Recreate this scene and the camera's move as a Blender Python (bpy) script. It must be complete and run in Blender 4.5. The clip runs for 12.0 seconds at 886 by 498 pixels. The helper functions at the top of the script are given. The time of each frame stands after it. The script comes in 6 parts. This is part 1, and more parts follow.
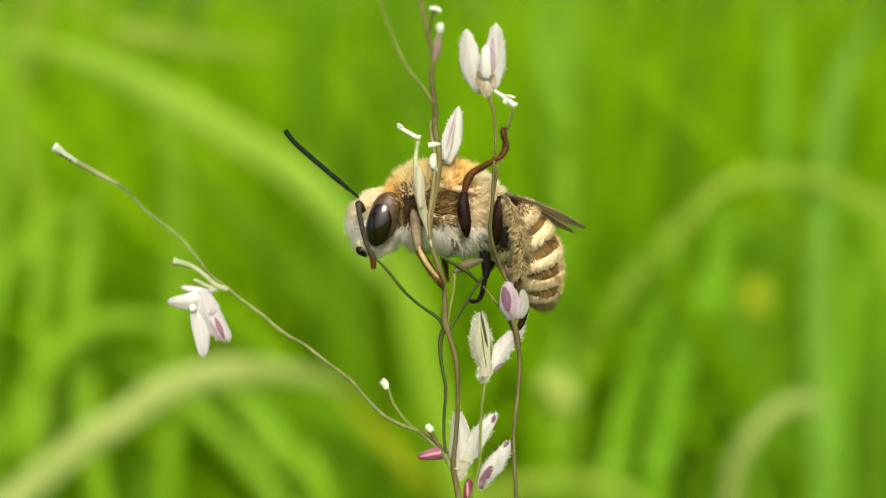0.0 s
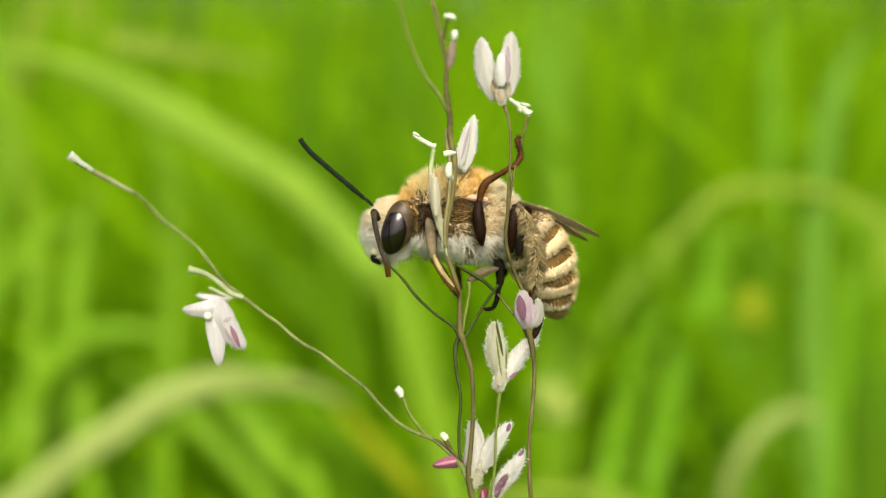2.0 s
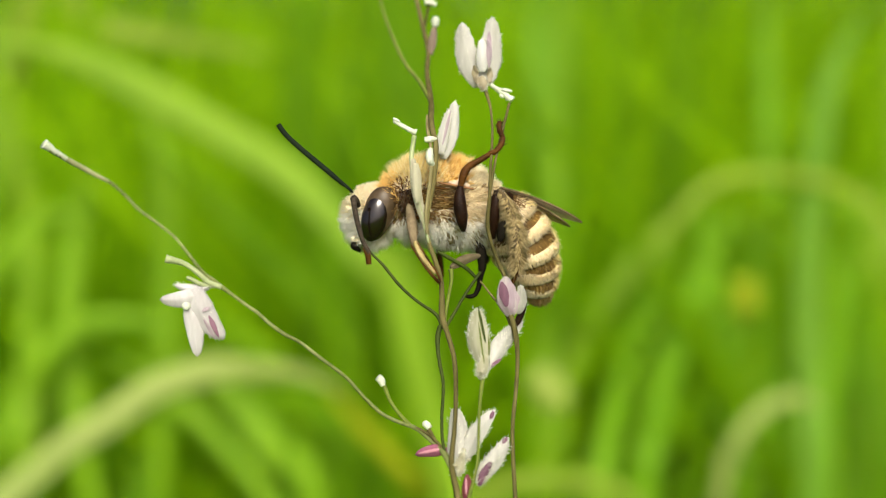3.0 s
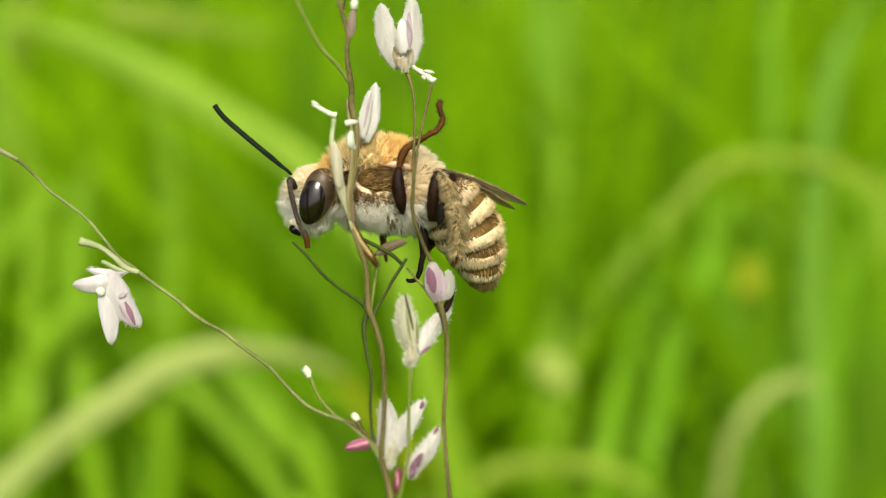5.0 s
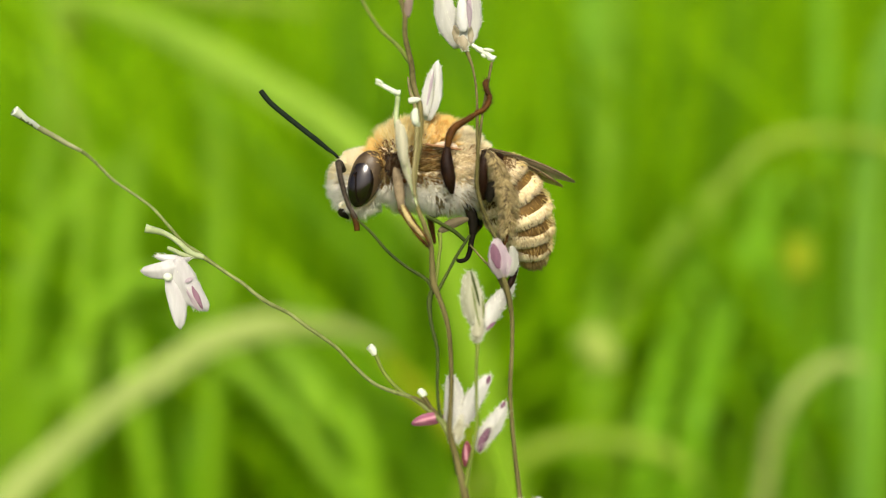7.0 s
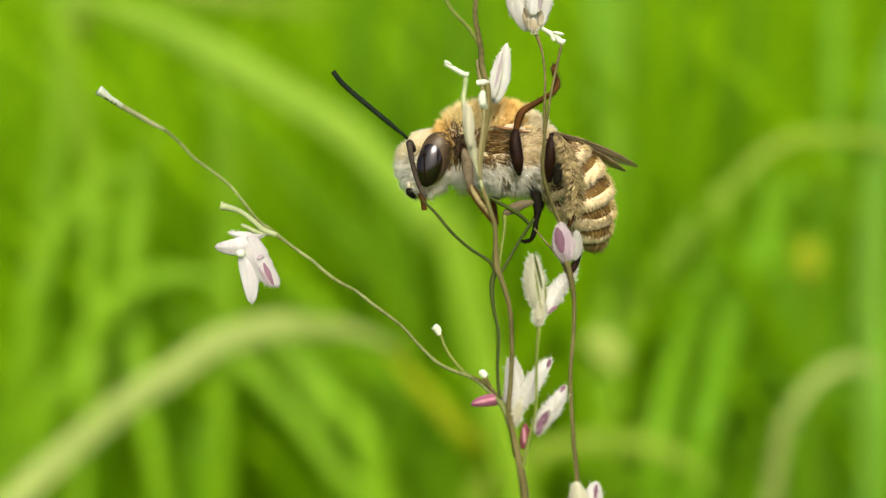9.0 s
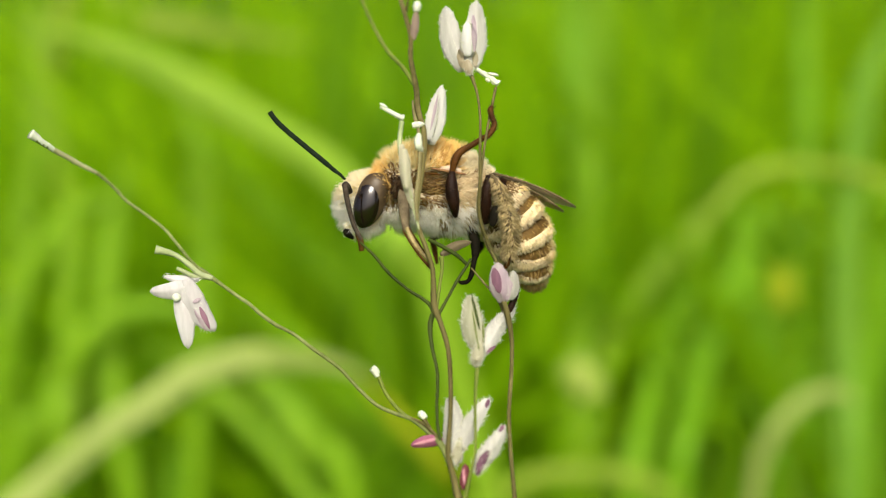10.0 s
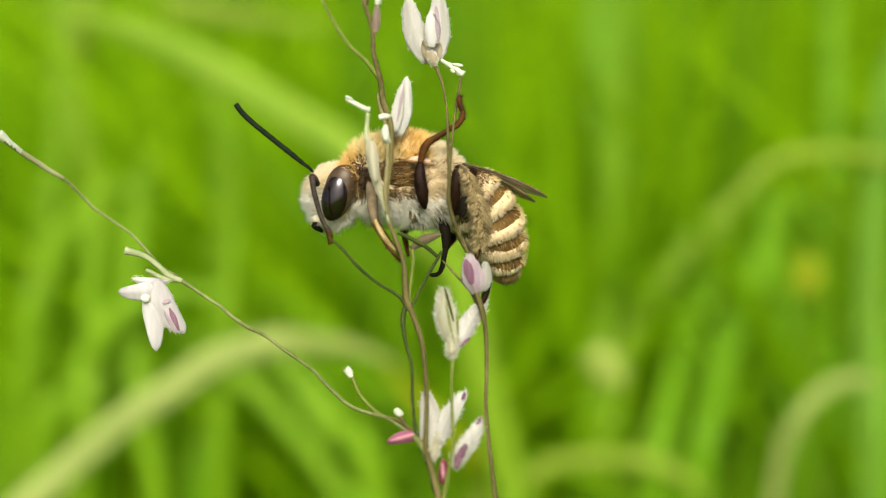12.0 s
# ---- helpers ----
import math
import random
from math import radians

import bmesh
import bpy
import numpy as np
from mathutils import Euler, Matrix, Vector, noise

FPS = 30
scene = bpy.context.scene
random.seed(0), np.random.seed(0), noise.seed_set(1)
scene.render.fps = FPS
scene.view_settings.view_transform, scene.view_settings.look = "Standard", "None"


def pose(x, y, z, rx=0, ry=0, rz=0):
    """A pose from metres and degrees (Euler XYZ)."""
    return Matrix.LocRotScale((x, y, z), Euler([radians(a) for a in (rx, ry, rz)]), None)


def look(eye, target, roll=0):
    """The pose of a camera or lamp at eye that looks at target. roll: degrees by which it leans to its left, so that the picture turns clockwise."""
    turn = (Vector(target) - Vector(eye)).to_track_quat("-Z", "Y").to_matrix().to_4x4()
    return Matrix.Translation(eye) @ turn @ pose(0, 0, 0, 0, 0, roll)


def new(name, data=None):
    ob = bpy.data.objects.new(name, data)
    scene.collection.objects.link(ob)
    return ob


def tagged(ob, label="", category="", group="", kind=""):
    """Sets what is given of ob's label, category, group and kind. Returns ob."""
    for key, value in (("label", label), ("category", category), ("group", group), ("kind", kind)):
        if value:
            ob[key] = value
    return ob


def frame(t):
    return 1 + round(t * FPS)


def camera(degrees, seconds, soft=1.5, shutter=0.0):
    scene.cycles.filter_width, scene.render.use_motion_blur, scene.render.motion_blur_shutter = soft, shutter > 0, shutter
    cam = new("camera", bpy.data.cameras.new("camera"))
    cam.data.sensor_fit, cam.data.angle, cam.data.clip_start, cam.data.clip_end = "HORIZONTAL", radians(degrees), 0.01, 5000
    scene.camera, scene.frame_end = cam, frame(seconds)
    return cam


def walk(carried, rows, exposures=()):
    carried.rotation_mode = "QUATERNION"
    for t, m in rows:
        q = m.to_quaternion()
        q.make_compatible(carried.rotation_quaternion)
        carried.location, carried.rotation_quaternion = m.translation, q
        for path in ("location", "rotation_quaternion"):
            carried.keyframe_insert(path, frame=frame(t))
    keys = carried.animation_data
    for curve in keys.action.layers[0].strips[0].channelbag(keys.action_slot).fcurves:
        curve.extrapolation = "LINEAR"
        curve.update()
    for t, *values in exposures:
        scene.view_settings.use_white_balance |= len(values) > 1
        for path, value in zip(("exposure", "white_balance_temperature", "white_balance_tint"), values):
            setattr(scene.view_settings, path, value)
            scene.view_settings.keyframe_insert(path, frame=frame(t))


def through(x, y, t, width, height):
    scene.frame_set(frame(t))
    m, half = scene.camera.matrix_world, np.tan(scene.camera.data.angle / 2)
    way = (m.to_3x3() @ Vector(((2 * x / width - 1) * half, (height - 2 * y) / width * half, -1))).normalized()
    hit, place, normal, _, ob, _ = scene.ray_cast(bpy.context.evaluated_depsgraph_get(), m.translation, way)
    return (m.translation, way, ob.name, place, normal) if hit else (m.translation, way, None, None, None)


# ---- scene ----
cam = camera(42, 12.0, soft=1.1)
# a close-focused lens: the small animal is sharp, the meadow melts
cam.data.dof.use_dof = True
cam.data.dof.focus_distance = 0.0628
cam.data.dof.aperture_fstop = 20.0
walk(cam, [
    (0.00, pose(0.00000, -0.06400, 0.46000, 79.860, -0.000, 0.000)),
    (0.10, pose(0.00000, -0.06400, 0.46000, 79.910, -0.000, 0.050)),
    (0.20, pose(0.00000, -0.06400, 0.46000, 79.961, -0.000, 0.101)),
    (0.30, pose(0.00000, -0.06400, 0.46000, 80.011, -0.000, 0.151)),
    (0.40, pose(0.00000, -0.06400, 0.46000, 80.062, -0.000, 0.202)),
    (0.50, pose(0.00000, -0.06400, 0.46000, 80.112, -0.000, 0.252)),
    (0.60, pose(0.00000, -0.06400, 0.46000, 80.050, -0.000, 0.247)),
    (0.70, pose(0.00000, -0.06400, 0.46000, 79.989, -0.000, 0.241)),
    (0.80, pose(0.00000, -0.06400, 0.46000, 79.927, -0.000, 0.236)),
    (0.90, pose(0.00000, -0.06400, 0.46000, 79.865, -0.000, 0.230)),
    (1.00, pose(0.00000, -0.06400, 0.46000, 79.804, -0.000, 0.224)),
    (1.10, pose(0.00000, -0.06400, 0.46000, 79.843, -0.000, 0.180)),
    (1.20, pose(0.00000, -0.06400, 0.46000, 79.882, -0.000, 0.135)),
    (1.30, pose(0.00000, -0.06400, 0.46000, 79.921, -0.000, 0.090)),
    (1.40, pose(0.00000, -0.06400, 0.46000, 79.961, -0.000, 0.045)),
    (1.50, pose(0.00000, -0.06400, 0.46000, 80.000, -0.000, 0.000)),
    (1.60, pose(0.00000, -0.06400, 0.46000, 80.073, -0.000, -0.045)),
    (1.70, pose(0.00000, -0.06400, 0.46000, 80.146, -0.000, -0.090)),
    (1.80, pose(0.00000, -0.06400, 0.46000, 80.219, -0.000, -0.135)),
    (1.90, pose(0.00000, -0.06400, 0.46000, 80.292, -0.000, -0.180)),
    (2.00, pose(0.00000, -0.06400, 0.46000, 80.365, -0.000, -0.224)),
    (2.10, pose(0.00000, -0.06400, 0.46000, 80.219, -0.000, -0.342)),
    (2.20, pose(0.00000, -0.06400, 0.46000, 80.073, -0.000, -0.460)),
    (2.30, pose(0.00000, -0.06400, 0.46000, 79.927, -0.000, -0.578)),
    (2.40, pose(0.00000, -0.06400, 0.46000, 79.781, -0.000, -0.696)),
    (2.50, pose(0.00000, -0.06400, 0.46000, 79.635, -0.000, -0.813)),
    (2.60, pose(0.00000, -0.06400, 0.46000, 79.663, -0.000, -0.746)),
    (2.70, pose(0.00000, -0.06400, 0.46000, 79.691, -0.000, -0.679)),
    (2.80, pose(0.00000, -0.06400, 0.46000, 79.719, -0.000, -0.612)),
    (2.90, pose(0.00000, -0.06400, 0.46000, 79.748, -0.000, -0.544)),
    (3.00, pose(0.00000, -0.06400, 0.46000, 79.776, -0.000, -0.477)),
    (3.10, pose(0.00000, -0.06400, 0.46000, 79.473, -0.000, -0.516)),
    (3.20, pose(0.00000, -0.06400, 0.46000, 79.170, -0.000, -0.555)),
    (3.30, pose(0.00000, -0.06400, 0.46000, 78.867, -0.000, -0.595)),
    (3.40, pose(0.00000, -0.06400, 0.46000, 78.564, -0.000, -0.634)),
    (3.50, pose(0.00000, -0.06400, 0.46000, 78.261, -0.000, -0.673)),
    (3.60, pose(0.00000, -0.06400, 0.46000, 78.556, -0.000, -0.631)),
    (3.70, pose(0.00000, -0.06400, 0.46000, 78.850, -0.000, -0.589)),
    (5.30, pose(0.00000, -0.06400, 0.46000, 78.990, -0.000, -0.056)),
    (5.40, pose(0.00000, -0.06400, 0.46000, 79.187, -0.000, 0.126)),
    (5.50, pose(0.00000, -0.06400, 0.46000, 79.383, -0.000, 0.309)),
    (5.60, pose(0.00000, -0.06400, 0.46000, 79.231, -0.000, 0.483)),
    (5.70, pose(0.00000, -0.06400, 0.46000, 79.080, -0.000, 0.656)),
    (5.80, pose(0.00000, -0.06400, 0.46000, 78.928, -0.000, 0.830)),
    (5.90, pose(0.00000, -0.06400, 0.46000, 78.777, -0.000, 1.004)),
    (6.00, pose(0.00000, -0.06400, 0.46000, 78.626, -0.000, 1.178)),
    (6.10, pose(0.00000, -0.06400, 0.46000, 78.558, -0.000, 1.273)),
    (6.20, pose(0.00000, -0.06400, 0.46000, 78.491, -0.000, 1.369)),
    (6.30, pose(0.00000, -0.06400, 0.46000, 78.424, -0.000, 1.464)),
    (6.40, pose(0.00000, -0.06400, 0.46000, 78.357, -0.000, 1.559)),
    (6.50, pose(0.00000, -0.06400, 0.46000, 78.289, -0.000, 1.655)),
    (6.60, pose(0.00000, -0.06400, 0.46000, 78.177, -0.000, 1.728)),
    (6.70, pose(0.00000, -0.06400, 0.46000, 78.065, -0.000, 1.800)),
    (6.80, pose(0.00000, -0.06400, 0.46000, 77.953, -0.000, 1.873)),
    (6.90, pose(0.00000, -0.06400, 0.46000, 77.841, -0.000, 1.946)),
    (7.00, pose(0.00000, -0.06400, 0.46000, 77.729, -0.000, 2.019)),
    (7.10, pose(0.00000, -0.06400, 0.46000, 77.589, -0.000, 2.005)),
    (7.20, pose(0.00000, -0.06400, 0.46000, 77.449, -0.000, 1.991)),
    (8.80, pose(0.00000, -0.06400, 0.46000, 77.701, -0.000, 2.859)),
    (8.90, pose(0.00000, -0.06400, 0.46000, 77.743, -0.000, 2.649)),
    (9.00, pose(0.00000, -0.06400, 0.46000, 77.785, -0.000, 2.439)),
    (9.10, pose(0.00000, -0.06400, 0.46000, 77.953, -0.000, 2.159)),
    (9.20, pose(0.00000, -0.06400, 0.46000, 78.121, -0.000, 1.879)),
    (9.30, pose(0.00000, -0.06400, 0.46000, 78.289, -0.000, 1.599)),
    (9.40, pose(0.00000, -0.06400, 0.46000, 78.457, -0.000, 1.318)),
    (9.50, pose(0.00000, -0.06400, 0.46000, 78.626, -0.000, 1.038)),
    (9.60, pose(0.00000, -0.06400, 0.46000, 78.760, -0.000, 1.083)),
    (9.70, pose(0.00000, -0.06400, 0.46000, 78.895, -0.000, 1.128)),
    (9.80, pose(0.00000, -0.06400, 0.46000, 79.029, -0.000, 1.172)),
    (9.90, pose(0.00000, -0.06400, 0.46000, 79.164, -0.000, 1.217)),
    (10.00, pose(0.00000, -0.06400, 0.46000, 79.299, -0.000, 1.262)),
    (10.10, pose(0.00000, -0.06400, 0.46000, 79.209, -0.000, 1.341)),
    (10.20, pose(0.00000, -0.06400, 0.46000, 79.119, -0.000, 1.419)),
    (10.30, pose(0.00000, -0.06400, 0.46000, 79.029, -0.000, 1.498)),
    (10.40, pose(0.00000, -0.06400, 0.46000, 78.940, -0.000, 1.576)),
    (10.50, pose(0.00000, -0.06400, 0.46000, 78.850, -0.000, 1.655)),
    (10.60, pose(0.00000, -0.06400, 0.46000, 78.839, -0.000, 1.688)),
    (10.70, pose(0.00000, -0.06400, 0.46000, 78.828, -0.000, 1.722)),
    (10.80, pose(0.00000, -0.06400, 0.46000, 78.816, -0.000, 1.756)),
    (10.90, pose(0.00000, -0.06400, 0.46000, 78.805, -0.000, 1.789)),
    (11.00, pose(0.00000, -0.06400, 0.46000, 78.794, -0.000, 1.823)),
    (11.10, pose(0.00000, -0.06400, 0.46000, 78.766, -0.000, 1.935)),
    (11.20, pose(0.00000, -0.06400, 0.46000, 78.738, -0.000, 2.047)),
    (11.30, pose(0.00000, -0.06400, 0.46000, 78.710, -0.000, 2.159)),
    (11.40, pose(0.00000, -0.06400, 0.46000, 78.682, -0.000, 2.271)),
    (11.50, pose(0.00000, -0.06400, 0.46000, 78.654, -0.000, 2.383)),
    (11.60, pose(0.00000, -0.06400, 0.46000, 78.637, -0.000, 2.389)),
    (11.70, pose(0.00000, -0.06400, 0.46000, 78.620, -0.000, 2.394)),
    (11.80, pose(0.00000, -0.06400, 0.46000, 78.603, -0.000, 2.400)),
    (11.90, pose(0.00000, -0.06400, 0.46000, 78.586, -0.000, 2.406)),
    (12.00, pose(0.00000, -0.06400, 0.46000, 78.570, -0.000, 2.411))])

# ---- light ----
scene.view_settings.exposure = 0.57
world = bpy.data.worlds.new("meadow_sky")
scene.world = world
world.use_nodes = True
wn, wl = world.node_tree.nodes, world.node_tree.links
sky = wn.new("ShaderNodeTexSky")
sky.sky_type = "NISHITA"
sky.sun_disc = False
sky.sun_elevation, sky.sun_rotation = radians(44), radians(173)
sky.air_density, sky.dust_density, sky.ozone_density = 0.5, 5.0, 0.3
wn["Background"].inputs["Strength"].default_value = 0.14
wl.new(sky.outputs[0], wn["Background"].inputs["Color"])
sun = new("sun", bpy.data.lights.new("sun", "SUN"))
sun.data.energy, sun.data.angle, sun.data.color = 2.7, radians(24), (1.0, 0.94, 0.81)
sun.matrix_world = look((0.3, -2.9, 3.2), (0, 0, 0.4))


# ---- materials ----
def material(name, dark, light, size=600.0, rough=0.6, bump=0.15, through=0.0, sheen=0.0, gloss=0.4, island=0.0, streak=None):
    """A surface between two colours: coarse mottling and fine grain (size: cells a metre), some light let through."""
    m = bpy.data.materials.new(name)
    m.use_nodes = True
    n, l = m.node_tree.nodes, m.node_tree.links
    b = n["Principled BSDF"]
    at = n.new("ShaderNodeTexCoord")
    mp = n.new("ShaderNodeMapping")
    if streak:
        mp.inputs["Scale"].default_value = streak
    l.new(at.outputs["Object"], mp.inputs["Vector"])
    coarse, fine = n.new("ShaderNodeTexNoise"), n.new("ShaderNodeTexNoise")
    coarse.inputs["Scale"].default_value, fine.inputs["Scale"].default_value = size, size * 6.3
    coarse.inputs["Detail"].default_value, fine.inputs["Detail"].default_value = 3, 2
    l.new(mp.outputs[0], coarse.inputs["Vector"]), l.new(mp.outputs[0], fine.inputs["Vector"])
    mix = n.new("ShaderNodeMath")
    mix.operation = "MULTIPLY_ADD"
    mix.inputs[1].default_value = 0.35
    l.new(fine.outputs[0], mix.inputs[0])
    l.new(coarse.outputs[0], mix.inputs[2])
    last = mix.outputs[0]
    if island:
        geo = n.new("ShaderNodeNewGeometry")
        add = n.new("ShaderNodeMath")
        add.operation = "MULTIPLY_ADD"
        add.inputs[1].default_value = island
        l.new(geo.outputs["Random Per Island"], add.inputs[0])
        l.new(last, add.inputs[2])
        last = add.outputs[0]
    ramp = n.new("ShaderNodeMapRange")
    ramp.inputs["From Min"].default_value, ramp.inputs["From Max"].default_value = 0.45, 0.95 + island
    l.new(last, ramp.inputs["Value"])
    col = n.new("ShaderNodeMix")
    col.data_type = "RGBA"
    col.inputs["A"].default_value, col.inputs["B"].default_value = (*dark, 1), (*light, 1)
    l.new(ramp.outputs[0], col.inputs["Factor"])
    l.new(col.outputs["Result"], b.inputs["Base Color"])
    b.inputs["Roughness"].default_value = rough
    b.inputs["Specular IOR Level"].default_value = gloss
    if sheen:
        b.inputs["Sheen Weight"].default_value = sheen
    if bump:
        bp = n.new("ShaderNodeBump")
        bp.inputs["Strength"].default_value, bp.inputs["Distance"].default_value = bump, 0.3 / size
        l.new(last, bp.inputs["Height"])
        l.new(bp.outputs[0], b.inputs["Normal"])
    if through:
        t = n.new("ShaderNodeBsdfTranslucent")
        l.new(col.outputs["Result"], t.inputs["Color"])
        s = n.new("ShaderNodeMixShader")
        s.inputs[0].default_value = through
        l.new(b.outputs[0], s.inputs[1]), l.new(t.outputs[0], s.inputs[2])
        l.new(s.outputs[0], n["Material Output"].inputs["Surface"])
    return m


def wing_material():
    m = material("wing_membrane", (0.32, 0.25, 0.13), (0.54, 0.44, 0.26), 900, 0.35, 0.1, 0.35, gloss=0.4)
    n, l = m.node_tree.nodes, m.node_tree.links
    clear, s = n.new("ShaderNodeBsdfTransparent"), n.new("ShaderNodeMixShader")
    s.inputs[0].default_value = 0.32
    l.new(n["Material Output"].inputs["Surface"].links[0].from_socket, s.inputs[1])
    l.new(clear.outputs[0], s.inputs[2])
    l.new(s.outputs[0], n["Material Output"].inputs["Surface"])
    return m


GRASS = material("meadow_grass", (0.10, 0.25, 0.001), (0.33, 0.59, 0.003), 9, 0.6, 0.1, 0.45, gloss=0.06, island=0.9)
# GRASS again with darker colours, to dim the fully lit far bed
DIMMED_GRASS = material("far_meadow_grass", (0.040, 0.135, 0.001), (0.185, 0.37, 0.003), 9, 0.6, 0.1, 0.45, gloss=0.05, island=0.9)
BLADE = material("grass_blade", (0.20, 0.42, 0.003), (0.28, 0.52, 0.006), 60, 0.6, 0.1, 0.45, streak=(1, 1, 0.1))
PALE_BLADE = material("pale_grass_blade", (0.31, 0.415, 0.078), (0.40, 0.50, 0.12), 60, 0.6, 0.1, 0.4, streak=(1, 1, 0.1))
LIGHT_BLADE = material("light_grass_blade", (0.27, 0.42, 0.020), (0.36, 0.50, 0.038), 60, 0.6, 0.1, 0.4, streak=(1, 1, 0.1))
LIME_BLADE = material("lime_grass_blade", (0.23, 0.43, 0.009), (0.32, 0.53, 0.022), 60, 0.6, 0.1, 0.45, streak=(1, 1, 0.1))
# dark green that carries the shade between meadow blades in its colour
SHADE_BLADE = material("shade_grass_blade", (0.11, 0.265, 0.002), (0.155, 0.33, 0.004), 60, 0.6, 0.1, 0.35, gloss=0.1, streak=(1, 1, 0.1))
BLUE_BLADE = material("bluish_grass_blade", (0.165, 0.37, 0.026), (0.225, 0.44, 0.044), 60, 0.5, 0.1, 0.45, gloss=0.12, streak=(1, 1, 0.1))
YELLOW_BLADE = material("yellowing_grass_blade", (0.29, 0.38, 0.005), (0.38, 0.44, 0.011), 60, 0.6, 0.1, 0.4, gloss=0.1, streak=(1, 1, 0.1))
GOLDEN_TIP = material("yellowing_leaf_tip", (0.27, 0.35, 0.008), (0.33, 0.39, 0.014), 60, 0.6, 0.1, 0.4, gloss=0.1, streak=(1, 1, 0.1))
CREAM_TIP = material("faded_leaf_tip", (0.30, 0.41, 0.06), (0.37, 0.47, 0.10), 60, 0.6, 0.1, 0.4, gloss=0.1, streak=(1, 1, 0.1))
FRESH_BLADE = material("fresh_green_blade", (0.185, 0.43, 0.003), (0.255, 0.535, 0.006), 60, 0.6, 0.1, 0.45, streak=(1, 1, 0.1))
SOIL = material("meadow_soil", (0.045, 0.085, 0.010), (0.095, 0.175, 0.020), 14, 0.9, 0.6)
STEM = material("panicle_stem", (0.055, 0.050, 0.013), (0.185, 0.16, 0.06), 900, 0.75, 0.3, 0.1, gloss=0.08, streak=(1, 1, 0.15))
GREEN_STEM = material("green_pedicel", (0.085, 0.12, 0.015), (0.18, 0.22, 0.04), 900, 0.7, 0.2, 0.1, gloss=0.15, streak=(1, 1, 0.2))
DARK_STEM = material("dark_pedicel", (0.02, 0.034, 0.005), (0.055, 0.075, 0.012), 900, 0.7, 0.2, gloss=0.12, streak=(1, 1, 0.2))
PALE_STEM = material("pale_pedicel", (0.26, 0.32, 0.14), (0.45, 0.50, 0.27), 900, 0.7, 0.2, 0.2, gloss=0.15)
CHAFF = material("white_glume", (0.39, 0.39, 0.325), (0.72, 0.72, 0.655), 500, 0.7, 0.4, 0.4, gloss=0.1, streak=(1, 1, 0.2))
WHITE_CHAFF = material("bright_white_glume", (0.58, 0.58, 0.54), (0.80, 0.80, 0.76), 500, 0.7, 0.4, 0.3, gloss=0.1, streak=(1, 1, 0.2))
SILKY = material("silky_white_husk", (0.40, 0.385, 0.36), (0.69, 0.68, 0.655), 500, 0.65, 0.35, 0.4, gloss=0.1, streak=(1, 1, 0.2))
FADED = material("faded_branch", (0.24, 0.25, 0.11), (0.42, 0.42, 0.23), 700, 0.75, 0.3, 0.15, gloss=0.1, streak=(1, 1, 0.3))
STRAND = material("grey_brown_strand", (0.12, 0.105, 0.04), (0.29, 0.255, 0.12), 900, 0.75, 0.3, 0.12, gloss=0.08, streak=(1, 1, 0.2))
ASH = material("ashy_lilac_glume", (0.33, 0.285, 0.275), (0.60, 0.54, 0.53), 600, 0.7, 0.35, 0.35, gloss=0.1, streak=(1, 1, 0.2))
HAIRY_CHAFF = material("veined_glume", (0.29, 0.30, 0.18), (0.60, 0.595, 0.44), 800, 0.7, 0.5, 0.4, gloss=0.1, streak=(1, 1, 0.08))
GREEN_CHAFF = material("greenish_glume", (0.37, 0.36, 0.22), (0.65, 0.63, 0.46), 500, 0.7, 0.3, 0.45, gloss=0.1, streak=(1, 1, 0.12))
PURPLE = material("purple_glume", (0.085, 0.036, 0.060), (0.24, 0.13, 0.17), 700, 0.6, 0.25, 0.15, gloss=0.12, streak=(1, 1, 0.25))
LILAC = material("lilac_glume", (0.27, 0.20, 0.23), (0.50, 0.42, 0.44), 700, 0.6, 0.25, 0.3, gloss=0.12, streak=(1, 1, 0.25))
TAN_CHAFF = material("tan_glume_base", (0.27, 0.225, 0.13), (0.50, 0.45, 0.32), 700, 0.7, 0.3, 0.3, gloss=0.1, streak=(1, 1, 0.25))
MAUVE = material("mauve_brown_sheath", (0.13, 0.095, 0.065), (0.30, 0.235, 0.18), 700, 0.7, 0.3, 0.25, gloss=0.1, streak=(1, 1, 0.25))
RED = material("dark_red_glume", (0.07, 0.014, 0.016), (0.22, 0.065, 0.075), 700, 0.6, 0.25, 0.12, gloss=0.15, streak=(1, 1, 0.25))
GREY_CHAFF = material("grey_brown_glume", (0.085, 0.068, 0.036), (0.17, 0.14, 0.08), 700, 0.6, 0.25, 0.2, streak=(1, 1, 0.25), gloss=0.1)
PINK = material("pink_glume", (0.15, 0.032, 0.065), (0.34, 0.125, 0.185), 700, 0.6, 0.25, 0.15, gloss=0.15, streak=(1, 1, 0.25))
PALE_PINK = material("pale_pink_keel", (0.46, 0.20, 0.24), (0.66, 0.40, 0.43), 700, 0.6, 0.25, 0.2, gloss=0.15)
KNOB = material("cut_pedicel_tip", (0.55, 0.60, 0.43), (0.80, 0.83, 0.70), 900, 0.6, 0.3, 0.3)
BRISTLE = material("white_bristle", (0.60, 0.62, 0.46), (0.85, 0.85, 0.74), 900, 0.6, 0, 0.4, island=0.5)
SHELL = material("dark_brown_shell", (0.005, 0.0018, 0.0007), (0.018, 0.007, 0.0022), 1500, 0.55, 0.3, gloss=0.1)
LEGS = material("brown_leg_shell", (0.028, 0.010, 0.0012), (0.105, 0.042, 0.006), 1500, 0.6, 0.3, gloss=0.08)
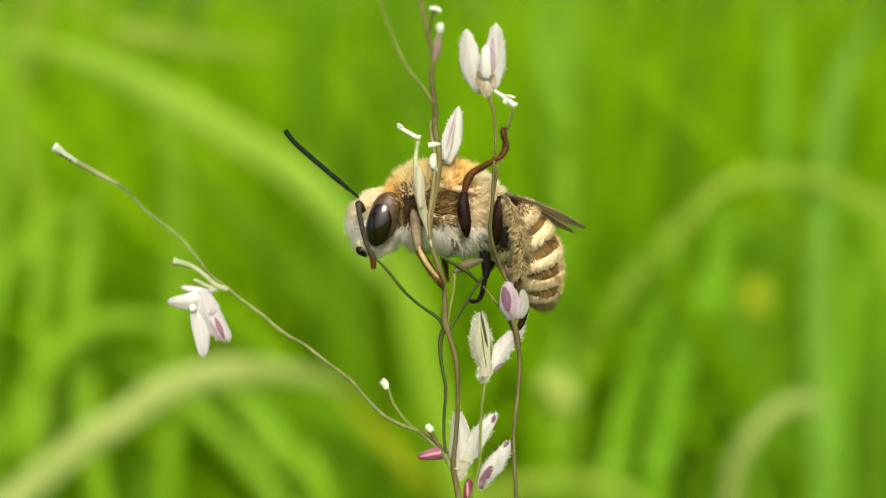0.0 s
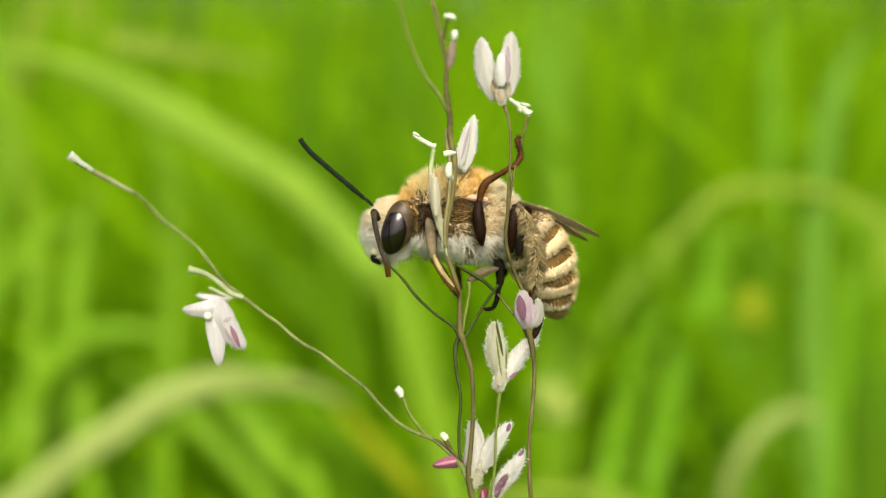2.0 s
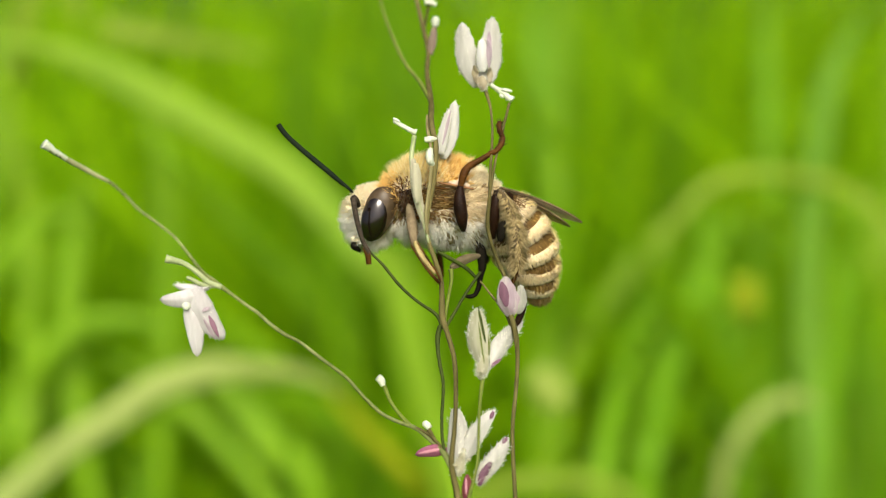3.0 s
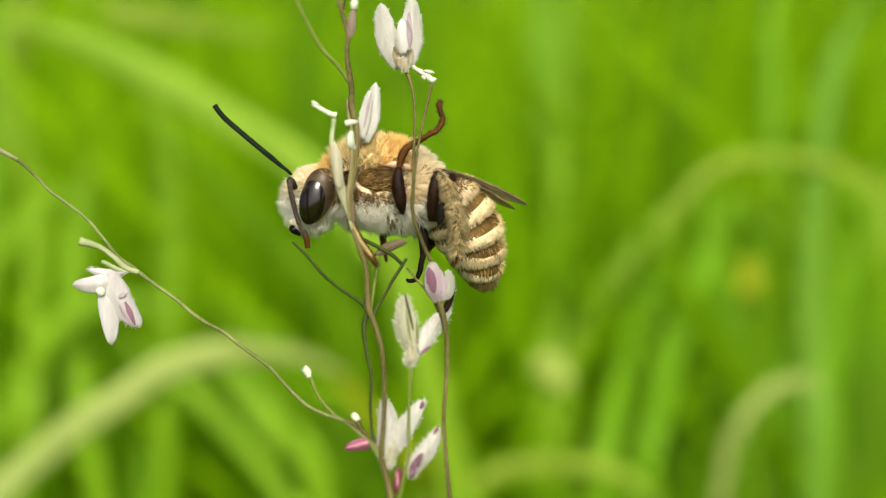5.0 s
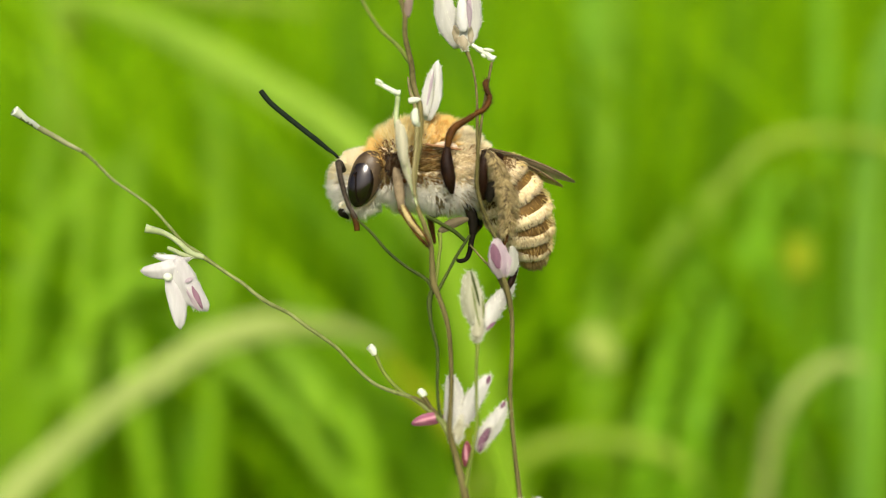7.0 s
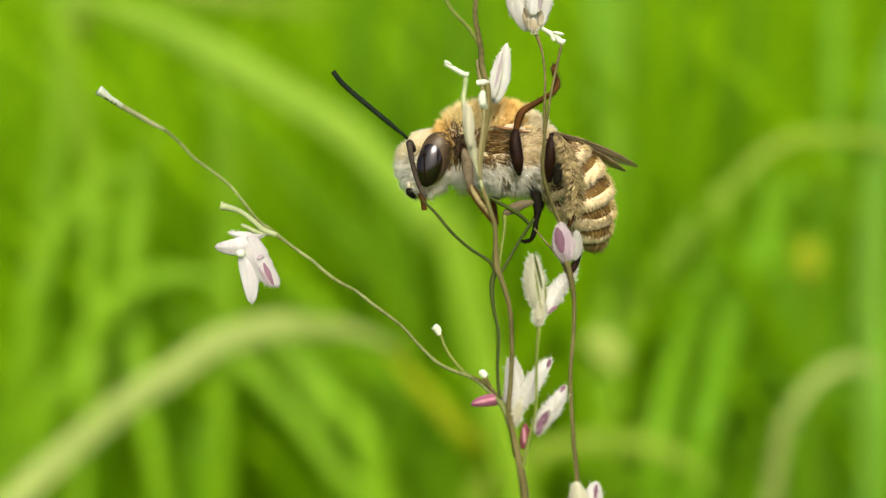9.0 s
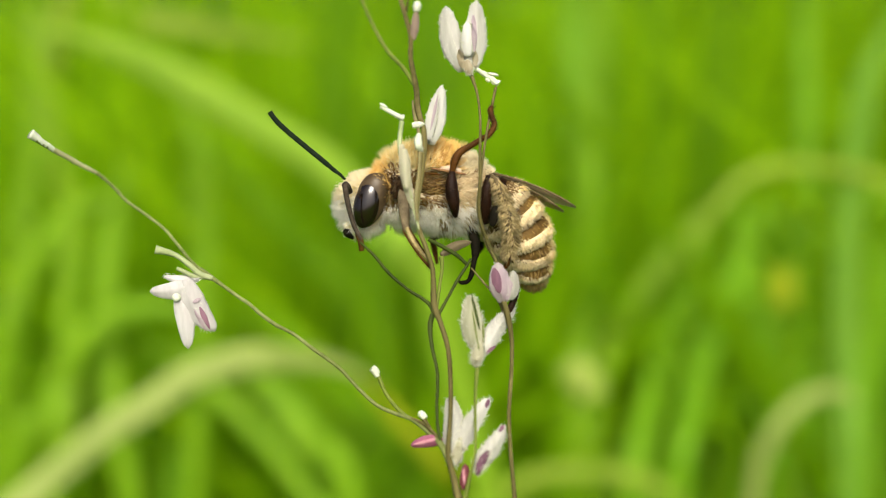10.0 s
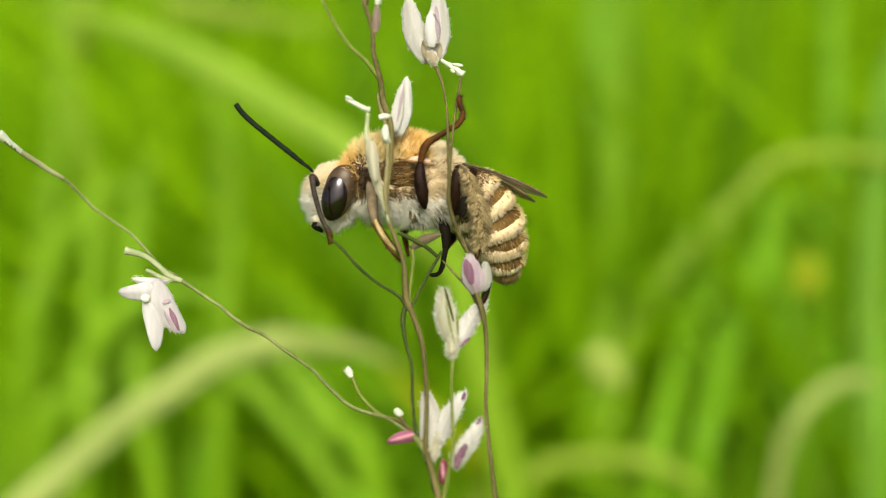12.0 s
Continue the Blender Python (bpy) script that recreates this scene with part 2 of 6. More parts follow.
BLACK = material("black_shell", (0.004, 0.0035, 0.002), (0.012, 0.010, 0.006), 1500, 0.65, 0.2, gloss=0.03)
FEELER = material("feeler_shell", (0.005, 0.010, 0.005), (0.016, 0.026, 0.013), 2500, 0.7, 0.3, gloss=0.06)
GREY_FEELER = material("grey_feeler_shell", (0.022, 0.017, 0.012), (0.065, 0.052, 0.037), 2500, 0.8, 0.3, gloss=0.05)
UMBER = material("umber_leg", (0.055, 0.040, 0.018), (0.15, 0.115, 0.06), 1500, 0.8, 0.3, gloss=0.04)
TAUPE = material("taupe_leg", (0.115, 0.088, 0.048), (0.27, 0.21, 0.125), 1500, 0.8, 0.3, gloss=0.05)
EYE_RIM = material("compound_eye_rim", (0.028, 0.018, 0.008), (0.095, 0.066, 0.034), 700, 0.35, 0.05, gloss=0.18)
TAWNY = material("tawny_leg", (0.23, 0.18, 0.065), (0.42, 0.34, 0.15), 1500, 0.7, 0.3, gloss=0.1)
EYE = material("compound_eye", (0.003, 0.002, 0.002), (0.009, 0.005, 0.002), 2500, 0.16, 0.02, gloss=0.5)
WING = wing_material()
GOLD_FUR = material("golden_fur", (0.83, 0.65, 0.22), (0.98, 0.92, 0.56), 900, 0.8, 0, 0.5, 0.2, gloss=0.03, island=0.8)
ORANGE_FUR = material("orange_fur", (0.84, 0.53, 0.10), (0.98, 0.82, 0.36), 900, 0.8, 0, 0.5, 0.2, gloss=0.05, island=0.8)
PELT = material("tawny_pelt", (0.70, 0.58, 0.34), (0.88, 0.79, 0.56), 900, 0.9, 0.3, gloss=0.05)
SAND = material("sandy_band_skin", (0.55, 0.42, 0.21), (0.74, 0.61, 0.36), 900, 0.9, 0.3, gloss=0.04)
ROSY = material("rosy_wing_root", (0.13, 0.06, 0.02), (0.30, 0.17, 0.08), 900, 0.6, 0.2, gloss=0.08)
TEGULA = material("cream_tegula", (0.50, 0.38, 0.26), (0.74, 0.61, 0.46), 900, 0.6, 0.2, 0.2, gloss=0.1)
TERGITE = material("brown_tergite", (0.035, 0.019, 0.004), (0.15, 0.088, 0.02), 900, 0.6, 0.4, gloss=0.1)
ARM_STEM = material("pale_branch", (0.095, 0.118, 0.028), (0.26, 0.295, 0.105), 700, 0.75, 0.3, 0.15, gloss=0.1, streak=(1, 1, 0.3))
CREAM_FUR = material("cream_fur", (0.92, 0.81, 0.50), (0.99, 0.95, 0.76), 900, 0.8, 0, 0.5, 0.2, gloss=0.05, island=0.8)
BAND_FUR = material("pale_band_fur", (0.78, 0.62, 0.33), (0.97, 0.89, 0.64), 900, 0.8, 0, 0.4, 0.2, gloss=0.03, island=0.8)
OCHRE_FUR = material("ochre_fur", (0.085, 0.042, 0.007), (0.62, 0.43, 0.13), 900, 0.8, 0, 0.4, 0.2, gloss=0.05, island=0.9)
WHITE_FUR = material("white_fur", (0.96, 0.925, 0.78), (0.995, 0.985, 0.93), 900, 0.8, 0, 0.45, 0.2, gloss=0.05, island=0.8)
BROWN_FUR = material("brown_fur", (0.045, 0.018, 0.002), (0.42, 0.23, 0.05), 900, 0.8, 0, 0.35, 0.2, gloss=0.05, island=0.8)
DARK_FUR = material("dark_brown_fur", (0.010, 0.004, 0.001), (0.07, 0.032, 0.008), 900, 0.8, 0, 0.1, 0.1, gloss=0.03, island=0.8)
SCOPA_FUR = material("grey_brown_fur", (0.18, 0.125, 0.032), (0.70, 0.57, 0.28), 900, 0.8, 0, 0.35, 0.2, gloss=0.05, island=0.9)

rng = np.random.default_rng(7)
MM = 0.001


# ---- building tools ----
class Shape:
    """Vertices and faces of one mesh, in millimetres until it is linked."""

    def __init__(self):
        self.v, self.f, self.n = [], [], 0

    def add(self, verts, faces):
        base = self.n
        self.v.append(np.asarray(verts, float))
        self.f.extend([tuple(i + base for i in f) for f in faces])
        self.n += len(verts)
        return self

    def points(self):
        return np.concatenate(self.v)


def linked(name, shape, mat, parent=None, unit=MM, smooth=True):
    me = bpy.data.meshes.new(name)
    me.from_pydata((shape.points() * unit).tolist(), [], shape.f)
    me.validate()
    if smooth:
        me.polygons.foreach_set("use_smooth", [True] * len(me.polygons))
    me.materials.append(mat)
    ob = new(name, me)
    ob.parent = parent
    return ob


def part(name, shape, mat, parent, label=""):
    return tagged(linked(name, shape, mat, parent), label)


def spline(pts, steps=6):
    """A smooth line through the points."""
    p = np.asarray(pts, float)
    p = np.concatenate([[2 * p[0] - p[1]], p, [2 * p[-1] - p[-2]]])
    out = []
    for i in range(1, len(p) - 2):
        for k in range(steps):
            u = k / steps
            a, b, c, d = p[i - 1], p[i], p[i + 1], p[i + 2]
            out.append(0.5 * (2 * b + (c - a) * u + (2 * a - 5 * b + 4 * c - d) * u * u + (3 * b - a - 3 * c + d) * u ** 3))
    out.append(p[-2])
    return np.array(out)


def tube(shape, pts, ra, rb=None, sides=10, steps=6, side=(0, 1, 0), ribs=0, rib=0.0, lumps=0.0):
    """A closed round body along a smooth line. ra, rb: half widths across and along side, one number or one for each point."""
    line = spline(pts, steps)
    n = len(line)
    def spread(r):
        if np.ndim(r) == 0:
            return np.full(n, float(r))
        return np.maximum(spline([(x, 0, 0) for x in r], steps)[:, 0], 0.004)
    wa = spread(ra)
    wb = spread(ra if rb is None else rb)
    tan = np.gradient(line, axis=0)
    tan /= np.linalg.norm(tan, axis=1)[:, None] + 1e-12
    ref = np.asarray(side, float)
    verts, faces = [], []
    ang = np.arange(sides) * 2 * np.pi / sides
    for i in range(n):
        b = ref - tan[i] * ref.dot(tan[i])
        if np.linalg.norm(b) < 0.2:
            b = np.cross(tan[i], (1, 0, 0))
        b /= np.linalg.norm(b)
        a = np.cross(b, tan[i])
        k = 1 + rib * np.cos(ribs * ang) if ribs else np.ones(sides)
        if lumps:
            k = k * (1 + lumps * rng.uniform(-1, 1, sides))
        verts.extend(line[i] + np.outer(np.cos(ang) * wa[i] * k, a) + np.outer(np.sin(ang) * wb[i] * k, b))
    for i in range(n - 1):
        for j in range(sides):
            k = (j + 1) % sides
            faces.append((i * sides + j, i * sides + k, (i + 1) * sides + k, (i + 1) * sides + j))
    faces.append(tuple(range(sides))[::-1])
    faces.append(tuple((n - 1) * sides + j for j in range(sides)))
    return shape.add(verts, faces)


def egg(shape, centre, radii, tilt=0.0, yaw=0.0, nu=16, nv=24, pinch=0.0):
    """A rounded body. tilt: degrees in the plane of x and z; pinch: how much narrower it gets towards -z."""
    verts, faces = [], []
    turn = np.array(Euler((0, radians(tilt), radians(yaw))).to_matrix())
    for i in range(nu + 1):
        th = np.pi * i / nu
        for j in range(nv):
            ph = 2 * np.pi * j / nv
            z = np.cos(th)
            w = np.sin(th) * (1 - pinch * (1 - z) / 2)
            verts.append(turn @ np.array([radii[0] * w * np.cos(ph), radii[1] * w * np.sin(ph), radii[2] * z]) + centre)
    for i in range(nu):
        for j in range(nv):
            k = (j + 1) % nv
            faces.append((i * nv + j, (i + 1) * nv + j, (i + 1) * nv + k, i * nv + k))
    return shape.add(verts, faces)


def scatter(shape, count):
    """Random places on a shape's surface, with their normals."""
    p = shape.points()
    tri = np.array([(f[0], f[i], f[i + 1]) for f in shape.f for i in range(1, len(f) - 1)])
    a, b, c = p[tri[:, 0]], p[tri[:, 1]], p[tri[:, 2]]
    nrm = np.cross(b - a, c - a)
    area = np.linalg.norm(nrm, axis=1)
    pick = rng.choice(len(tri), count, p=area / area.sum())
    u, v = rng.random(count), rng.random(count)
    flip = u + v > 1
    u[flip], v[flip] = 1 - u[flip], 1 - v[flip]
    pos = a[pick] + u[:, None] * (b - a)[pick] + v[:, None] * (c - a)[pick]
    return pos, nrm[pick] / (area[pick][:, None] + 1e-12)


def hairs(shape, pos, way, length, thick, bend=(0, 0, -0.2), tufts=0, cling=0.0):
    """Tapered three-sided hairs from the places along the ways, each bowed a little. tufts: hairs that lean together; cling: how much."""
    n = len(pos)
    bend = np.asarray(bend, float)
    d = way / (np.linalg.norm(way, axis=1)[:, None] + 1e-12)
    ln = (np.asarray(length) * rng.uniform(0.6, 1.25, n))[:, None]
    a = np.cross(d, rng.normal(size=(n, 3)))
    a /= np.linalg.norm(a, axis=1)[:, None] + 1e-12
    b = np.cross(d, a)
    tip = pos + d * ln + bend * ln * rng.uniform(0.3, 1.2, (n, 1))
    if tufts:
        lead = rng.choice(n, max(1, n // tufts), replace=False)
        near = np.concatenate([np.argmin(((c[:, None] - pos[lead][None]) ** 2).sum(-1), 1) for c in np.array_split(pos, max(1, n // 800))])
        tip += (tip[lead][near] - tip) * cling * rng.uniform(0.4, 1.2, (n, 1))
    mid = (pos + tip) / 2 + d * ln * 0.08
    w = (thick * rng.uniform(0.7, 1.3, n))[:, None]
    ring = [a, -0.5 * a + 0.87 * b, -0.5 * a - 0.87 * b]
    v = np.stack([pos + r * w for r in ring] + [mid + r * w * 0.75 for r in ring] + [tip], 1).reshape(-1, 3)
    pattern = [(0, 1, 4, 3), (1, 2, 5, 4), (2, 0, 3, 5), (3, 4, 6), (4, 5, 6), (5, 3, 6)]
    return shape.add(v, [tuple(i * 7 + k for k in f) for i in range(n) for f in pattern])


# ---- the meadow ----
def meadow():
    g = Shape()
    n = 48
    ring = [0.0, 0.15, 0.4, 0.9, 2, 4, 8, 20, 60, 200, 900]
    verts, faces = [(0, 0, 0)], []
    for i, r in enumerate(ring[1:]):
        for j in range(n):
            a = 2 * math.pi * j / n
            x, y = r * math.cos(a), r * math.sin(a)
            verts.append((x, y, 0.012 * noise.noise((x * 5, y * 5, 0)) + 0.04 * noise.noise((x * 0.4, y * 0.4, 3))))
    for j in range(n):
        faces.append((0, 1 + j, 1 + (j + 1) % n))
    for i in range(len(ring) - 2):
        for j in range(n):
            k = (j + 1) % n
            faces.append((1 + i * n + j, 1 + (i + 1) * n + j, 1 + (i + 1) * n + k, 1 + i * n + k))
    g.add(verts, faces)
    tagged(linked("ground", g, SOIL, unit=1.0), "mossy green meadow soil under tall grass", "ground", kind="structure")


def grass_field(name, count, near, far, spread, low, high, label, around=False, wide=1.0, mat=None):
    """Many folded blades that lean and droop, in one mesh: in a widening bed ahead, or all around but for that bed."""
    seg = 7 if not around else 5
    if around:
        r = np.sqrt(rng.uniform(near ** 2, far ** 2, count * 2))
        a = rng.uniform(0, 2 * np.pi, count * 2)
        x, y = r * np.cos(a), r * np.sin(a) - 0.03
        free = (y < 0.30) | (np.abs(x) > 0.16 + spread * y)
        x, y = x[free][:count], y[free][:count]
        count = len(x)
    else:
        y = near + (far - near) * rng.random(count) ** 1.3
        x = (rng.random(count) * 2 - 1) * (0.16 + spread * np.abs(y))
    h = rng.uniform(low, high, count)
    w = rng.uniform(0.0022, 0.0050, count) * wide
    az = rng.uniform(0, 2 * np.pi, count)
    lean = np.abs(rng.normal(0.0, 0.22, count)) + 0.03
    droop = rng.random(count) ** 3 * 0.8
    facing = rng.uniform(-1.1, 1.1, count)
    u = np.linspace(0, 1, seg + 1)
    up = h[:, None] * (u - droop[:, None] * u ** 3 * 0.45)
    out = h[:, None] * (lean[:, None] * u + (lean * 0.6 + droop * 0.55)[:, None] * u ** 2.6)
    cx = x[:, None] + out * np.cos(az)[:, None]
    cy = y[:, None] + out * np.sin(az)[:, None]
    if around:
        away = np.maximum(1.0, near * 0.8 / (np.hypot(cx, cy) + 1e-9))
        cx, cy = cx * away, cy * away
    else:
        cy = np.maximum(cy, near * 0.75)
    half = w[:, None] * (1 - u ** 2.2) * (0.75 + 0.5 * np.sin(np.pi * np.minimum(u + 0.2, 1))) + 0.0002
    sx, sy = np.cos(facing)[:, None], np.sin(facing)[:, None]
    left = np.stack([cx - half * sx, cy - half * sy, up], -1)
    mid = np.stack([cx + half * 0.35 * sy, cy - half * 0.35 * sx, up], -1)
    right = np.stack([cx + half * sx, cy + half * sy, up], -1)
    verts = np.stack([left, mid, right], 2).reshape(-1, 3)
    faces = []
    for i in range(count):
        o = i * (seg + 1) * 3
        for k in range(seg):
            a = o + k * 3
            faces.append((a, a + 1, a + 4, a + 3))
            faces.append((a + 1, a + 2, a + 5, a + 4))
    s = Shape()
    s.v, s.f, s.n = [verts], faces, len(verts)
    tagged(linked(name, s, mat or GRASS, unit=1.0), label, "grass", kind="stuff")


def grass_blade(pts, width, mat, label, turn=0.0, group=""):
    """One long folded leaf along a line in metres; its foot goes on down into the ground."""
    p = [tuple(q) for q in pts]
    x, y, z = p[0]
    dx, dz = p[1][0] - x, max(p[1][2] - z, 0.02)
    slope = max(-0.25, min(0.25, dx / dz))
    if z > 0.02:
        p = [(x - slope * z * 0.6, y + 0.01, -0.01), (x - slope * z * 0.45, y + 0.005, z * 0.5)] + p
    line = spline(p, 7)
    n = len(line)
    u = np.linspace(0, 1, n)
    half = width / 2 * (np.minimum(1, (1 - u) * 4.5 + 0.04) ** 0.7)
    tan = np.gradient(line, axis=0)
    tan /= np.linalg.norm(tan, axis=1)[:, None]
    face = np.array([math.sin(turn), -math.cos(turn), 0.25])
    verts, faces = [], []
    for i in range(n):
        a = np.cross(tan[i], face)
        a /= np.linalg.norm(a) + 1e-9
        b = np.cross(a, tan[i])
        h = half[i]
        wav = 0.06 * h * math.sin(i * 1.3)
        verts += [line[i] - a * h + b * wav, line[i] - a * h * 0.5 - b * h * 0.16, line[i] - b * h * 0.3, line[i] + a * h * 0.5 - b * h * 0.16, line[i] + a * h - b * wav]
        verts += [line[i] + a * h * 0.5 - b * (h * 0.16 - 0.0003), line[i] - b * (h * 0.3 - 0.0004), line[i] - a * h * 0.5 - b * (h * 0.16 - 0.0003)]
    for i in range(n - 1):
        for j in range(8):
            k = (j + 1) % 8
            faces.append((i * 8 + j, i * 8 + k, (i + 1) * 8 + k, (i + 1) * 8 + j))
    foot = Vector((p[0][0], p[0][1], 0))
    plant = tagged(new("grass_plant"), label, "grass", group or "long grass blades in the meadow")
    plant.location = foot
    blade = linked("blade", Shape().add(np.array(verts) - foot, faces), mat, plant, unit=1.0)
    rib = tube(Shape(), line[::4] - np.array(foot) - np.array([0, 0.0012, 0]), width * 0.05, sides=5, steps=2)
    linked("midrib", rib, mat, blade, unit=1.0)
    return plant


def tipped_blade(pts, tip, half, mat, label):
    """A thin green leaf that ends in a broader tip of another colour."""
    plant = grass_blade(pts, 0.0010, BLADE, label)
    foot = np.array(plant.location)
    shape = tube(Shape(), np.array(tip) - foot, [0.0003, half, half * 1.1, 0.0003], [0.0002, 0.0004, 0.0004, 0.0002], sides=8, steps=4)
    linked("leaf_tip", shape, mat, plant, unit=1.0)


meadow()
grass_field("meadow_grass", 4600, 0.34, 1.5, 0.52, 0.36, 0.60, "dense tall lime-green meadow grass, soft upright blades")
grass_field("front_meadow_grass", 170, 0.30, 0.62, 0.50, 0.34, 0.62, "broad lime-green meadow grass blades standing in front", wide=1.3)
grass_field("far_meadow_grass", 3000, 1.3, 3.6, 0.60, 0.52, 0.86, "distant tall meadow grass, its lime green dimmed in the colour", mat=DIMMED_GRASS)
grass_field("meadow_grass_around", 22000, 0.36, 3.8, 0.56, 0.30, 0.55, "tall lime-green meadow grass all around", around=True)
grass_field("outer_meadow_grass", 26000, 3.5, 8.0, -9.0, 0.30, 0.58, "tall lime-green meadow grass reaching into the distance", around=True, wide=2.6)
grass_field("low_meadow_grass", 900, 0.05, 0.42, 9.0, 0.06, 0.17, "short green grass between the taller stalks", around=True)

PALE_ARCH = "pale arching grass blade bowed over in a curve"
grass_blade([(-0.112, 0.108, 0.333), (-0.098, 0.116, 0.356), (-0.085, 0.124, 0.372), (-0.075, 0.130, 0.381), (-0.066, 0.136, 0.388), (-0.059, 0.139, 0.392), (-0.053, 0.142, 0.396), (-0.047, 0.144, 0.398), (-0.041, 0.146, 0.399), (-0.034, 0.149, 0.398), (-0.026, 0.153, 0.396), (-0.018, 0.158, 0.391)], 0.0056, PALE_BLADE, PALE_ARCH, 0.0)
grass_blade([(-0.006, 0.205, 0.391), (-0.012, 0.208, 0.404), (-0.023, 0.211, 0.417), (-0.036, 0.214, 0.429), (-0.053, 0.216, 0.439), (-0.071, 0.218, 0.449), (-0.090, 0.220, 0.457), (-0.111, 0.221, 0.461)], 0.0082, LIME_BLADE, "long light-green grass blade hanging slantwise", 0.1)
grass_blade([(-0.108, 0.220, 0.342), (-0.106, 0.225, 0.370), (-0.105, 0.229, 0.394), (-0.105, 0.232, 0.409), (-0.105, 0.233, 0.417)], 0.0040, BLADE, "upright pale-green grass blade with a blunt tip", 0.1)
grass_blade([(0.102, 0.228, 0.333), (0.101, 0.234, 0.367), (0.101, 0.240, 0.400), (0.103, 0.245, 0.427), (0.107, 0.249, 0.450), (0.118, 0.257, 0.469)], 0.0074, BLUE_BLADE, "tall upright bluish-green grass blade", 0.0)
grass_blade([(0.138, 0.229, 0.334), (0.132, 0.236, 0.372), (0.127, 0.241, 0.401), (0.119, 0.244, 0.415), (0.107, 0.243, 0.422), (0.092, 0.240, 0.425), (0.080, 0.237, 0.425), (0.071, 0.235, 0.422), (0.064, 0.233, 0.415), (0.059, 0.232, 0.407), (0.056, 0.231, 0.400)], 0.0028, LIGHT_BLADE, PALE_ARCH, 0.0)
grass_blade([(0.064, 0.181, 0.354), (0.066, 0.183, 0.364), (0.069, 0.184, 0.372), (0.075, 0.186, 0.378), (0.083, 0.188, 0.380), (0.090, 0.190, 0.377)], 0.0036, PALE_BLADE, PALE_ARCH, 0.0)
tipped_blade([(0.088, 0.235, 0.344), (0.087, 0.240, 0.368), (0.086, 0.243, 0.383), (0.086, 0.245, 0.389)], [(0.085, 0.242, 0.387), (0.085, 0.243, 0.390), (0.085, 0.244, 0.393), (0.084, 0.245, 0.396)], 0.0004, GOLDEN_TIP, "thin grass blade with a small yellowing tip")
grass_blade([(-0.006, 0.217, 0.324), (0.001, 0.219, 0.333), (0.008, 0.220, 0.340), (0.019, 0.221, 0.346), (0.034, 0.221, 0.347), (0.045, 0.221, 0.345), (0.053, 0.220, 0.341), (0.059, 0.219, 0.333)], 0.0042, LIGHT_BLADE, "light-green grass blade bowed over", 0.0)
tipped_blade([(0.029, 0.186, 0.363), (0.029, 0.188, 0.370), (0.028, 0.190, 0.376), (0.028, 0.192, 0.379)], [(0.028, 0.190, 0.378), (0.027, 0.190, 0.381), (0.025, 0.191, 0.383), (0.024, 0.192, 0.384)], 0.0003, CREAM_TIP, "thin grass blade with a pale drooping tip")
grass_blade([(-0.122, 0.290, 0.468), (-0.102, 0.292, 0.464), (-0.077, 0.294, 0.460), (-0.050, 0.296, 0.456)], 0.0060, LIGHT_BLADE, "light-green grass blade lying across", 0.1)
grass_blade([(0.089, 0.371, 0.278), (0.094, 0.383, 0.345), (0.097, 0.393, 0.405), (0.098, 0.398, 0.434), (0.099, 0.401, 0.447)], 0.0060, BLADE, "upright light-green grass blade", 0.2)
grass_blade([(0.029, 0.258, 0.326), (0.034, 0.266, 0.375), (0.036, 0.275, 0.424), (0.038, 0.282, 0.467), (0.039, 0.286, 0.486)], 0.0060, BLADE, "upright light-green grass blade", 0.3)
grass_blade([(-0.121, 0.220, 0.342), (-0.112, 0.223, 0.359), (-0.106, 0.225, 0.373), (-0.096, 0.227, 0.385), (-0.081, 0.228, 0.389), (-0.067, 0.228, 0.386)], 0.0060, BLADE, "light-green grass blade bowed over", 0.0)
grass_blade([(-0.092, 0.229, 0.338), (-0.096, 0.234, 0.364), (-0.098, 0.238, 0.388), (-0.096, 0.242, 0.409), (-0.092, 0.245, 0.427)], 0.0060, BLADE, "upright light-green grass blade", 0.1)
grass_blade([(-0.132, 0.244, 0.364), (-0.126, 0.248, 0.386), (-0.120, 0.250, 0.400), (-0.109, 0.252, 0.411), (-0.093, 0.253, 0.415)], 0.0060, BLADE, "light-green grass blade bowed over", 0.0)
grass_blade([(-0.076, 0.239, 0.334), (-0.074, 0.247, 0.380), (-0.073, 0.252, 0.411), (-0.077, 0.256, 0.434), (-0.085, 0.260, 0.454)], 0.0055, BLADE, "upright light-green grass blade", -0.2)
grass_blade([(-0.134, 0.267, 0.381), (-0.131, 0.273, 0.411), (-0.129, 0.276, 0.431), (-0.132, 0.280, 0.452)], 0.0050, BLADE, "upright light-green grass blade", 0.2)
grass_blade([(0.033, 0.257, 0.321), (0.037, 0.262, 0.352), (0.044, 0.266, 0.373), (0.056, 0.269, 0.391), (0.068, 0.272, 0.405), (0.076, 0.273, 0.413)], 0.0055, LIME_BLADE, "broad light-green grass blade leaning over", 0.0)
# shaded gaps in the meadow, added as blades coloured dark
grass_blade([(-0.025, 0.276, 0.318), (-0.029, 0.289, 0.387), (-0.036, 0.294, 0.417), (-0.041, 0.298, 0.439), (-0.044, 0.301, 0.455), (-0.046, 0.303, 0.467)], 0.0095, SHADE_BLADE, "grass blade coloured dark for shade in the meadow", 0.1)
grass_blade([(-0.027, 0.263, 0.358), (-0.037, 0.268, 0.384), (-0.051, 0.271, 0.399), (-0.064, 0.273, 0.413), (-0.076, 0.275, 0.426), (-0.084, 0.277, 0.436)], 0.0070, SHADE_BLADE, "grass blade coloured dark for shade in the meadow", 0.0)
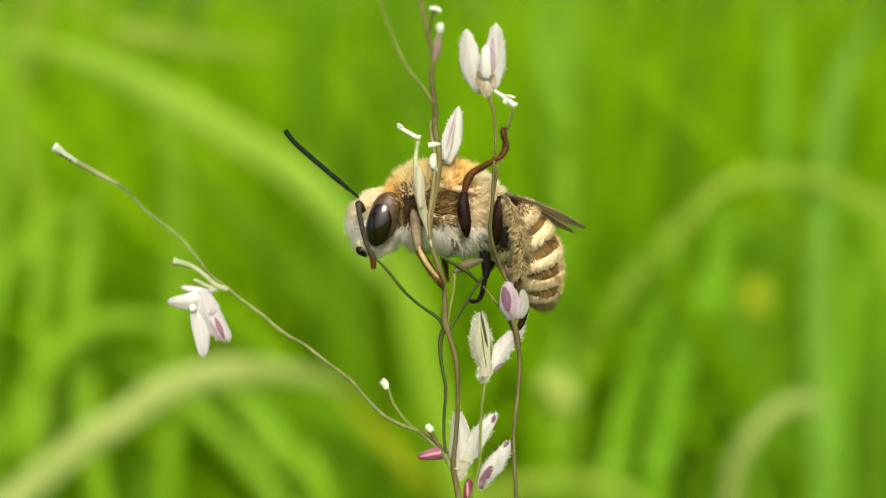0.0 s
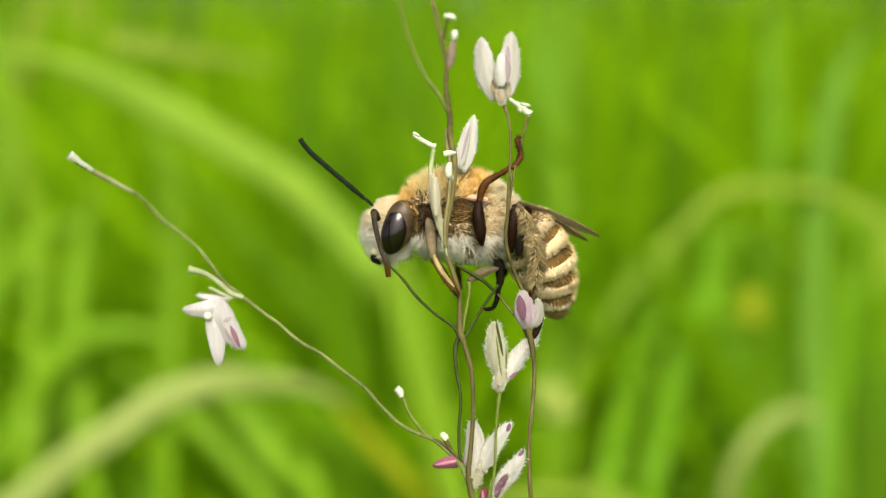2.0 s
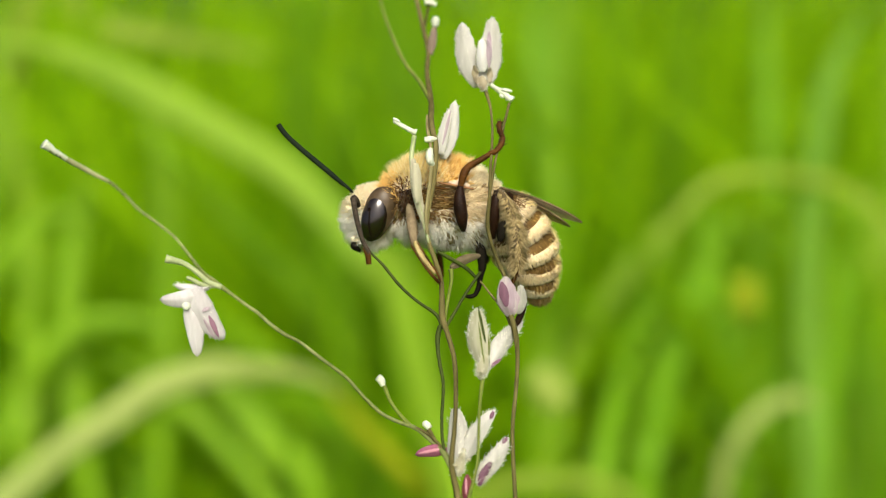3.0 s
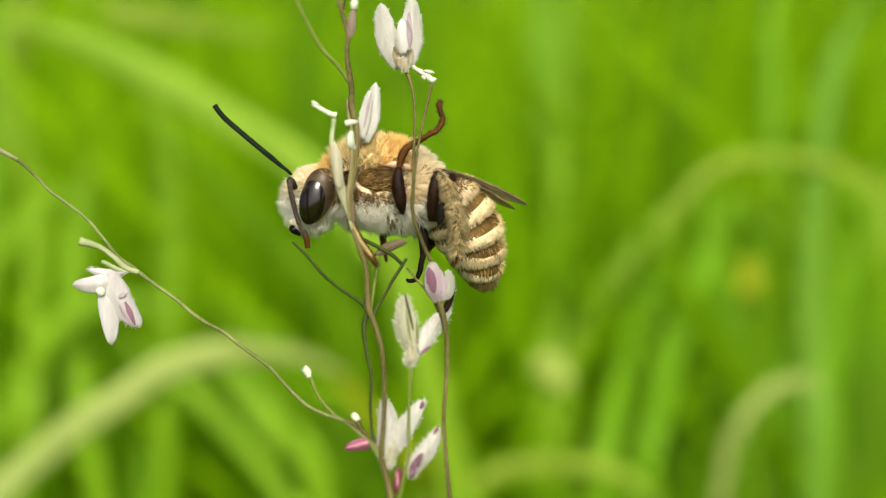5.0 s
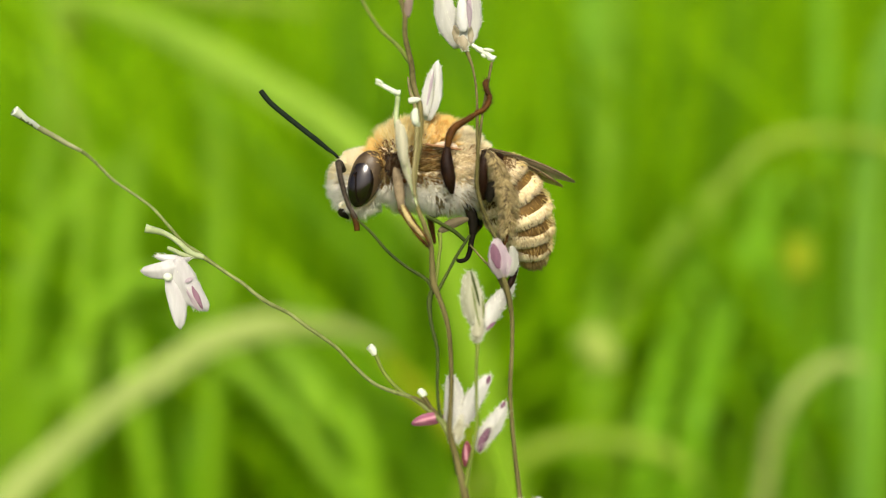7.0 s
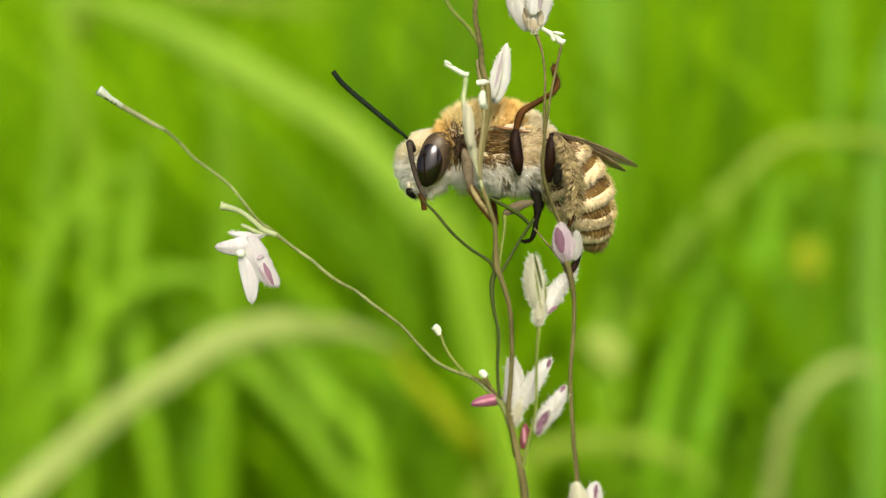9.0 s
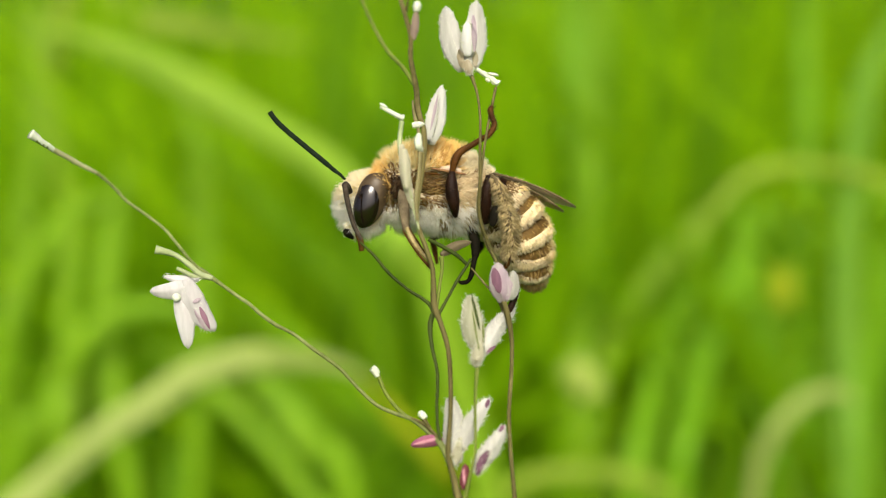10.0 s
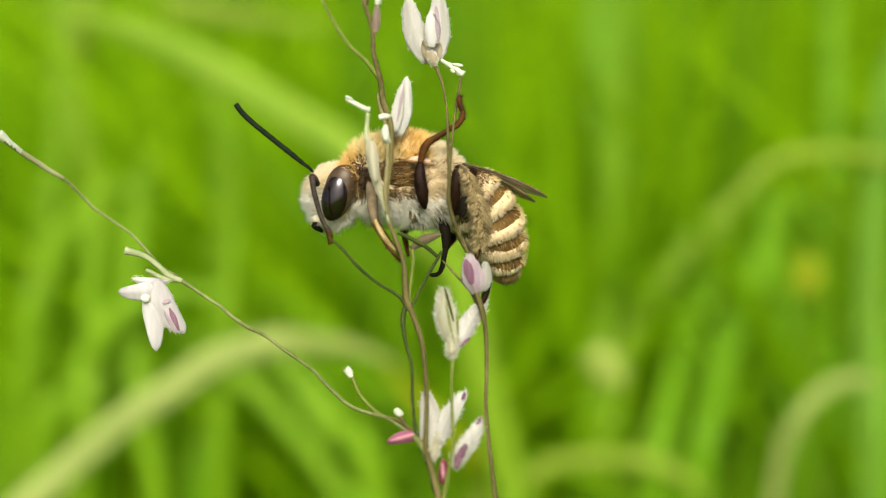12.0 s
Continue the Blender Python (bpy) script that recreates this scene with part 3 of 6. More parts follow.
grass_blade([(-0.017, 0.246, 0.320), (-0.030, 0.249, 0.336), (-0.041, 0.252, 0.350), (-0.051, 0.254, 0.361), (-0.057, 0.255, 0.368)], 0.0075, SHADE_BLADE, "grass blade coloured dark for shade in the meadow", 0.0)
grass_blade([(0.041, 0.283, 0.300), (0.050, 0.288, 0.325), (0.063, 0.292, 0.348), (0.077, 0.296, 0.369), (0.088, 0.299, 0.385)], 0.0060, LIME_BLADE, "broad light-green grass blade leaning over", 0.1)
grass_blade([(-0.013, 0.314, 0.302), (-0.014, 0.328, 0.379), (-0.015, 0.338, 0.437), (-0.017, 0.343, 0.464), (-0.018, 0.346, 0.483)], 0.0085, SHADE_BLADE, "grass blade coloured dark for shade in the meadow", 0.0)
grass_blade([(-0.085, 0.275, 0.311), (-0.086, 0.283, 0.353), (-0.086, 0.289, 0.387), (-0.086, 0.292, 0.408), (-0.087, 0.294, 0.418)], 0.0050, BLADE, "upright light-green grass blade", 0.1)
grass_blade([(0.044, 0.302, 0.347), (0.046, 0.312, 0.402), (0.045, 0.320, 0.447), (0.044, 0.324, 0.475), (0.044, 0.326, 0.486)], 0.0050, FRESH_BLADE, "upright light-green grass blade", 0.1)
grass_blade([(0.109, 0.276, 0.318), (0.107, 0.286, 0.370), (0.105, 0.295, 0.422), (0.104, 0.301, 0.457), (0.104, 0.305, 0.481)], 0.0055, FRESH_BLADE, "upright light-green grass blade", 0.0)
grass_blade([(-0.121, 0.274, 0.419), (-0.124, 0.277, 0.434), (-0.127, 0.279, 0.449), (-0.128, 0.282, 0.463), (-0.129, 0.284, 0.473)], 0.0050, LIME_BLADE, "upright light-green grass blade", 0.0)
grass_blade([(0.135, 0.275, 0.311), (0.134, 0.284, 0.363), (0.131, 0.291, 0.399), (0.130, 0.294, 0.415)], 0.0050, LIME_BLADE, "upright light-green grass blade", 0.0)
grass_blade([(0.076, 0.294, 0.303), (0.074, 0.300, 0.336), (0.071, 0.304, 0.358), (0.070, 0.306, 0.372)], 0.0060, LIME_BLADE, "upright light-green grass blade", 0.1)
grass_blade([(0.119, 0.311, 0.283), (0.107, 0.316, 0.314), (0.095, 0.320, 0.333), (0.087, 0.321, 0.343)], 0.0050, LIME_BLADE, "light-green grass blade leaning over", 0.1)
grass_blade([(0.120, 0.351, 0.278), (0.121, 0.360, 0.329), (0.122, 0.367, 0.371), (0.122, 0.371, 0.392)], 0.0070, LIME_BLADE, "upright light-green grass blade", 0.0)
grass_blade([(0.140, 0.312, 0.290), (0.139, 0.318, 0.321), (0.138, 0.323, 0.352), (0.138, 0.326, 0.368)], 0.0060, LIME_BLADE, "upright light-green grass blade", 0.1)
grass_blade([(-0.120, 0.246, 0.320), (-0.117, 0.250, 0.342), (-0.113, 0.254, 0.361), (-0.112, 0.256, 0.374)], 0.0060, LIME_BLADE, "upright light-green grass blade", 0.1)
grass_blade([(0.151, 0.275, 0.307), (0.144, 0.280, 0.335), (0.140, 0.286, 0.370), (0.139, 0.291, 0.401), (0.138, 0.294, 0.417)], 0.0070, LIME_BLADE, "upright light-green grass blade", 0.0)
grass_blade([(0.089, 0.312, 0.287), (0.088, 0.318, 0.321), (0.086, 0.323, 0.352), (0.085, 0.327, 0.371)], 0.0070, LIME_BLADE, "upright light-green grass blade", 0.1)
grass_blade([(0.069, 0.330, 0.278), (0.067, 0.336, 0.310), (0.066, 0.340, 0.335), (0.065, 0.343, 0.351)], 0.0060, BLADE, "upright light-green grass blade", 0.0)

# a shaded slant in the meadow, put in as a dark-coloured blade
grass_blade([(-0.010, 0.235, 0.328), (-0.023, 0.240, 0.347), (-0.037, 0.245, 0.364), (-0.052, 0.250, 0.376), (-0.068, 0.255, 0.385)], 0.0062, SHADE_BLADE, "grass blade coloured dark for shade, leaning across", 0.0)
grass_blade([(-0.030, 0.225, 0.333), (-0.042, 0.230, 0.351), (-0.054, 0.235, 0.365), (-0.068, 0.240, 0.374)], 0.0075, BLADE, "light-green grass blade leaning across", 0.0)
grass_blade([(0.006, 0.215, 0.336), (-0.004, 0.218, 0.347), (-0.013, 0.221, 0.356), (-0.022, 0.225, 0.364), (-0.028, 0.228, 0.370)], 0.0044, YELLOW_BLADE, "yellow-green grass blade leaning across", 0.0)
grass_blade([(-0.028, 0.218, 0.316), (-0.041, 0.222, 0.337), (-0.052, 0.226, 0.351), (-0.064, 0.230, 0.362), (-0.077, 0.235, 0.371), (-0.090, 0.240, 0.378)], 0.0048, BLADE, "light-green grass blade leaning across", 0.0)
# more shaded gaps painted as dark blades, lighter ones between
grass_blade([(-0.032, 0.290, 0.315), (-0.039, 0.300, 0.387), (-0.043, 0.310, 0.437), (-0.042, 0.315, 0.466), (-0.043, 0.320, 0.488)], 0.0080, SHADE_BLADE, "grass blade coloured dark for shade in the meadow", 0.1)
grass_blade([(-0.080, 0.260, 0.322), (-0.081, 0.263, 0.337), (-0.083, 0.266, 0.348), (-0.084, 0.268, 0.356)], 0.0055, SHADE_BLADE, "short grass blade coloured dark for shade in the meadow", 0.1)
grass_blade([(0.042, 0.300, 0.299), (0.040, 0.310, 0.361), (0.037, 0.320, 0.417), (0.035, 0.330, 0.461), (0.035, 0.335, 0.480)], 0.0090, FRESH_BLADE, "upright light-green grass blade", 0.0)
grass_blade([(0.089, 0.330, 0.285), (0.087, 0.340, 0.374), (0.084, 0.350, 0.434), (0.083, 0.360, 0.481)], 0.0095, SHADE_BLADE, "grass blade coloured dark for shade in the meadow", 0.1)
grass_blade([(-0.022, 0.300, 0.299), (-0.029, 0.310, 0.380), (-0.029, 0.320, 0.426), (-0.027, 0.330, 0.458), (-0.025, 0.330, 0.480)], 0.0080, SHADE_BLADE, "grass blade coloured dark for shade in the meadow", 0.1)
grass_blade([(-0.164, 0.360, 0.239), (-0.167, 0.365, 0.284), (-0.170, 0.370, 0.320), (-0.176, 0.375, 0.350)], 0.0125, BLADE, "broad light-green grass blade low in the meadow", 0.1)
grass_blade([(-0.146, 0.380, 0.229), (-0.141, 0.385, 0.276), (-0.136, 0.390, 0.313), (-0.131, 0.395, 0.345)], 0.0125, LIME_BLADE, "broad light-green grass blade low in the meadow", 0.1)
grass_blade([(-0.081, 0.370, 0.234), (-0.085, 0.375, 0.280), (-0.089, 0.380, 0.316), (-0.094, 0.385, 0.347)], 0.0125, BLADE, "broad light-green grass blade low in the meadow", 0.1)
grass_blade([(0.029, 0.380, 0.229), (0.024, 0.385, 0.276), (0.020, 0.390, 0.313), (0.015, 0.395, 0.345)], 0.0125, BLADE, "broad light-green grass blade low in the meadow", 0.1)
grass_blade([(0.069, 0.370, 0.234), (0.072, 0.375, 0.280), (0.076, 0.380, 0.316), (0.080, 0.385, 0.347)], 0.0125, BLADE, "broad light-green grass blade low in the meadow", 0.1)
grass_blade([(0.113, 0.390, 0.223), (0.115, 0.395, 0.272), (0.118, 0.400, 0.309), (0.121, 0.405, 0.342)], 0.0125, LIME_BLADE, "broad light-green grass blade low in the meadow", 0.1)
grass_blade([(0.143, 0.380, 0.228), (0.140, 0.385, 0.276), (0.137, 0.390, 0.313), (0.133, 0.395, 0.345)], 0.0125, BLADE, "broad light-green grass blade low in the meadow", 0.1)
grass_blade([(0.165, 0.370, 0.234), (0.168, 0.375, 0.280), (0.172, 0.380, 0.316), (0.177, 0.385, 0.347)], 0.0125, LIME_BLADE, "broad light-green grass blade low in the meadow", 0.1)
grass_blade([(0.193, 0.360, 0.239), (0.189, 0.365, 0.284), (0.186, 0.370, 0.319), (0.182, 0.375, 0.350)], 0.0125, BLADE, "broad light-green grass blade low in the meadow", 0.1)
grass_blade([(-0.202, 0.380, 0.229), (-0.198, 0.385, 0.276), (-0.196, 0.390, 0.313), (-0.193, 0.395, 0.345)], 0.0125, LIME_BLADE, "broad light-green grass blade low in the meadow", 0.1)
# dark-coloured blades that put shade into the upper backdrop
grass_blade([(-0.008, 0.330, 0.361), (-0.010, 0.340, 0.420), (-0.012, 0.350, 0.459), (-0.013, 0.355, 0.490)], 0.0090, SHADE_BLADE, "grass blade coloured dark for shade in the meadow", 0.1)
grass_blade([(0.096, 0.360, 0.375), (0.094, 0.365, 0.428), (0.092, 0.370, 0.463), (0.091, 0.375, 0.496)], 0.0085, SHADE_BLADE, "grass blade coloured dark for shade in the meadow", 0.1)
grass_blade([(-0.030, 0.262, 0.385), (-0.032, 0.256, 0.428), (-0.033, 0.252, 0.456), (-0.033, 0.250, 0.487)], 0.0064, SHADE_BLADE, "grass blade coloured dark for shade in the meadow", 0.1)
grass_blade([(-0.014, 0.262, 0.423), (-0.015, 0.258, 0.444), (-0.015, 0.255, 0.465), (-0.015, 0.252, 0.490)], 0.0056, SHADE_BLADE, "grass blade coloured dark for shade in the meadow", 0.1)
grass_blade([(0.074, 0.270, 0.398), (0.071, 0.265, 0.435), (0.068, 0.262, 0.462), (0.065, 0.260, 0.491)], 0.0060, SHADE_BLADE, "grass blade coloured dark for shade in the meadow", 0.1)
grass_blade([(0.167, 0.300, 0.300), (0.164, 0.310, 0.356), (0.160, 0.320, 0.406), (0.158, 0.330, 0.449), (0.155, 0.335, 0.489)], 0.0085, LIME_BLADE, "upright light-green grass blade", 0.1)
grass_blade([(0.055, 0.270, 0.305), (0.060, 0.274, 0.329), (0.065, 0.278, 0.349), (0.072, 0.282, 0.370), (0.080, 0.286, 0.386)], 0.0075, FRESH_BLADE, "fresh bright-green grass blade", 0.0)
grass_blade([(0.074, 0.290, 0.295), (0.075, 0.294, 0.321), (0.076, 0.298, 0.346), (0.077, 0.302, 0.368)], 0.0085, FRESH_BLADE, "fresh bright-green grass blade", 0.1)
grass_blade([(0.099, 0.280, 0.300), (0.097, 0.284, 0.325), (0.094, 0.288, 0.346), (0.090, 0.292, 0.363)], 0.0075, FRESH_BLADE, "fresh bright-green grass blade", 0.0)
grass_blade([(0.048, 0.300, 0.291), (0.051, 0.304, 0.313), (0.057, 0.308, 0.335), (0.064, 0.312, 0.354)], 0.0085, FRESH_BLADE, "fresh bright-green grass blade", 0.1)
grass_blade([(0.109, 0.270, 0.304), (0.107, 0.274, 0.329), (0.106, 0.278, 0.353), (0.106, 0.282, 0.373)], 0.0065, FRESH_BLADE, "fresh bright-green grass blade", 0.0)
grass_blade([(0.132, 0.270, 0.304), (0.131, 0.274, 0.329), (0.130, 0.278, 0.353), (0.129, 0.282, 0.377), (0.126, 0.284, 0.396)], 0.0065, FRESH_BLADE, "fresh bright-green grass blade", 0.1)
grass_blade([(0.092, 0.310, 0.286), (0.094, 0.315, 0.309), (0.095, 0.318, 0.328), (0.096, 0.322, 0.345)], 0.0095, FRESH_BLADE, "fresh bright-green grass blade", 0.0)
grass_blade([(-0.124, 0.270, 0.305), (-0.122, 0.274, 0.325), (-0.119, 0.278, 0.344), (-0.116, 0.282, 0.364), (-0.116, 0.286, 0.383)], 0.0070, FRESH_BLADE, "fresh bright-green grass blade", 0.0)
grass_blade([(-0.091, 0.270, 0.305), (-0.090, 0.274, 0.322), (-0.086, 0.278, 0.338), (-0.078, 0.282, 0.352), (-0.067, 0.286, 0.361)], 0.0080, FRESH_BLADE, "fresh bright-green grass blade", 0.1)
grass_blade([(-0.046, 0.280, 0.300), (-0.050, 0.284, 0.314), (-0.055, 0.288, 0.327), (-0.063, 0.292, 0.341), (-0.069, 0.296, 0.353)], 0.0085, FRESH_BLADE, "fresh bright-green grass blade", 0.0)
grass_blade([(-0.024, 0.270, 0.305), (-0.031, 0.274, 0.321), (-0.041, 0.278, 0.335), (-0.052, 0.282, 0.346)], 0.0070, FRESH_BLADE, "fresh bright-green grass blade", 0.1)
grass_blade([(-0.113, 0.300, 0.291), (-0.111, 0.304, 0.313), (-0.109, 0.308, 0.336), (-0.108, 0.312, 0.358)], 0.0090, FRESH_BLADE, "fresh bright-green grass blade", 0.0)
grass_blade([(-0.010, 0.290, 0.295), (-0.014, 0.294, 0.313), (-0.022, 0.298, 0.331), (-0.031, 0.302, 0.349)], 0.0080, FRESH_BLADE, "fresh bright-green grass blade", 0.1)
# narrow dark-coloured blades: painted streaks of shade high in the backdrop
grass_blade([(-0.015, 0.300, 0.418), (-0.016, 0.300, 0.445), (-0.017, 0.300, 0.471), (-0.017, 0.300, 0.496)], 0.0060, SHADE_BLADE, "grass blade coloured dark for shade in the meadow", 0.1)
grass_blade([(-0.001, 0.280, 0.421), (-0.002, 0.280, 0.446), (-0.002, 0.280, 0.470), (-0.003, 0.280, 0.494)], 0.0050, SHADE_BLADE, "grass blade coloured dark for shade in the meadow", 0.1)
grass_blade([(0.041, 0.290, 0.419), (0.040, 0.290, 0.445), (0.038, 0.290, 0.471), (0.037, 0.290, 0.495)], 0.0055, SHADE_BLADE, "grass blade coloured dark for shade in the meadow", 0.1)
grass_blade([(0.055, 0.270, 0.422), (0.054, 0.270, 0.446), (0.052, 0.270, 0.470), (0.051, 0.270, 0.493)], 0.0050, SHADE_BLADE, "grass blade coloured dark for shade in the meadow", 0.1)
grass_blade([(0.072, 0.300, 0.418), (0.072, 0.300, 0.445), (0.072, 0.300, 0.471), (0.072, 0.300, 0.497)], 0.0045, SHADE_BLADE, "grass blade coloured dark for shade in the meadow", 0.1)
grass_blade([(-0.040, 0.310, 0.417), (-0.038, 0.310, 0.445), (-0.037, 0.310, 0.471), (-0.036, 0.310, 0.497)], 0.0055, SHADE_BLADE, "grass blade coloured dark for shade in the meadow", 0.1)
grass_blade([(0.058, 0.250, 0.321), (0.063, 0.252, 0.347), (0.069, 0.254, 0.374), (0.078, 0.256, 0.399), (0.085, 0.258, 0.415)], 0.0075, FRESH_BLADE, "fresh bright-green grass blade", 0.1)
grass_blade([(0.094, 0.262, 0.315), (0.091, 0.264, 0.343), (0.087, 0.266, 0.370), (0.081, 0.268, 0.397), (0.078, 0.270, 0.417)], 0.0085, FRESH_BLADE, "fresh bright-green grass blade", 0.1)
grass_blade([(0.114, 0.252, 0.320), (0.114, 0.254, 0.353), (0.116, 0.256, 0.389), (0.116, 0.258, 0.423)], 0.0065, FRESH_BLADE, "fresh bright-green grass blade", 0.1)
grass_blade([(0.138, 0.262, 0.315), (0.133, 0.264, 0.350), (0.127, 0.266, 0.384), (0.124, 0.268, 0.414)], 0.0065, FRESH_BLADE, "fresh bright-green grass blade", 0.1)
grass_blade([(0.047, 0.252, 0.320), (0.050, 0.254, 0.343), (0.055, 0.256, 0.366), (0.063, 0.258, 0.389), (0.067, 0.260, 0.403)], 0.0070, FRESH_BLADE, "fresh bright-green grass blade", 0.1)
grass_blade([(0.108, 0.270, 0.312), (0.105, 0.272, 0.340), (0.100, 0.274, 0.368), (0.095, 0.276, 0.396), (0.092, 0.278, 0.409)], 0.0080, FRESH_BLADE, "fresh bright-green grass blade", 0.1)

# ---- the flowering grass ----
panicle = tagged(new("grass_panicle"), "thin brown flowering grass stalk with hairy white and purple spikelets", "grass flower")


def stalk(name, pts, r, mat, parent, label="", sides=8, lumps=0.06):
    return part(name, tube(Shape(), pts, r, sides=sides, lumps=lumps), mat, parent, label)


def glume(shape, base, tip, width, bulge=0.35, bow=0.0, lean=0.0, rag=0.07, blunt=1.5):
    """A thin boat-shaped husk from base to tip: a keeled, veined sheet with a ragged rim, its back to the front."""
    a, b = np.array(base, float), np.array(tip, float)
    d = b - a
    size = np.linalg.norm(d)
    out = np.array([0.0, -1.0, 0.0])
    perp = np.cross(d, out)
    perp /= np.linalg.norm(perp) + 1e-9
    out = np.cross(perp, d) / size
    rows, cols = 15, 11
    v = np.linspace(-1, 1, cols)
    seed = rng.uniform(0, 50)
    front, back = [], []
    for i in range(rows):
        u = i / (rows - 1)
        w = width / 2 * (0.42 + 0.58 * math.sin(math.pi / 2 * min(1, u / 0.38))) * (math.sqrt(max(0, 1 - max(0, (u - 0.4) / 0.6) ** blunt)) + 0.06)
        mid = a + d * u + perp * bow * size * math.sin(math.pi * u)
        for j in range(cols):
            rim = 1 + (rag * noise.noise((seed + i * 0.9, v[j] * 3, 1.0)) if abs(v[j]) > 0.6 else 0)
            x = v[j] * rim
            h = bulge * w * 1.5 * (1 - abs(x) ** 1.7) + 0.05 * w * math.cos(v[j] * 15.7) + 0.10 * w * math.exp(-(v[j] * 5) ** 2)
            h += 0.12 * w * noise.noise((seed + u * 3, v[j] * 1.3, 4.0)) + lean * w * v[j]
            p = mid + perp * w * x + out * h
            front.append(p)
            back.append(p - out * 0.045)
    n = rows * cols
    faces = []
    for i in range(rows - 1):
        for j in range(cols - 1):
            k = i * cols + j
            faces.append((k, k + 1, k + cols + 1, k + cols))
            faces.append((n + k, n + k + cols, n + k + cols + 1, n + k + 1))
        for k, o in ((i * cols, cols), (i * cols + cols - 1, cols)):
            q = (k, k + o, n + k + o, n + k)
            faces.append(q if k % cols == 0 else q[::-1])
    for j in range(cols - 1):
        k = (rows - 1) * cols + j
        faces.append((j, n + j, n + j + 1, j + 1))
        faces.append((k, k + 1, n + k + 1, n + k))
    return shape.add(front + back, faces)


def fringe(shape, count, length=0.28, thick=0.016, tipward=(0, 0, 1)):
    """Fine bristles along the rim of a husk."""
    pos, nrm = scatter(shape, count * 5)
    edge = np.argsort(np.abs(nrm[:, 1]) + rng.uniform(0, 0.25, len(nrm)))[:count]
    pos, nrm = pos[edge], nrm[edge]
    nrm = nrm * np.array([1.0, 0.45, 1.0]) + np.asarray(tipward) * 0.8
    return hairs(Shape(), pos, nrm + rng.normal(0, 0.42, nrm.shape), length * rng.uniform(0.45, 1.15, len(pos)), thick, (0, 0, 0), 5, 0.35)


def stripe(husk, a, b, width, lift=0.06):
    """A coloured patch that lies on the front of a husk, from a to b."""
    skin = husk.points()
    a, b = np.array(a, float), np.array(b, float)
    d = b - a
    perp = np.array([d[2], 0, -d[0]]) / (np.hypot(d[0], d[2]) + 1e-9)
    rows, cols = 11, 7
    seed = rng.uniform(0, 50)
    front = []
    for i in range(rows):
        u = i / (rows - 1)
        w = width / 2 * (math.sin(math.pi * (0.04 + 0.92 * u)) ** 0.7) * (1 + 0.35 * noise.noise((seed, u * 4, 0)))
        for j in range(cols):
            p = a + d * u + perp * w * (2 * j / (cols - 1) - 1)
            gap = np.hypot(skin[:, 0] - p[0], skin[:, 2] - p[2])
            close = np.argsort(gap)[:12]
            close = close[np.argsort(skin[close, 1])[:6]]
            weight = 1 / (gap[close] + 0.02)
            p[1] = (skin[close, 1] * weight).sum() / weight.sum() - lift + 0.012 * abs(2 * j / (cols - 1) - 1)
            front.append(p)
    back = [p + np.array([0, 0.05, 0]) for p in front]
    n = rows * cols
    faces = []
    for i in range(rows - 1):
        for j in range(cols - 1):
            k = i * cols + j
            faces.append((k, k + 1, k + cols + 1, k + cols))
            faces.append((n + k, n + k + cols, n + k + cols + 1, n + k + 1))
    return Shape().add(front + back, faces)


def spikelet(husks, parent, bristles=60, patches=(), length=0.28, label="hairy white spikelet", rag=0.07):
    """husks: (base, tip, width in mm, material, bow); patches: (points, half width, material)."""
    sp = None
    skin = Shape()
    for base, tip, width, mat, bow in husks:
        s = glume(Shape(), base, tip, width, bow=bow, rag=rag)
        skin.add(s.points(), s.f)
        if sp is None:
            sp = part("spikelet", s, mat, parent, label)
            rear = glume(Shape(), np.array(base) + (0, 0.12, 0), np.array(tip) * 0.93 + np.array(base) * 0.07 + (0, 0.2, 0), width * 0.9, bulge=-0.3, bow=bow)
            part("glume", rear, mat, sp)
        else:
            part("glume", s, mat, sp)
        if bristles:
            way = np.array(tip) - np.array(base)
            f = fringe(s, int(bristles * 3.0), length * 0.9, 0.0155, way / np.linalg.norm(way))
            part("bristles", f, BRISTLE, sp)
    for i, (pts, r, mat) in enumerate(patches):
        part("keel_stripe", stripe(skin, pts[0], pts[-1], r * 1.7, 0.055 + 0.012 * i), mat, sp, "purple keel stripe" if mat is PURPLE else "coloured keel stripe")
    return sp


# main stem, from the ground up past the animal
stalk("stem", [(9, 85, -455), (8, 55, -330), (7, 25, -190), (6, 8, -90), (4.6, -3, -40)] + [(3.38, -5.50, -20.65), (2.97, -5.00, -15.25), (2.60, -4.70, -13.02), (2.31, -4.40, -11.54), (2.45, -4.10, -10.11), (2.58, -3.70, -8.37), (2.55, -3.10, -6.33), (2.20, -2.60, -4.86), (1.93, -2.30, -3.96), (1.90, -2.40, -2.18), (1.65, -2.60, -1.19), (1.16, -2.90, 0.33), (1.18, -3.10, 1.55), (1.49, -3.10, 3.21), (1.66, -2.40, 5.09), (1.45, -0.75, 6.58), (1.45, 1.07, 8.12), (1.26, 2.72, 9.98), (1.34, 3.83, 11.49), (1.05, 4.75, 13.01), (0.62, 5.67, 15.09), (0.03, 6.56, 17.56), (-0.50, 7.60, 20.30)],
      [0.8, 0.7, 0.6, 0.5, 0.4, 0.30, 0.22, 0.17, 0.15, 0.12, 0.12, 0.135, 0.14, 0.18, 0.13, 0.135, 0.11, 0.12, 0.13, 0.145, 0.16, 0.16, 0.15, 0.145, 0.14, 0.13, 0.12, 0.1], STEM, panicle, "slender brown grass stem", sides=10)
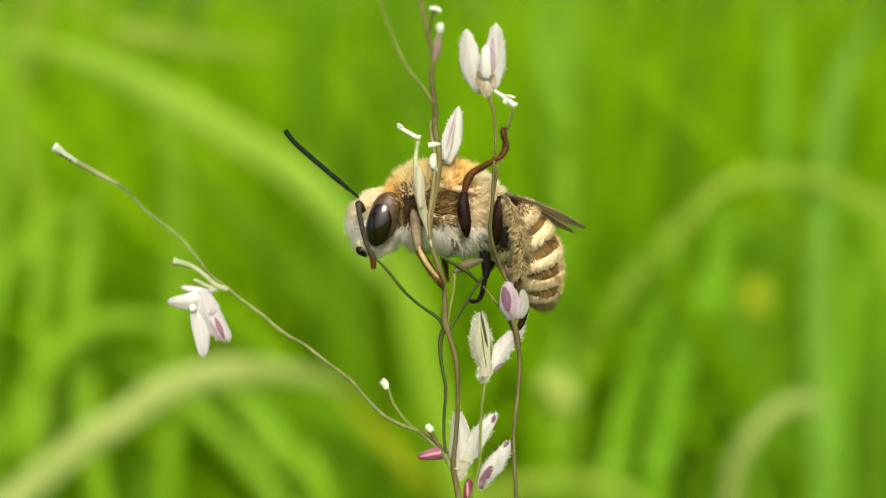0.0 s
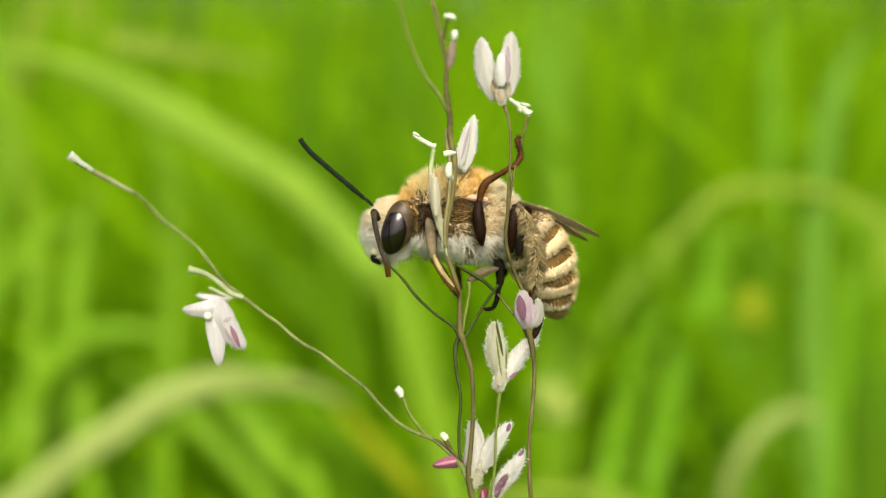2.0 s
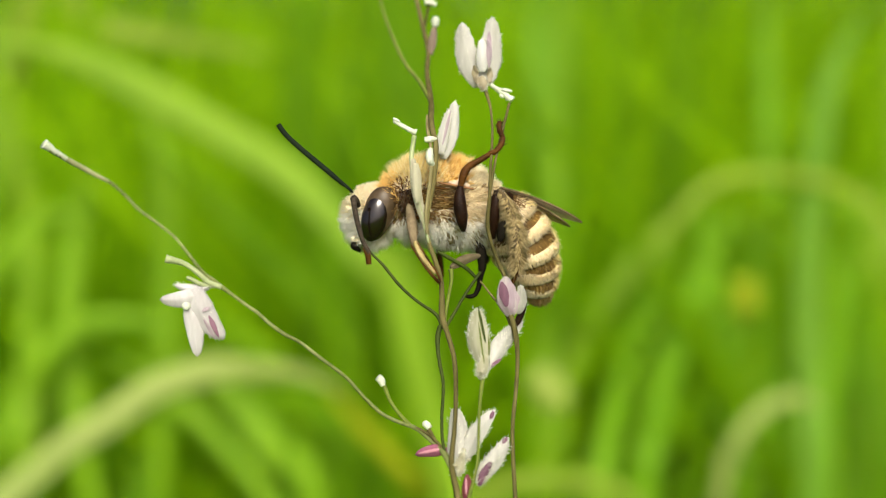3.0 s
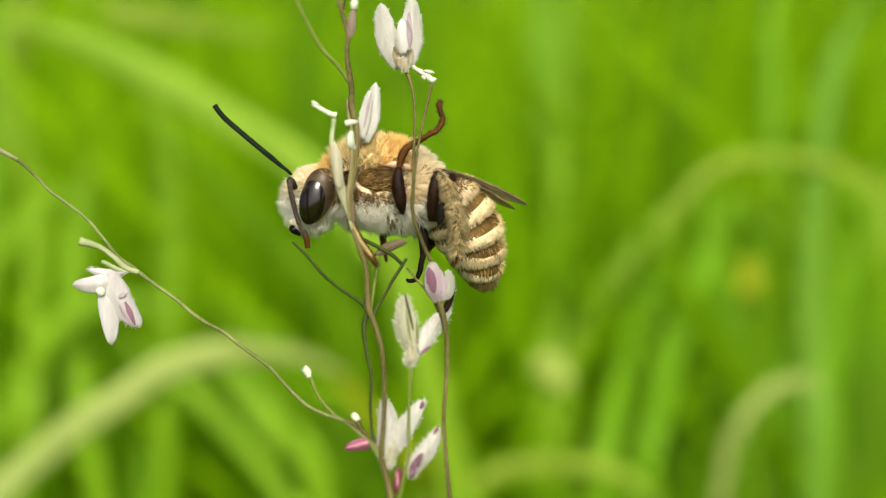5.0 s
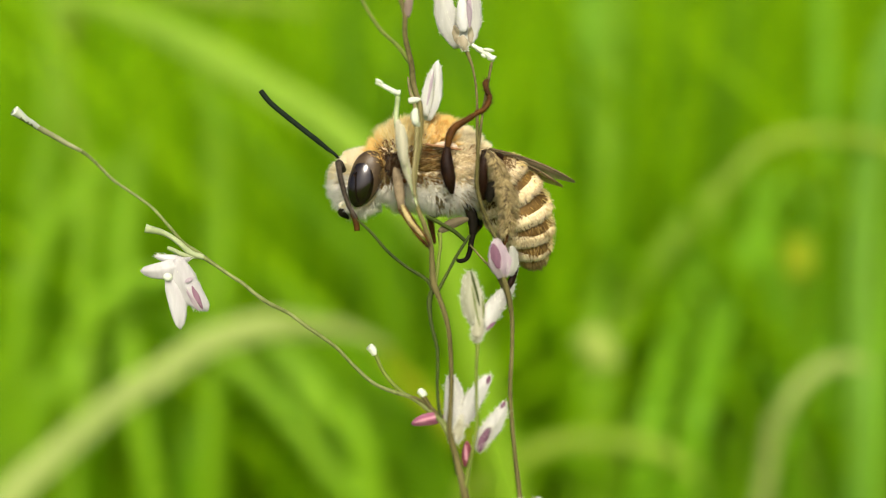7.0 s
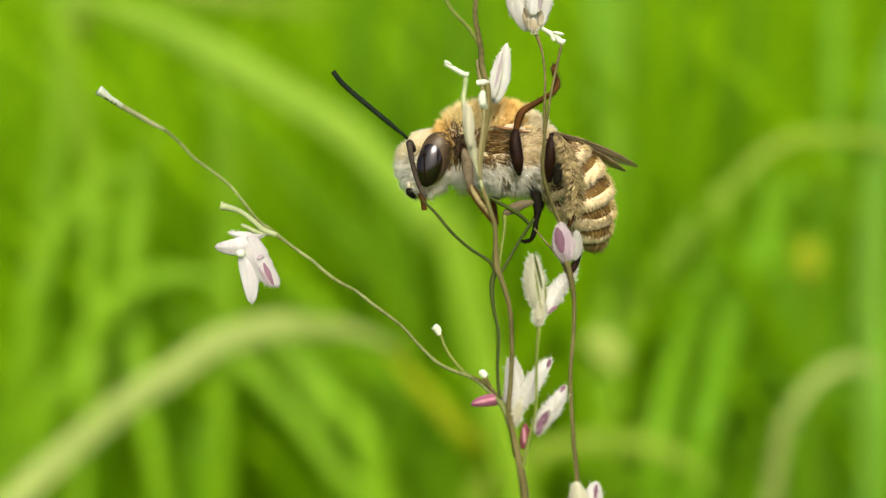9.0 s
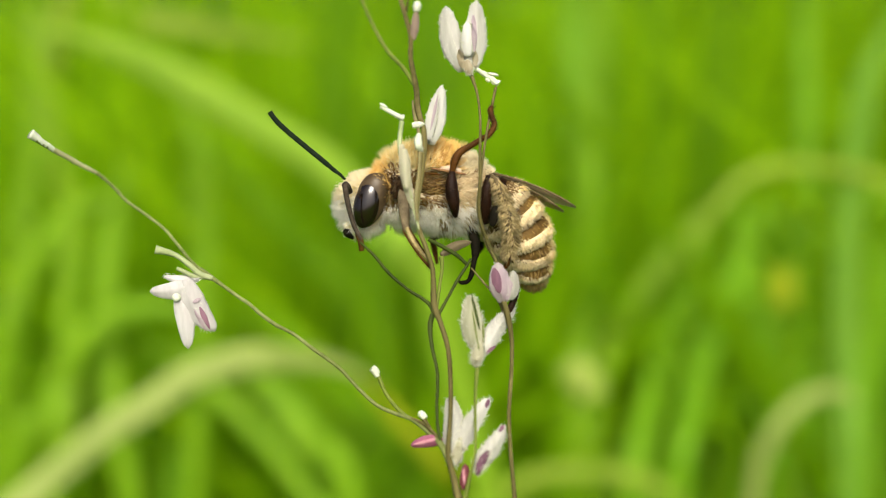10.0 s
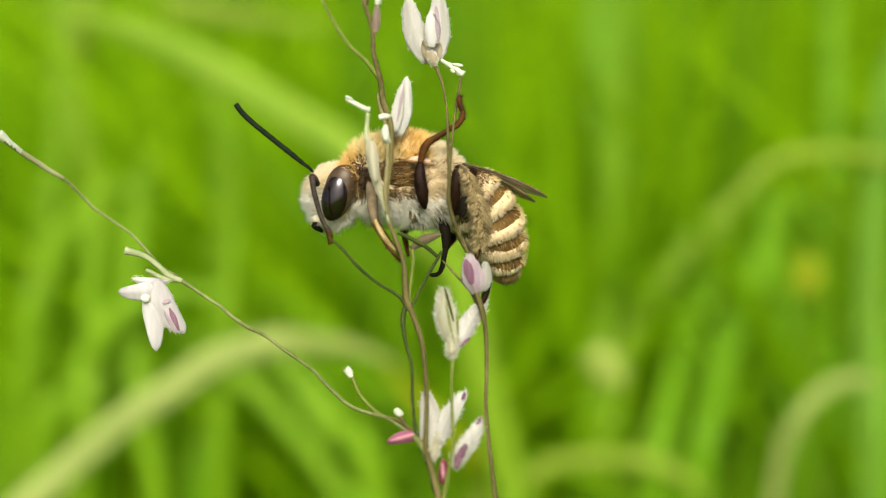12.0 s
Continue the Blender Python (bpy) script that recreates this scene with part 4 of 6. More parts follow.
TIP_FOOT = Vector([(1.49, 1.04, 7.95)][0]) * MM
twig = stalk("pedicel", [(-1.65, 8.75, 17.37), (-1.43, 7.93, 15.57), (-0.95, 6.63, 13.54), (-0.03, 4.54, 10.99), (0.92, 2.44, 9.34), (1.49, 1.04, 7.95)], [0.08, 0.09, 0.1, 0.11, 0.12, 0.12], GREEN_STEM, panicle, "thin green side branch")
twig.data.transform(Matrix.Translation(-TIP_FOOT))
twig.location = TIP_FOOT
stalk("pedicel", [(1.21, 0.33, 7.23), (1.22, -1.00, 6.30), (1.38, -2.50, 5.08), (1.33, -3.20, 3.36), (1.09, -3.25, 1.69), (1.12, -3.05, 0.49)], [0.06, 0.09, 0.1, 0.1, 0.1, 0.08], STRAND, panicle, "grey-brown strand along the stem")
stalk("pedicel", [(1.41, 3.83, 11.49), (1.62, 4.18, 12.22), (1.77, 4.36, 13.00)], [0.14, 0.18, 0.14], STEM, panicle)
part("sheath", glume(Shape(), (1.48, 3.59, 11.18), (1.73, 3.97, 12.91), 0.46, blunt=2.5), MAUVE, panicle, "faded mauve-brown leaf sheath")
STUMP = "cream cut pedicel stump"
stalk("pedicel", [(1.16, 4.67, 13.07), (1.30, 4.47, 13.81), (1.42, 4.34, 14.30)], [0.08, 0.08, 0.1], STEM, panicle)
stalk("pedicel_stump", [(1.18, 4.26, 14.41), (1.49, 4.15, 14.39), (1.84, 4.24, 14.28)], [0.13, 0.17, 0.14], KNOB, panicle, STUMP, lumps=0.15)
stalk("pedicel_stump", [(1.77, 4.36, 13.00), (1.80, 4.30, 13.33), (1.80, 4.33, 13.54)], [0.17, 0.23, 0.17], KNOB, panicle, STUMP, lumps=0.15)
stalk("pedicel_stump", [(1.67, -1.90, 5.65), (1.32, -2.20, 5.63), (1.05, -2.20, 5.60)], [0.13, 0.18, 0.14], KNOB, panicle, STUMP, lumps=0.15)
stalk("pedicel_stump", [(1.52, -2.80, 4.17), (1.33, -3.10, 4.39), (1.30, -3.10, 4.76), (1.37, -2.90, 5.02)], [0.12, 0.2, 0.2, 0.14], KNOB, panicle, STUMP, lumps=0.12)

# spikelets round the animal
spikelet([(*[(2.06, -1.40, 4.64), (2.75, -1.20, 7.84)], 0.84, CHAFF, 0.03), (*[(1.92, -1.70, 4.83), (2.41, -1.90, 7.29)], 0.56, CHAFF, -0.02)], panicle, 50, length=0.17, rag=0.16, patches=[([(2.02, 0.0, 5.35), (2.48, 0.0, 7.20)], 0.10, LILAC)])
spikelet([(*[(0.42, -3.20, 4.51), (1.03, -3.10, 0.88)], 0.52, GREEN_CHAFF, 0.03), (*[(0.57, -3.40, 4.25), (0.66, -3.50, 2.08)], 0.5, GREEN_CHAFF, 0.0)], panicle, 8, length=0.15, label="narrow greenish-white spikelet")
stalk("pedicel", [(1.22, -2.90, 0.03), (0.94, -3.10, 1.24), (0.54, -3.20, 3.06), (0.33, -2.80, 4.45), (0.49, -2.40, 5.79)], [0.08, 0.09, 0.10, 0.12, 0.13], PALE_STEM, panicle, "pale green pedicel")
stalk("pedicel_stump", [(0.58, -2.40, 5.95), (0.03, -2.50, 6.21), (-0.61, -2.60, 6.60)], [0.17, 0.125, 0.10], KNOB, panicle, "white cut pedicel stump", lumps=0.28)
part("pedicel_stump", egg(Shape(), np.array((-0.45, -2.66, 6.62)), (0.24, 0.10, 0.09), 30, nu=7, nv=9), KNOB, panicle)
spikelet([(*[(4.12, 0.80, 8.89), (3.22, 0.80, 12.53)], 1.25, CHAFF, -0.05), (*[(4.64, 0.80, 8.96), (4.99, 1.20, 12.93)], 1.2, CHAFF, 0.02), (*[(4.35, 0.30, 9.62), (4.32, -0.10, 11.47)], 0.66, WHITE_CHAFF, 0.0), (*[(4.44, 0.45, 8.62), (4.28, 0.32, 9.45)], 0.50, TAN_CHAFF, 0.0)], panicle, 80, length=0.19, rag=0.2,
         patches=[([(4.77, 0.00, 12.00), (4.71, 0.00, 9.83)], 0.22, LILAC), ([(4.06, 0, 8.95), (3.86, 0, 10.0)], 0.22, TAN_CHAFF), ([(4.74, 0, 9.0), (4.80, 0, 9.9)], 0.22, TAN_CHAFF)], label="large silky white spikelet with two spread husks")
stalk("pedicel_stump", [(4.83, 0.70, 8.97), (5.49, 0.60, 8.51), (6.03, 0.50, 8.08)], [0.11, 0.15, 0.20], KNOB, panicle, "white cut pedicel stump", lumps=0.28)
part("pedicel_stump", egg(Shape(), np.array((5.72, 0.45, 8.62)), (0.34, 0.12, 0.10), 12, nu=7, nv=9), KNOB, panicle)
part("pedicel_stump", egg(Shape(), np.array((5.42, 0.45, 8.30)), (0.16, 0.11, 0.10), 40, nu=7, nv=9), KNOB, panicle)
stalk("pedicel", [(5.30, -2.40, -1.81), (5.01, -2.60, -1.19), (4.55, -3.00, 0.03), (4.36, -3.20, 1.09), (4.48, -3.20, 2.45), (4.58, -2.60, 4.00), (4.78, -1.20, 5.97), (4.78, 0.10, 7.52), (4.54, 0.70, 8.65)], [0.10, 0.10, 0.105, 0.105, 0.10, 0.085, 0.07, 0.075, 0.12], STEM, panicle, "long thin brown side branch")
stalk("pedicel", [(4.48, -3.20, 2.45), (4.76, -2.70, 4.00), (5.05, -1.70, 5.14), (5.45, -0.60, 6.50), (5.86, 0.40, 7.88)], [0.07, 0.07, 0.07, 0.075, 0.085], STEM, panicle)
# second stalk with the purple spikelet
stalk("side_stem", [(6, 8, -90), (6.4, 1, -50)] + [(5.94, -4.60, -20.97), (5.76, -4.40, -15.40), (5.63, -4.20, -13.13), (5.56, -4.00, -11.32), (5.58, -3.70, -9.57), (5.80, -3.30, -7.82), (5.93, -2.90, -6.05), (5.84, -2.60, -4.86), (5.58, -2.40, -3.71)], [0.4, 0.3, 0.2, 0.13, 0.115, 0.11, 0.11, 0.11, 0.12, 0.155, 0.15], STEM, panicle, "slender brown side stem")
spikelet([(*[(5.64, -2.40, -3.95), (5.32, -2.60, -1.80)], 1.05, ASH, -0.04), (*[(6.02, -2.30, -3.84), (6.18, -2.50, -2.26)], 0.62, CHAFF, 0.05), (*[(5.88, -2.10, -4.59), (6.52, -1.90, -3.21)], 0.35, SHELL, 0.0)], panicle, 14, length=0.14,
         patches=[([(5.54, 0.00, -2.13), (5.79, 0.00, -3.79)], 0.5, LILAC), ([(5.12, -3.10, -2.09), (5.37, -3.00, -3.43)], 0.30, PURPLE)], label="closed white spikelet with a purple keel")
stalk("pedicel", [(4.06, -1.20, -2.09), (4.69, -1.60, -2.92), (5.37, -2.00, -3.82), (5.79, -2.10, -4.90)], [0.05, 0.06, 0.08, 0.1], STEM, panicle)
# hairy open spikelet below
spikelet([(*[(4.02, -3.80, -6.32), (3.73, -3.60, -3.43)], 1.15, HAIRY_CHAFF, -0.03), (*[(4.24, -3.60, -6.58), (6.33, -1.60, -4.25)], 0.92, CHAFF, -0.04), (*[(3.89, -3.90, -7.15), (4.11, -4.20, -5.92)], 0.6, GREEN_CHAFF, 0.0)], panicle, 75, length=0.3,
         patches=[([(3.79, -4.00, -3.35), (4.16, -4.30, -5.26)], 0.10, DARK_STEM), ([(3.79, 0.00, -4.17), (4.07, 0.00, -6.33)], 0.06, GREEN_STEM), ([(4.33, 0.00, -4.74), (4.36, 0.00, -6.49)], 0.05, GREEN_STEM), ([(4.41, -4.10, -6.53), (4.79, -4.20, -6.28), (5.04, -4.10, -6.17)], 0.12, PURPLE)], label="open bristly white spikelet")
stalk("pedicel", [(2.82, -4.90, -14.68), (3.32, -5.00, -12.66), (3.65, -4.90, -11.30), (3.73, -4.60, -9.88), (3.81, -4.20, -8.60), (4.02, -3.80, -7.01)], [0.15, 0.09, 0.075, 0.075, 0.08, 0.12], GREEN_STEM, panicle, "thin green side branch")
# cluster at the fork
spikelet([(*[(2.53, -3.60, -12.24), (2.57, -3.20, -8.68)], 1.15, CHAFF, 0.05), (*[(3.00, -3.70, -11.44), (4.65, -3.30, -8.88)], 0.90, CHAFF, -0.05), (*[(3.60, -4.20, -12.41), (5.32, -4.00, -10.24)], 0.88, CHAFF, 0.05), (*[(2.62, -4.20, -12.18), (2.91, -4.40, -10.89)], 0.5, GREEN_CHAFF, 0.0), (*[(3.72, -4.60, -12.62), (4.38, -4.75, -11.36)], 0.46, PURPLE, -0.04)], panicle, 80, length=0.3,
         patches=[([(4.39, -3.60, -9.35), (4.50, -3.70, -9.12), (4.60, -3.60, -8.90)], 0.13, PURPLE), ([(4.99, -4.30, -10.52), (5.14, -4.35, -10.36), (5.26, -4.25, -10.20)], 0.12, PURPLE), ([(2.47, -3.60, -8.99), (2.55, -3.65, -8.80), (2.62, -3.50, -8.67)], 0.1, PURPLE)], label="cluster of open bristly white spikelets")
spikelet([(*[(2.10, -3.60, -10.97), (0.42, -3.00, -11.26)], 0.62, PINK, 0.05)], panicle, 0, patches=[([(1.85, -3.95, -10.82), (1.23, -3.75, -10.95), (0.60, -3.40, -11.16)], 0.09, PALE_PINK)], label="closed pink spikelet")
spikelet([(*[(3.01, -4.70, -13.32), (3.12, -4.90, -11.98)], 0.52, RED, 0.03)], panicle, 0, patches=[([(3.05, -5.10, -13.02), (2.98, -5.25, -12.55), (3.02, -5.15, -12.16)], 0.07, PALE_PINK)], label="closed reddish spikelet")
stalk("side_stem", [(2.66, -4.60, -13.72), (2.38, -4.20, -12.18), (1.92, -3.70, -10.77), (1.84, -3.40, -9.32), (1.94, -3.10, -7.55), (1.71, -2.60, -6.08), (1.69, -2.20, -4.95), (1.97, -2.20, -4.21)], [0.16, 0.12, 0.09, 0.085, 0.09, 0.10, 0.14, 0.13], DARK_STEM, panicle, "dark green twisted side stem")
stalk("pedicel", [(1.91, -2.20, -4.43), (1.57, -2.10, -3.82), (0.49, -1.90, -3.06), (-0.43, -1.80, -2.20), (-1.21, -1.70, -1.21), (-1.92, -1.60, -0.50)], [0.12, 0.10, 0.08, 0.085, 0.08, 0.06], DARK_STEM, panicle, "dark green bare pedicel")
stalk("pedicel", [(2.03, -2.10, -4.28), (2.26, -1.80, -3.06), (2.46, -1.50, -1.99), (2.43, -1.40, -1.40)], [0.1, 0.09, 0.1, 0.14], GREEN_STEM, panicle)
spikelet([(*[(2.43, -1.30, -1.34), (4.16, -0.60, -0.66)], 0.52, GREY_CHAFF, -0.06)], panicle, 0, label="small grey-brown closed spikelet")
stalk("pedicel", [(2.09, -2.10, -4.59), (2.66, -1.80, -3.68), (3.23, -1.50, -2.77), (3.78, -1.20, -2.00), (4.07, -1.00, -1.60)], [0.10, 0.085, 0.085, 0.085, 0.08], DARK_STEM, panicle, "dark green bare pedicel")
stalk("pedicel", [(1.74, -1.60, -0.47), (2.43, -1.40, -0.84), (3.25, -1.20, -1.34), (3.88, -1.10, -1.94)], [0.09, 0.11, 0.11, 0.09], DARK_STEM, panicle)
for spot in [(2.97, -4.30, -10.79), (2.81, -4.50, -11.14), (3.20, -4.50, -11.29), (2.49, -4.50, -11.58), (3.95, -4.30, -6.75)]:
    part("pedicel_stump", egg(Shape(), np.array(spot), (0.12, 0.1, 0.08), 25, nu=7, nv=9), GREEN_CHAFF, panicle, "tiny cream knob at a spikelet's foot")
# a spikelet low on the second stalk
spikelet([(*[(5.78, -4.80, -17.66), (5.61, -5.00, -14.95)], 1.1, GREEN_CHAFF, 0.03), (*[(6.33, -4.60, -17.86), (6.71, -4.40, -15.10)], 1.2, CHAFF, -0.03)], panicle, 40, patches=[([(6.58, -5.00, -15.98), (6.66, -5.05, -15.53), (6.71, -4.90, -15.21)], 0.13, PURPLE)])
stalk("pedicel", [(5.81, -4.50, -18.63), (6.02, -4.70, -17.69)], [0.16, 0.2], STEM, panicle)

# the long side branch, which swings a little on its fork
ARM_FOOT = Vector([(2.15, -4.10, -11.36)][0]) * MM
arm = stalk("side_branch", [(2.32, -4.30, -11.80), (1.97, -3.83, -11.11), (1.34, -2.89, -10.58), (0.50, -2.01, -10.02), (-0.44, -1.34, -9.76), (-1.39, -0.61, -9.37), (-2.34, -0.30, -8.52), (-3.31, -0.05, -7.47), (-4.28, 0.15, -6.73), (-4.98, 0.30, -6.23), (-5.90, 0.45, -5.52), (-6.87, 0.63, -5.01), (-7.71, 0.85, -4.42), (-8.37, 0.98, -3.84), (-9.04, 1.16, -3.40), (-9.87, 1.38, -2.80), (-10.93, 1.84, -2.06), (-11.69, 2.42, -1.52), (-12.85, 3.31, -0.23), (-13.63, 3.89, 0.57), (-14.75, 4.42, 1.40), (-15.85, 4.75, 2.18), (-16.55, 4.83, 2.91), (-17.29, 4.40, 3.67), (-18.26, 3.52, 4.26), (-19.28, 2.43, 4.92), (-19.87, 1.62, 5.35), (-20.26, 1.30, 5.71)],
            [0.16, 0.16, 0.13, 0.12, 0.11, 0.105, 0.10, 0.095, 0.10, 0.10, 0.095, 0.11, 0.11, 0.10, 0.10, 0.105, 0.14, 0.10, 0.085, 0.08, 0.08, 0.085, 0.085, 0.10, 0.125, 0.135, 0.16, 0.25], ARM_STEM, panicle, "long arching bare side branch", lumps=0.1)
stalk("pedicel", [(2.21, -4.10, -11.54), (1.86, -3.62, -10.85), (1.28, -2.91, -10.30), (0.74, -2.27, -10.05), (0.18, -1.80, -9.93)], [0.1, 0.09, 0.085, 0.08, 0.06], STEM, arm, "thin brown strand along the branch")
arm.data.transform(Matrix.Translation(-ARM_FOOT))
arm.location = ARM_FOOT


def on_arm(ob):
    """Hang a piece, built where the branch stands, on the branch."""
    ob.parent = arm
    ob.matrix_parent_inverse = Matrix.Translation(-ARM_FOOT)
    return ob


on_arm(stalk("branch_tip", [(-19.38, 2.31, 4.98), (-19.61, 1.97, 5.19), (-19.87, 1.62, 5.38), (-20.09, 1.40, 5.59), (-20.32, 1.20, 5.77)], [0.15, 0.165, 0.185, 0.24, 0.30], KNOB, arm, "flared white cut branch tip", lumps=0.04))
on_arm(stalk("branch_tip", [(-17.48, 4.16, 3.83), (-18.11, 3.65, 4.17), (-18.72, 3.03, 4.57), (-19.15, 2.56, 4.83), (-19.53, 2.14, 5.10)], [0.10, 0.135, 0.15, 0.158, 0.16], FADED, arm, "faded pale stretch of the branch", lumps=0.08))
on_arm(stalk("pedicel", [(0.24, -1.77, -9.94), (-0.35, -1.17, -9.41), (-0.91, -0.68, -8.66), (-1.23, -0.47, -7.86), (-1.45, -0.40, -7.43)], [0.12, 0.1, 0.1, 0.12, 0.2], GREEN_STEM, arm))
on_arm(stalk("pedicel_stump", [(-1.27, -0.46, -7.87), (-1.42, -0.45, -7.56), (-1.58, -0.50, -7.39)], [0.15, 0.23, 0.2], KNOB, arm, "white swollen pedicel tip", lumps=0.1))
on_arm(stalk("pedicel", [(1.52, -3.09, -10.64), (1.34, -2.89, -10.25), (1.10, -2.66, -9.89)], [0.12, 0.11, 0.13], STEM, arm))
on_arm(stalk("pedicel_stump", [(1.22, -2.73, -9.91), (1.04, -2.63, -9.71), (0.89, -2.55, -9.66)], [0.16, 0.2, 0.14], KNOB, arm, "white swollen pedicel tip", lumps=0.1))
on_arm(stalk("pedicel", [(-10.49, 1.56, -2.38), (-11.17, 1.33, -2.11), (-11.78, 1.11, -1.52), (-12.47, 0.97, -1.03), (-13.45, 0.72, -0.74)], [0.15, 0.16, 0.15, 0.15, 0.24], PALE_STEM, arm, "pale curved pedicel with a white tip"))
on_arm(stalk("pedicel", [(-10.72, 1.55, -2.32), (-11.50, 1.32, -2.24), (-12.11, 1.10, -1.91), (-12.36, 1.08, -1.82)], [0.14, 0.14, 0.12, 0.1], PALE_STEM, arm))
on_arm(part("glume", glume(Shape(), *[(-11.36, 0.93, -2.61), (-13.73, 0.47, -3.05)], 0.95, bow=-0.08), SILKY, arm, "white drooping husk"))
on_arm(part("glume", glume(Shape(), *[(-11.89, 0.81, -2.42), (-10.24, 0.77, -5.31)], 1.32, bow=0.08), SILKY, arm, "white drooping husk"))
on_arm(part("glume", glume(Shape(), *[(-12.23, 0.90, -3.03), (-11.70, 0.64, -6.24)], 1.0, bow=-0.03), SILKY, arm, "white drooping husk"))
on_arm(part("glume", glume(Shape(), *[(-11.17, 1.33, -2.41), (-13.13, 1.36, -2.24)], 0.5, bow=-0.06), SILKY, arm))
drooping = glume(Shape(), *[(-11.89, 0.81, -2.42), (-10.24, 0.77, -5.31)], 1.32, bow=0.08)
on_arm(part("keel_stripe", stripe(drooping, *[(-11.01, 1.34, -3.93), (-10.49, 1.36, -5.17)], 0.26), PURPLE, arm, "purple keel stripe"))
on_arm(part("keel_stripe", stripe(drooping, *[(-11.37, 1.33, -3.70), (-10.98, 1.34, -3.48)], 0.24), LILAC, arm, "lilac spot on the husk"))
on_arm(part("keel_stripe", stripe(drooping, *[(-11.31, 1.33, -4.06), (-10.72, 1.35, -5.27)], 0.22), LILAC, arm, "lilac edge of the husk"))
on_arm(part("pedicel_stump", egg(Shape(), np.array([(-12.29, 0.54, -3.40)][0]), (0.26, 0.22, 0.24), 20, nu=8, nv=10), KNOB, arm, "cream knob under the husks"))
on_arm(part("bristles", fringe(glume(Shape(), *[(-11.89, 0.81, -2.42), (-10.24, 0.77, -5.31)], 1.32, bow=0.08), 110, 0.24, 0.018, (0.5, 0, -0.8)), BRISTLE, arm))
on_arm(part("bristles", fringe(glume(Shape(), *[(-11.17, 1.33, -2.41), (-13.13, 1.36, -2.18)], 0.5, bow=-0.06), 30, 0.24, 0.026, (-0.9, 0, 0.2)), BRISTLE, arm))
for ob in list(arm.children):
    if ob.type == "MESH" and ob.matrix_parent_inverse == Matrix.Identity(4):
        on_arm(ob)

# ---- the solitary animal on the stalk ----
bee = tagged(new("long_horned_bee"), "furry golden-brown long-horned bee with banded abdomen, clinging to a grass stalk", "bee")
MID = 0.9   # depth of its middle plane, in millimetres


def body_part(name, shape, mat, parent, label=""):
    return part(name, shape, mat, parent, label)


# thorax
thorax_shape = tube(Shape(), [(-0.87, 0.90, 1.48), (-0.29, 0.90, 1.81), (0.68, 0.90, 2.29), (2.13, 0.90, 2.36), (3.42, 0.90, 2.03), (4.39, 0.90, 1.71), (5.19, 0.90, 1.58)], [1.0, 1.55, 2.1, 2.2, 2.1, 1.7, 1.1], [1.0, 1.6, 2.1, 2.25, 2.1, 1.7, 1.1], sides=28)
thorax = body_part("thorax", thorax_shape, PELT, bee, "dark thorax under dense fur")


def furred(shape, count, lie, parent, sets, wild=0.3, bend=(0, 0, -0.2), clear=None):
    """Fur on a shape, parted into coats by a rule; lie: the way in which it is combed. sets: (rule, name, material, label, length, thickness)."""
    pos, nrm = scatter(shape, count)
    way = nrm + np.asarray(lie) + rng.normal(0, wild, nrm.shape)
    if clear is not None:
        stay = ~clear(pos)
        pos, nrm, way = pos[stay], nrm[stay], way[stay]
        count = len(pos)
    jitter = rng.normal(0, 0.16, pos.shape)
    left = np.ones(count, bool)
    for rule, name, mat, label, length, thick in sets:
        pick = left & rule(pos + jitter, nrm)
        left &= ~pick
        if pick.any():
            body_part(name, hairs(Shape(), pos[pick], way[pick], length, thick, bend, 14, 0.6), mat, parent, label)


spot, glow, coxa = [(-0.25, 0.00, 3.31), (-1.02, 0.00, 3.41), (0.16, 0.00, 2.29)]
plate_c = np.array([(1.94, -1.00, 2.41)][0])
plate_shape = egg(Shape(), plate_c, (1.4, 0.42, 0.78), 6, nu=14, nv=20)
plate = body_part("side_plate", plate_shape, TERGITE, thorax, "brown side of the thorax")
furred(plate_shape, 1300, (1.6, 0.0, 0.15), plate, [
    (lambda p, n: n[:, 1] > 0.1, "plate_rim_fur", OCHRE_FUR, "", 0.2, 0.02),
    (lambda p, n: np.sin(p[:, 2] * 17 + 1.4 * np.sin(p[:, 0] * 3.5)) > 0.35, "side_stripes", OCHRE_FUR, "ochre hair stripes on the side", 0.42, 0.022),
    (lambda p, n: p[:, 2] > -99, "side_fur", BROWN_FUR, "brown fur on the side", 0.3, 0.022)], wild=0.2, bend=(0, 0, 0))
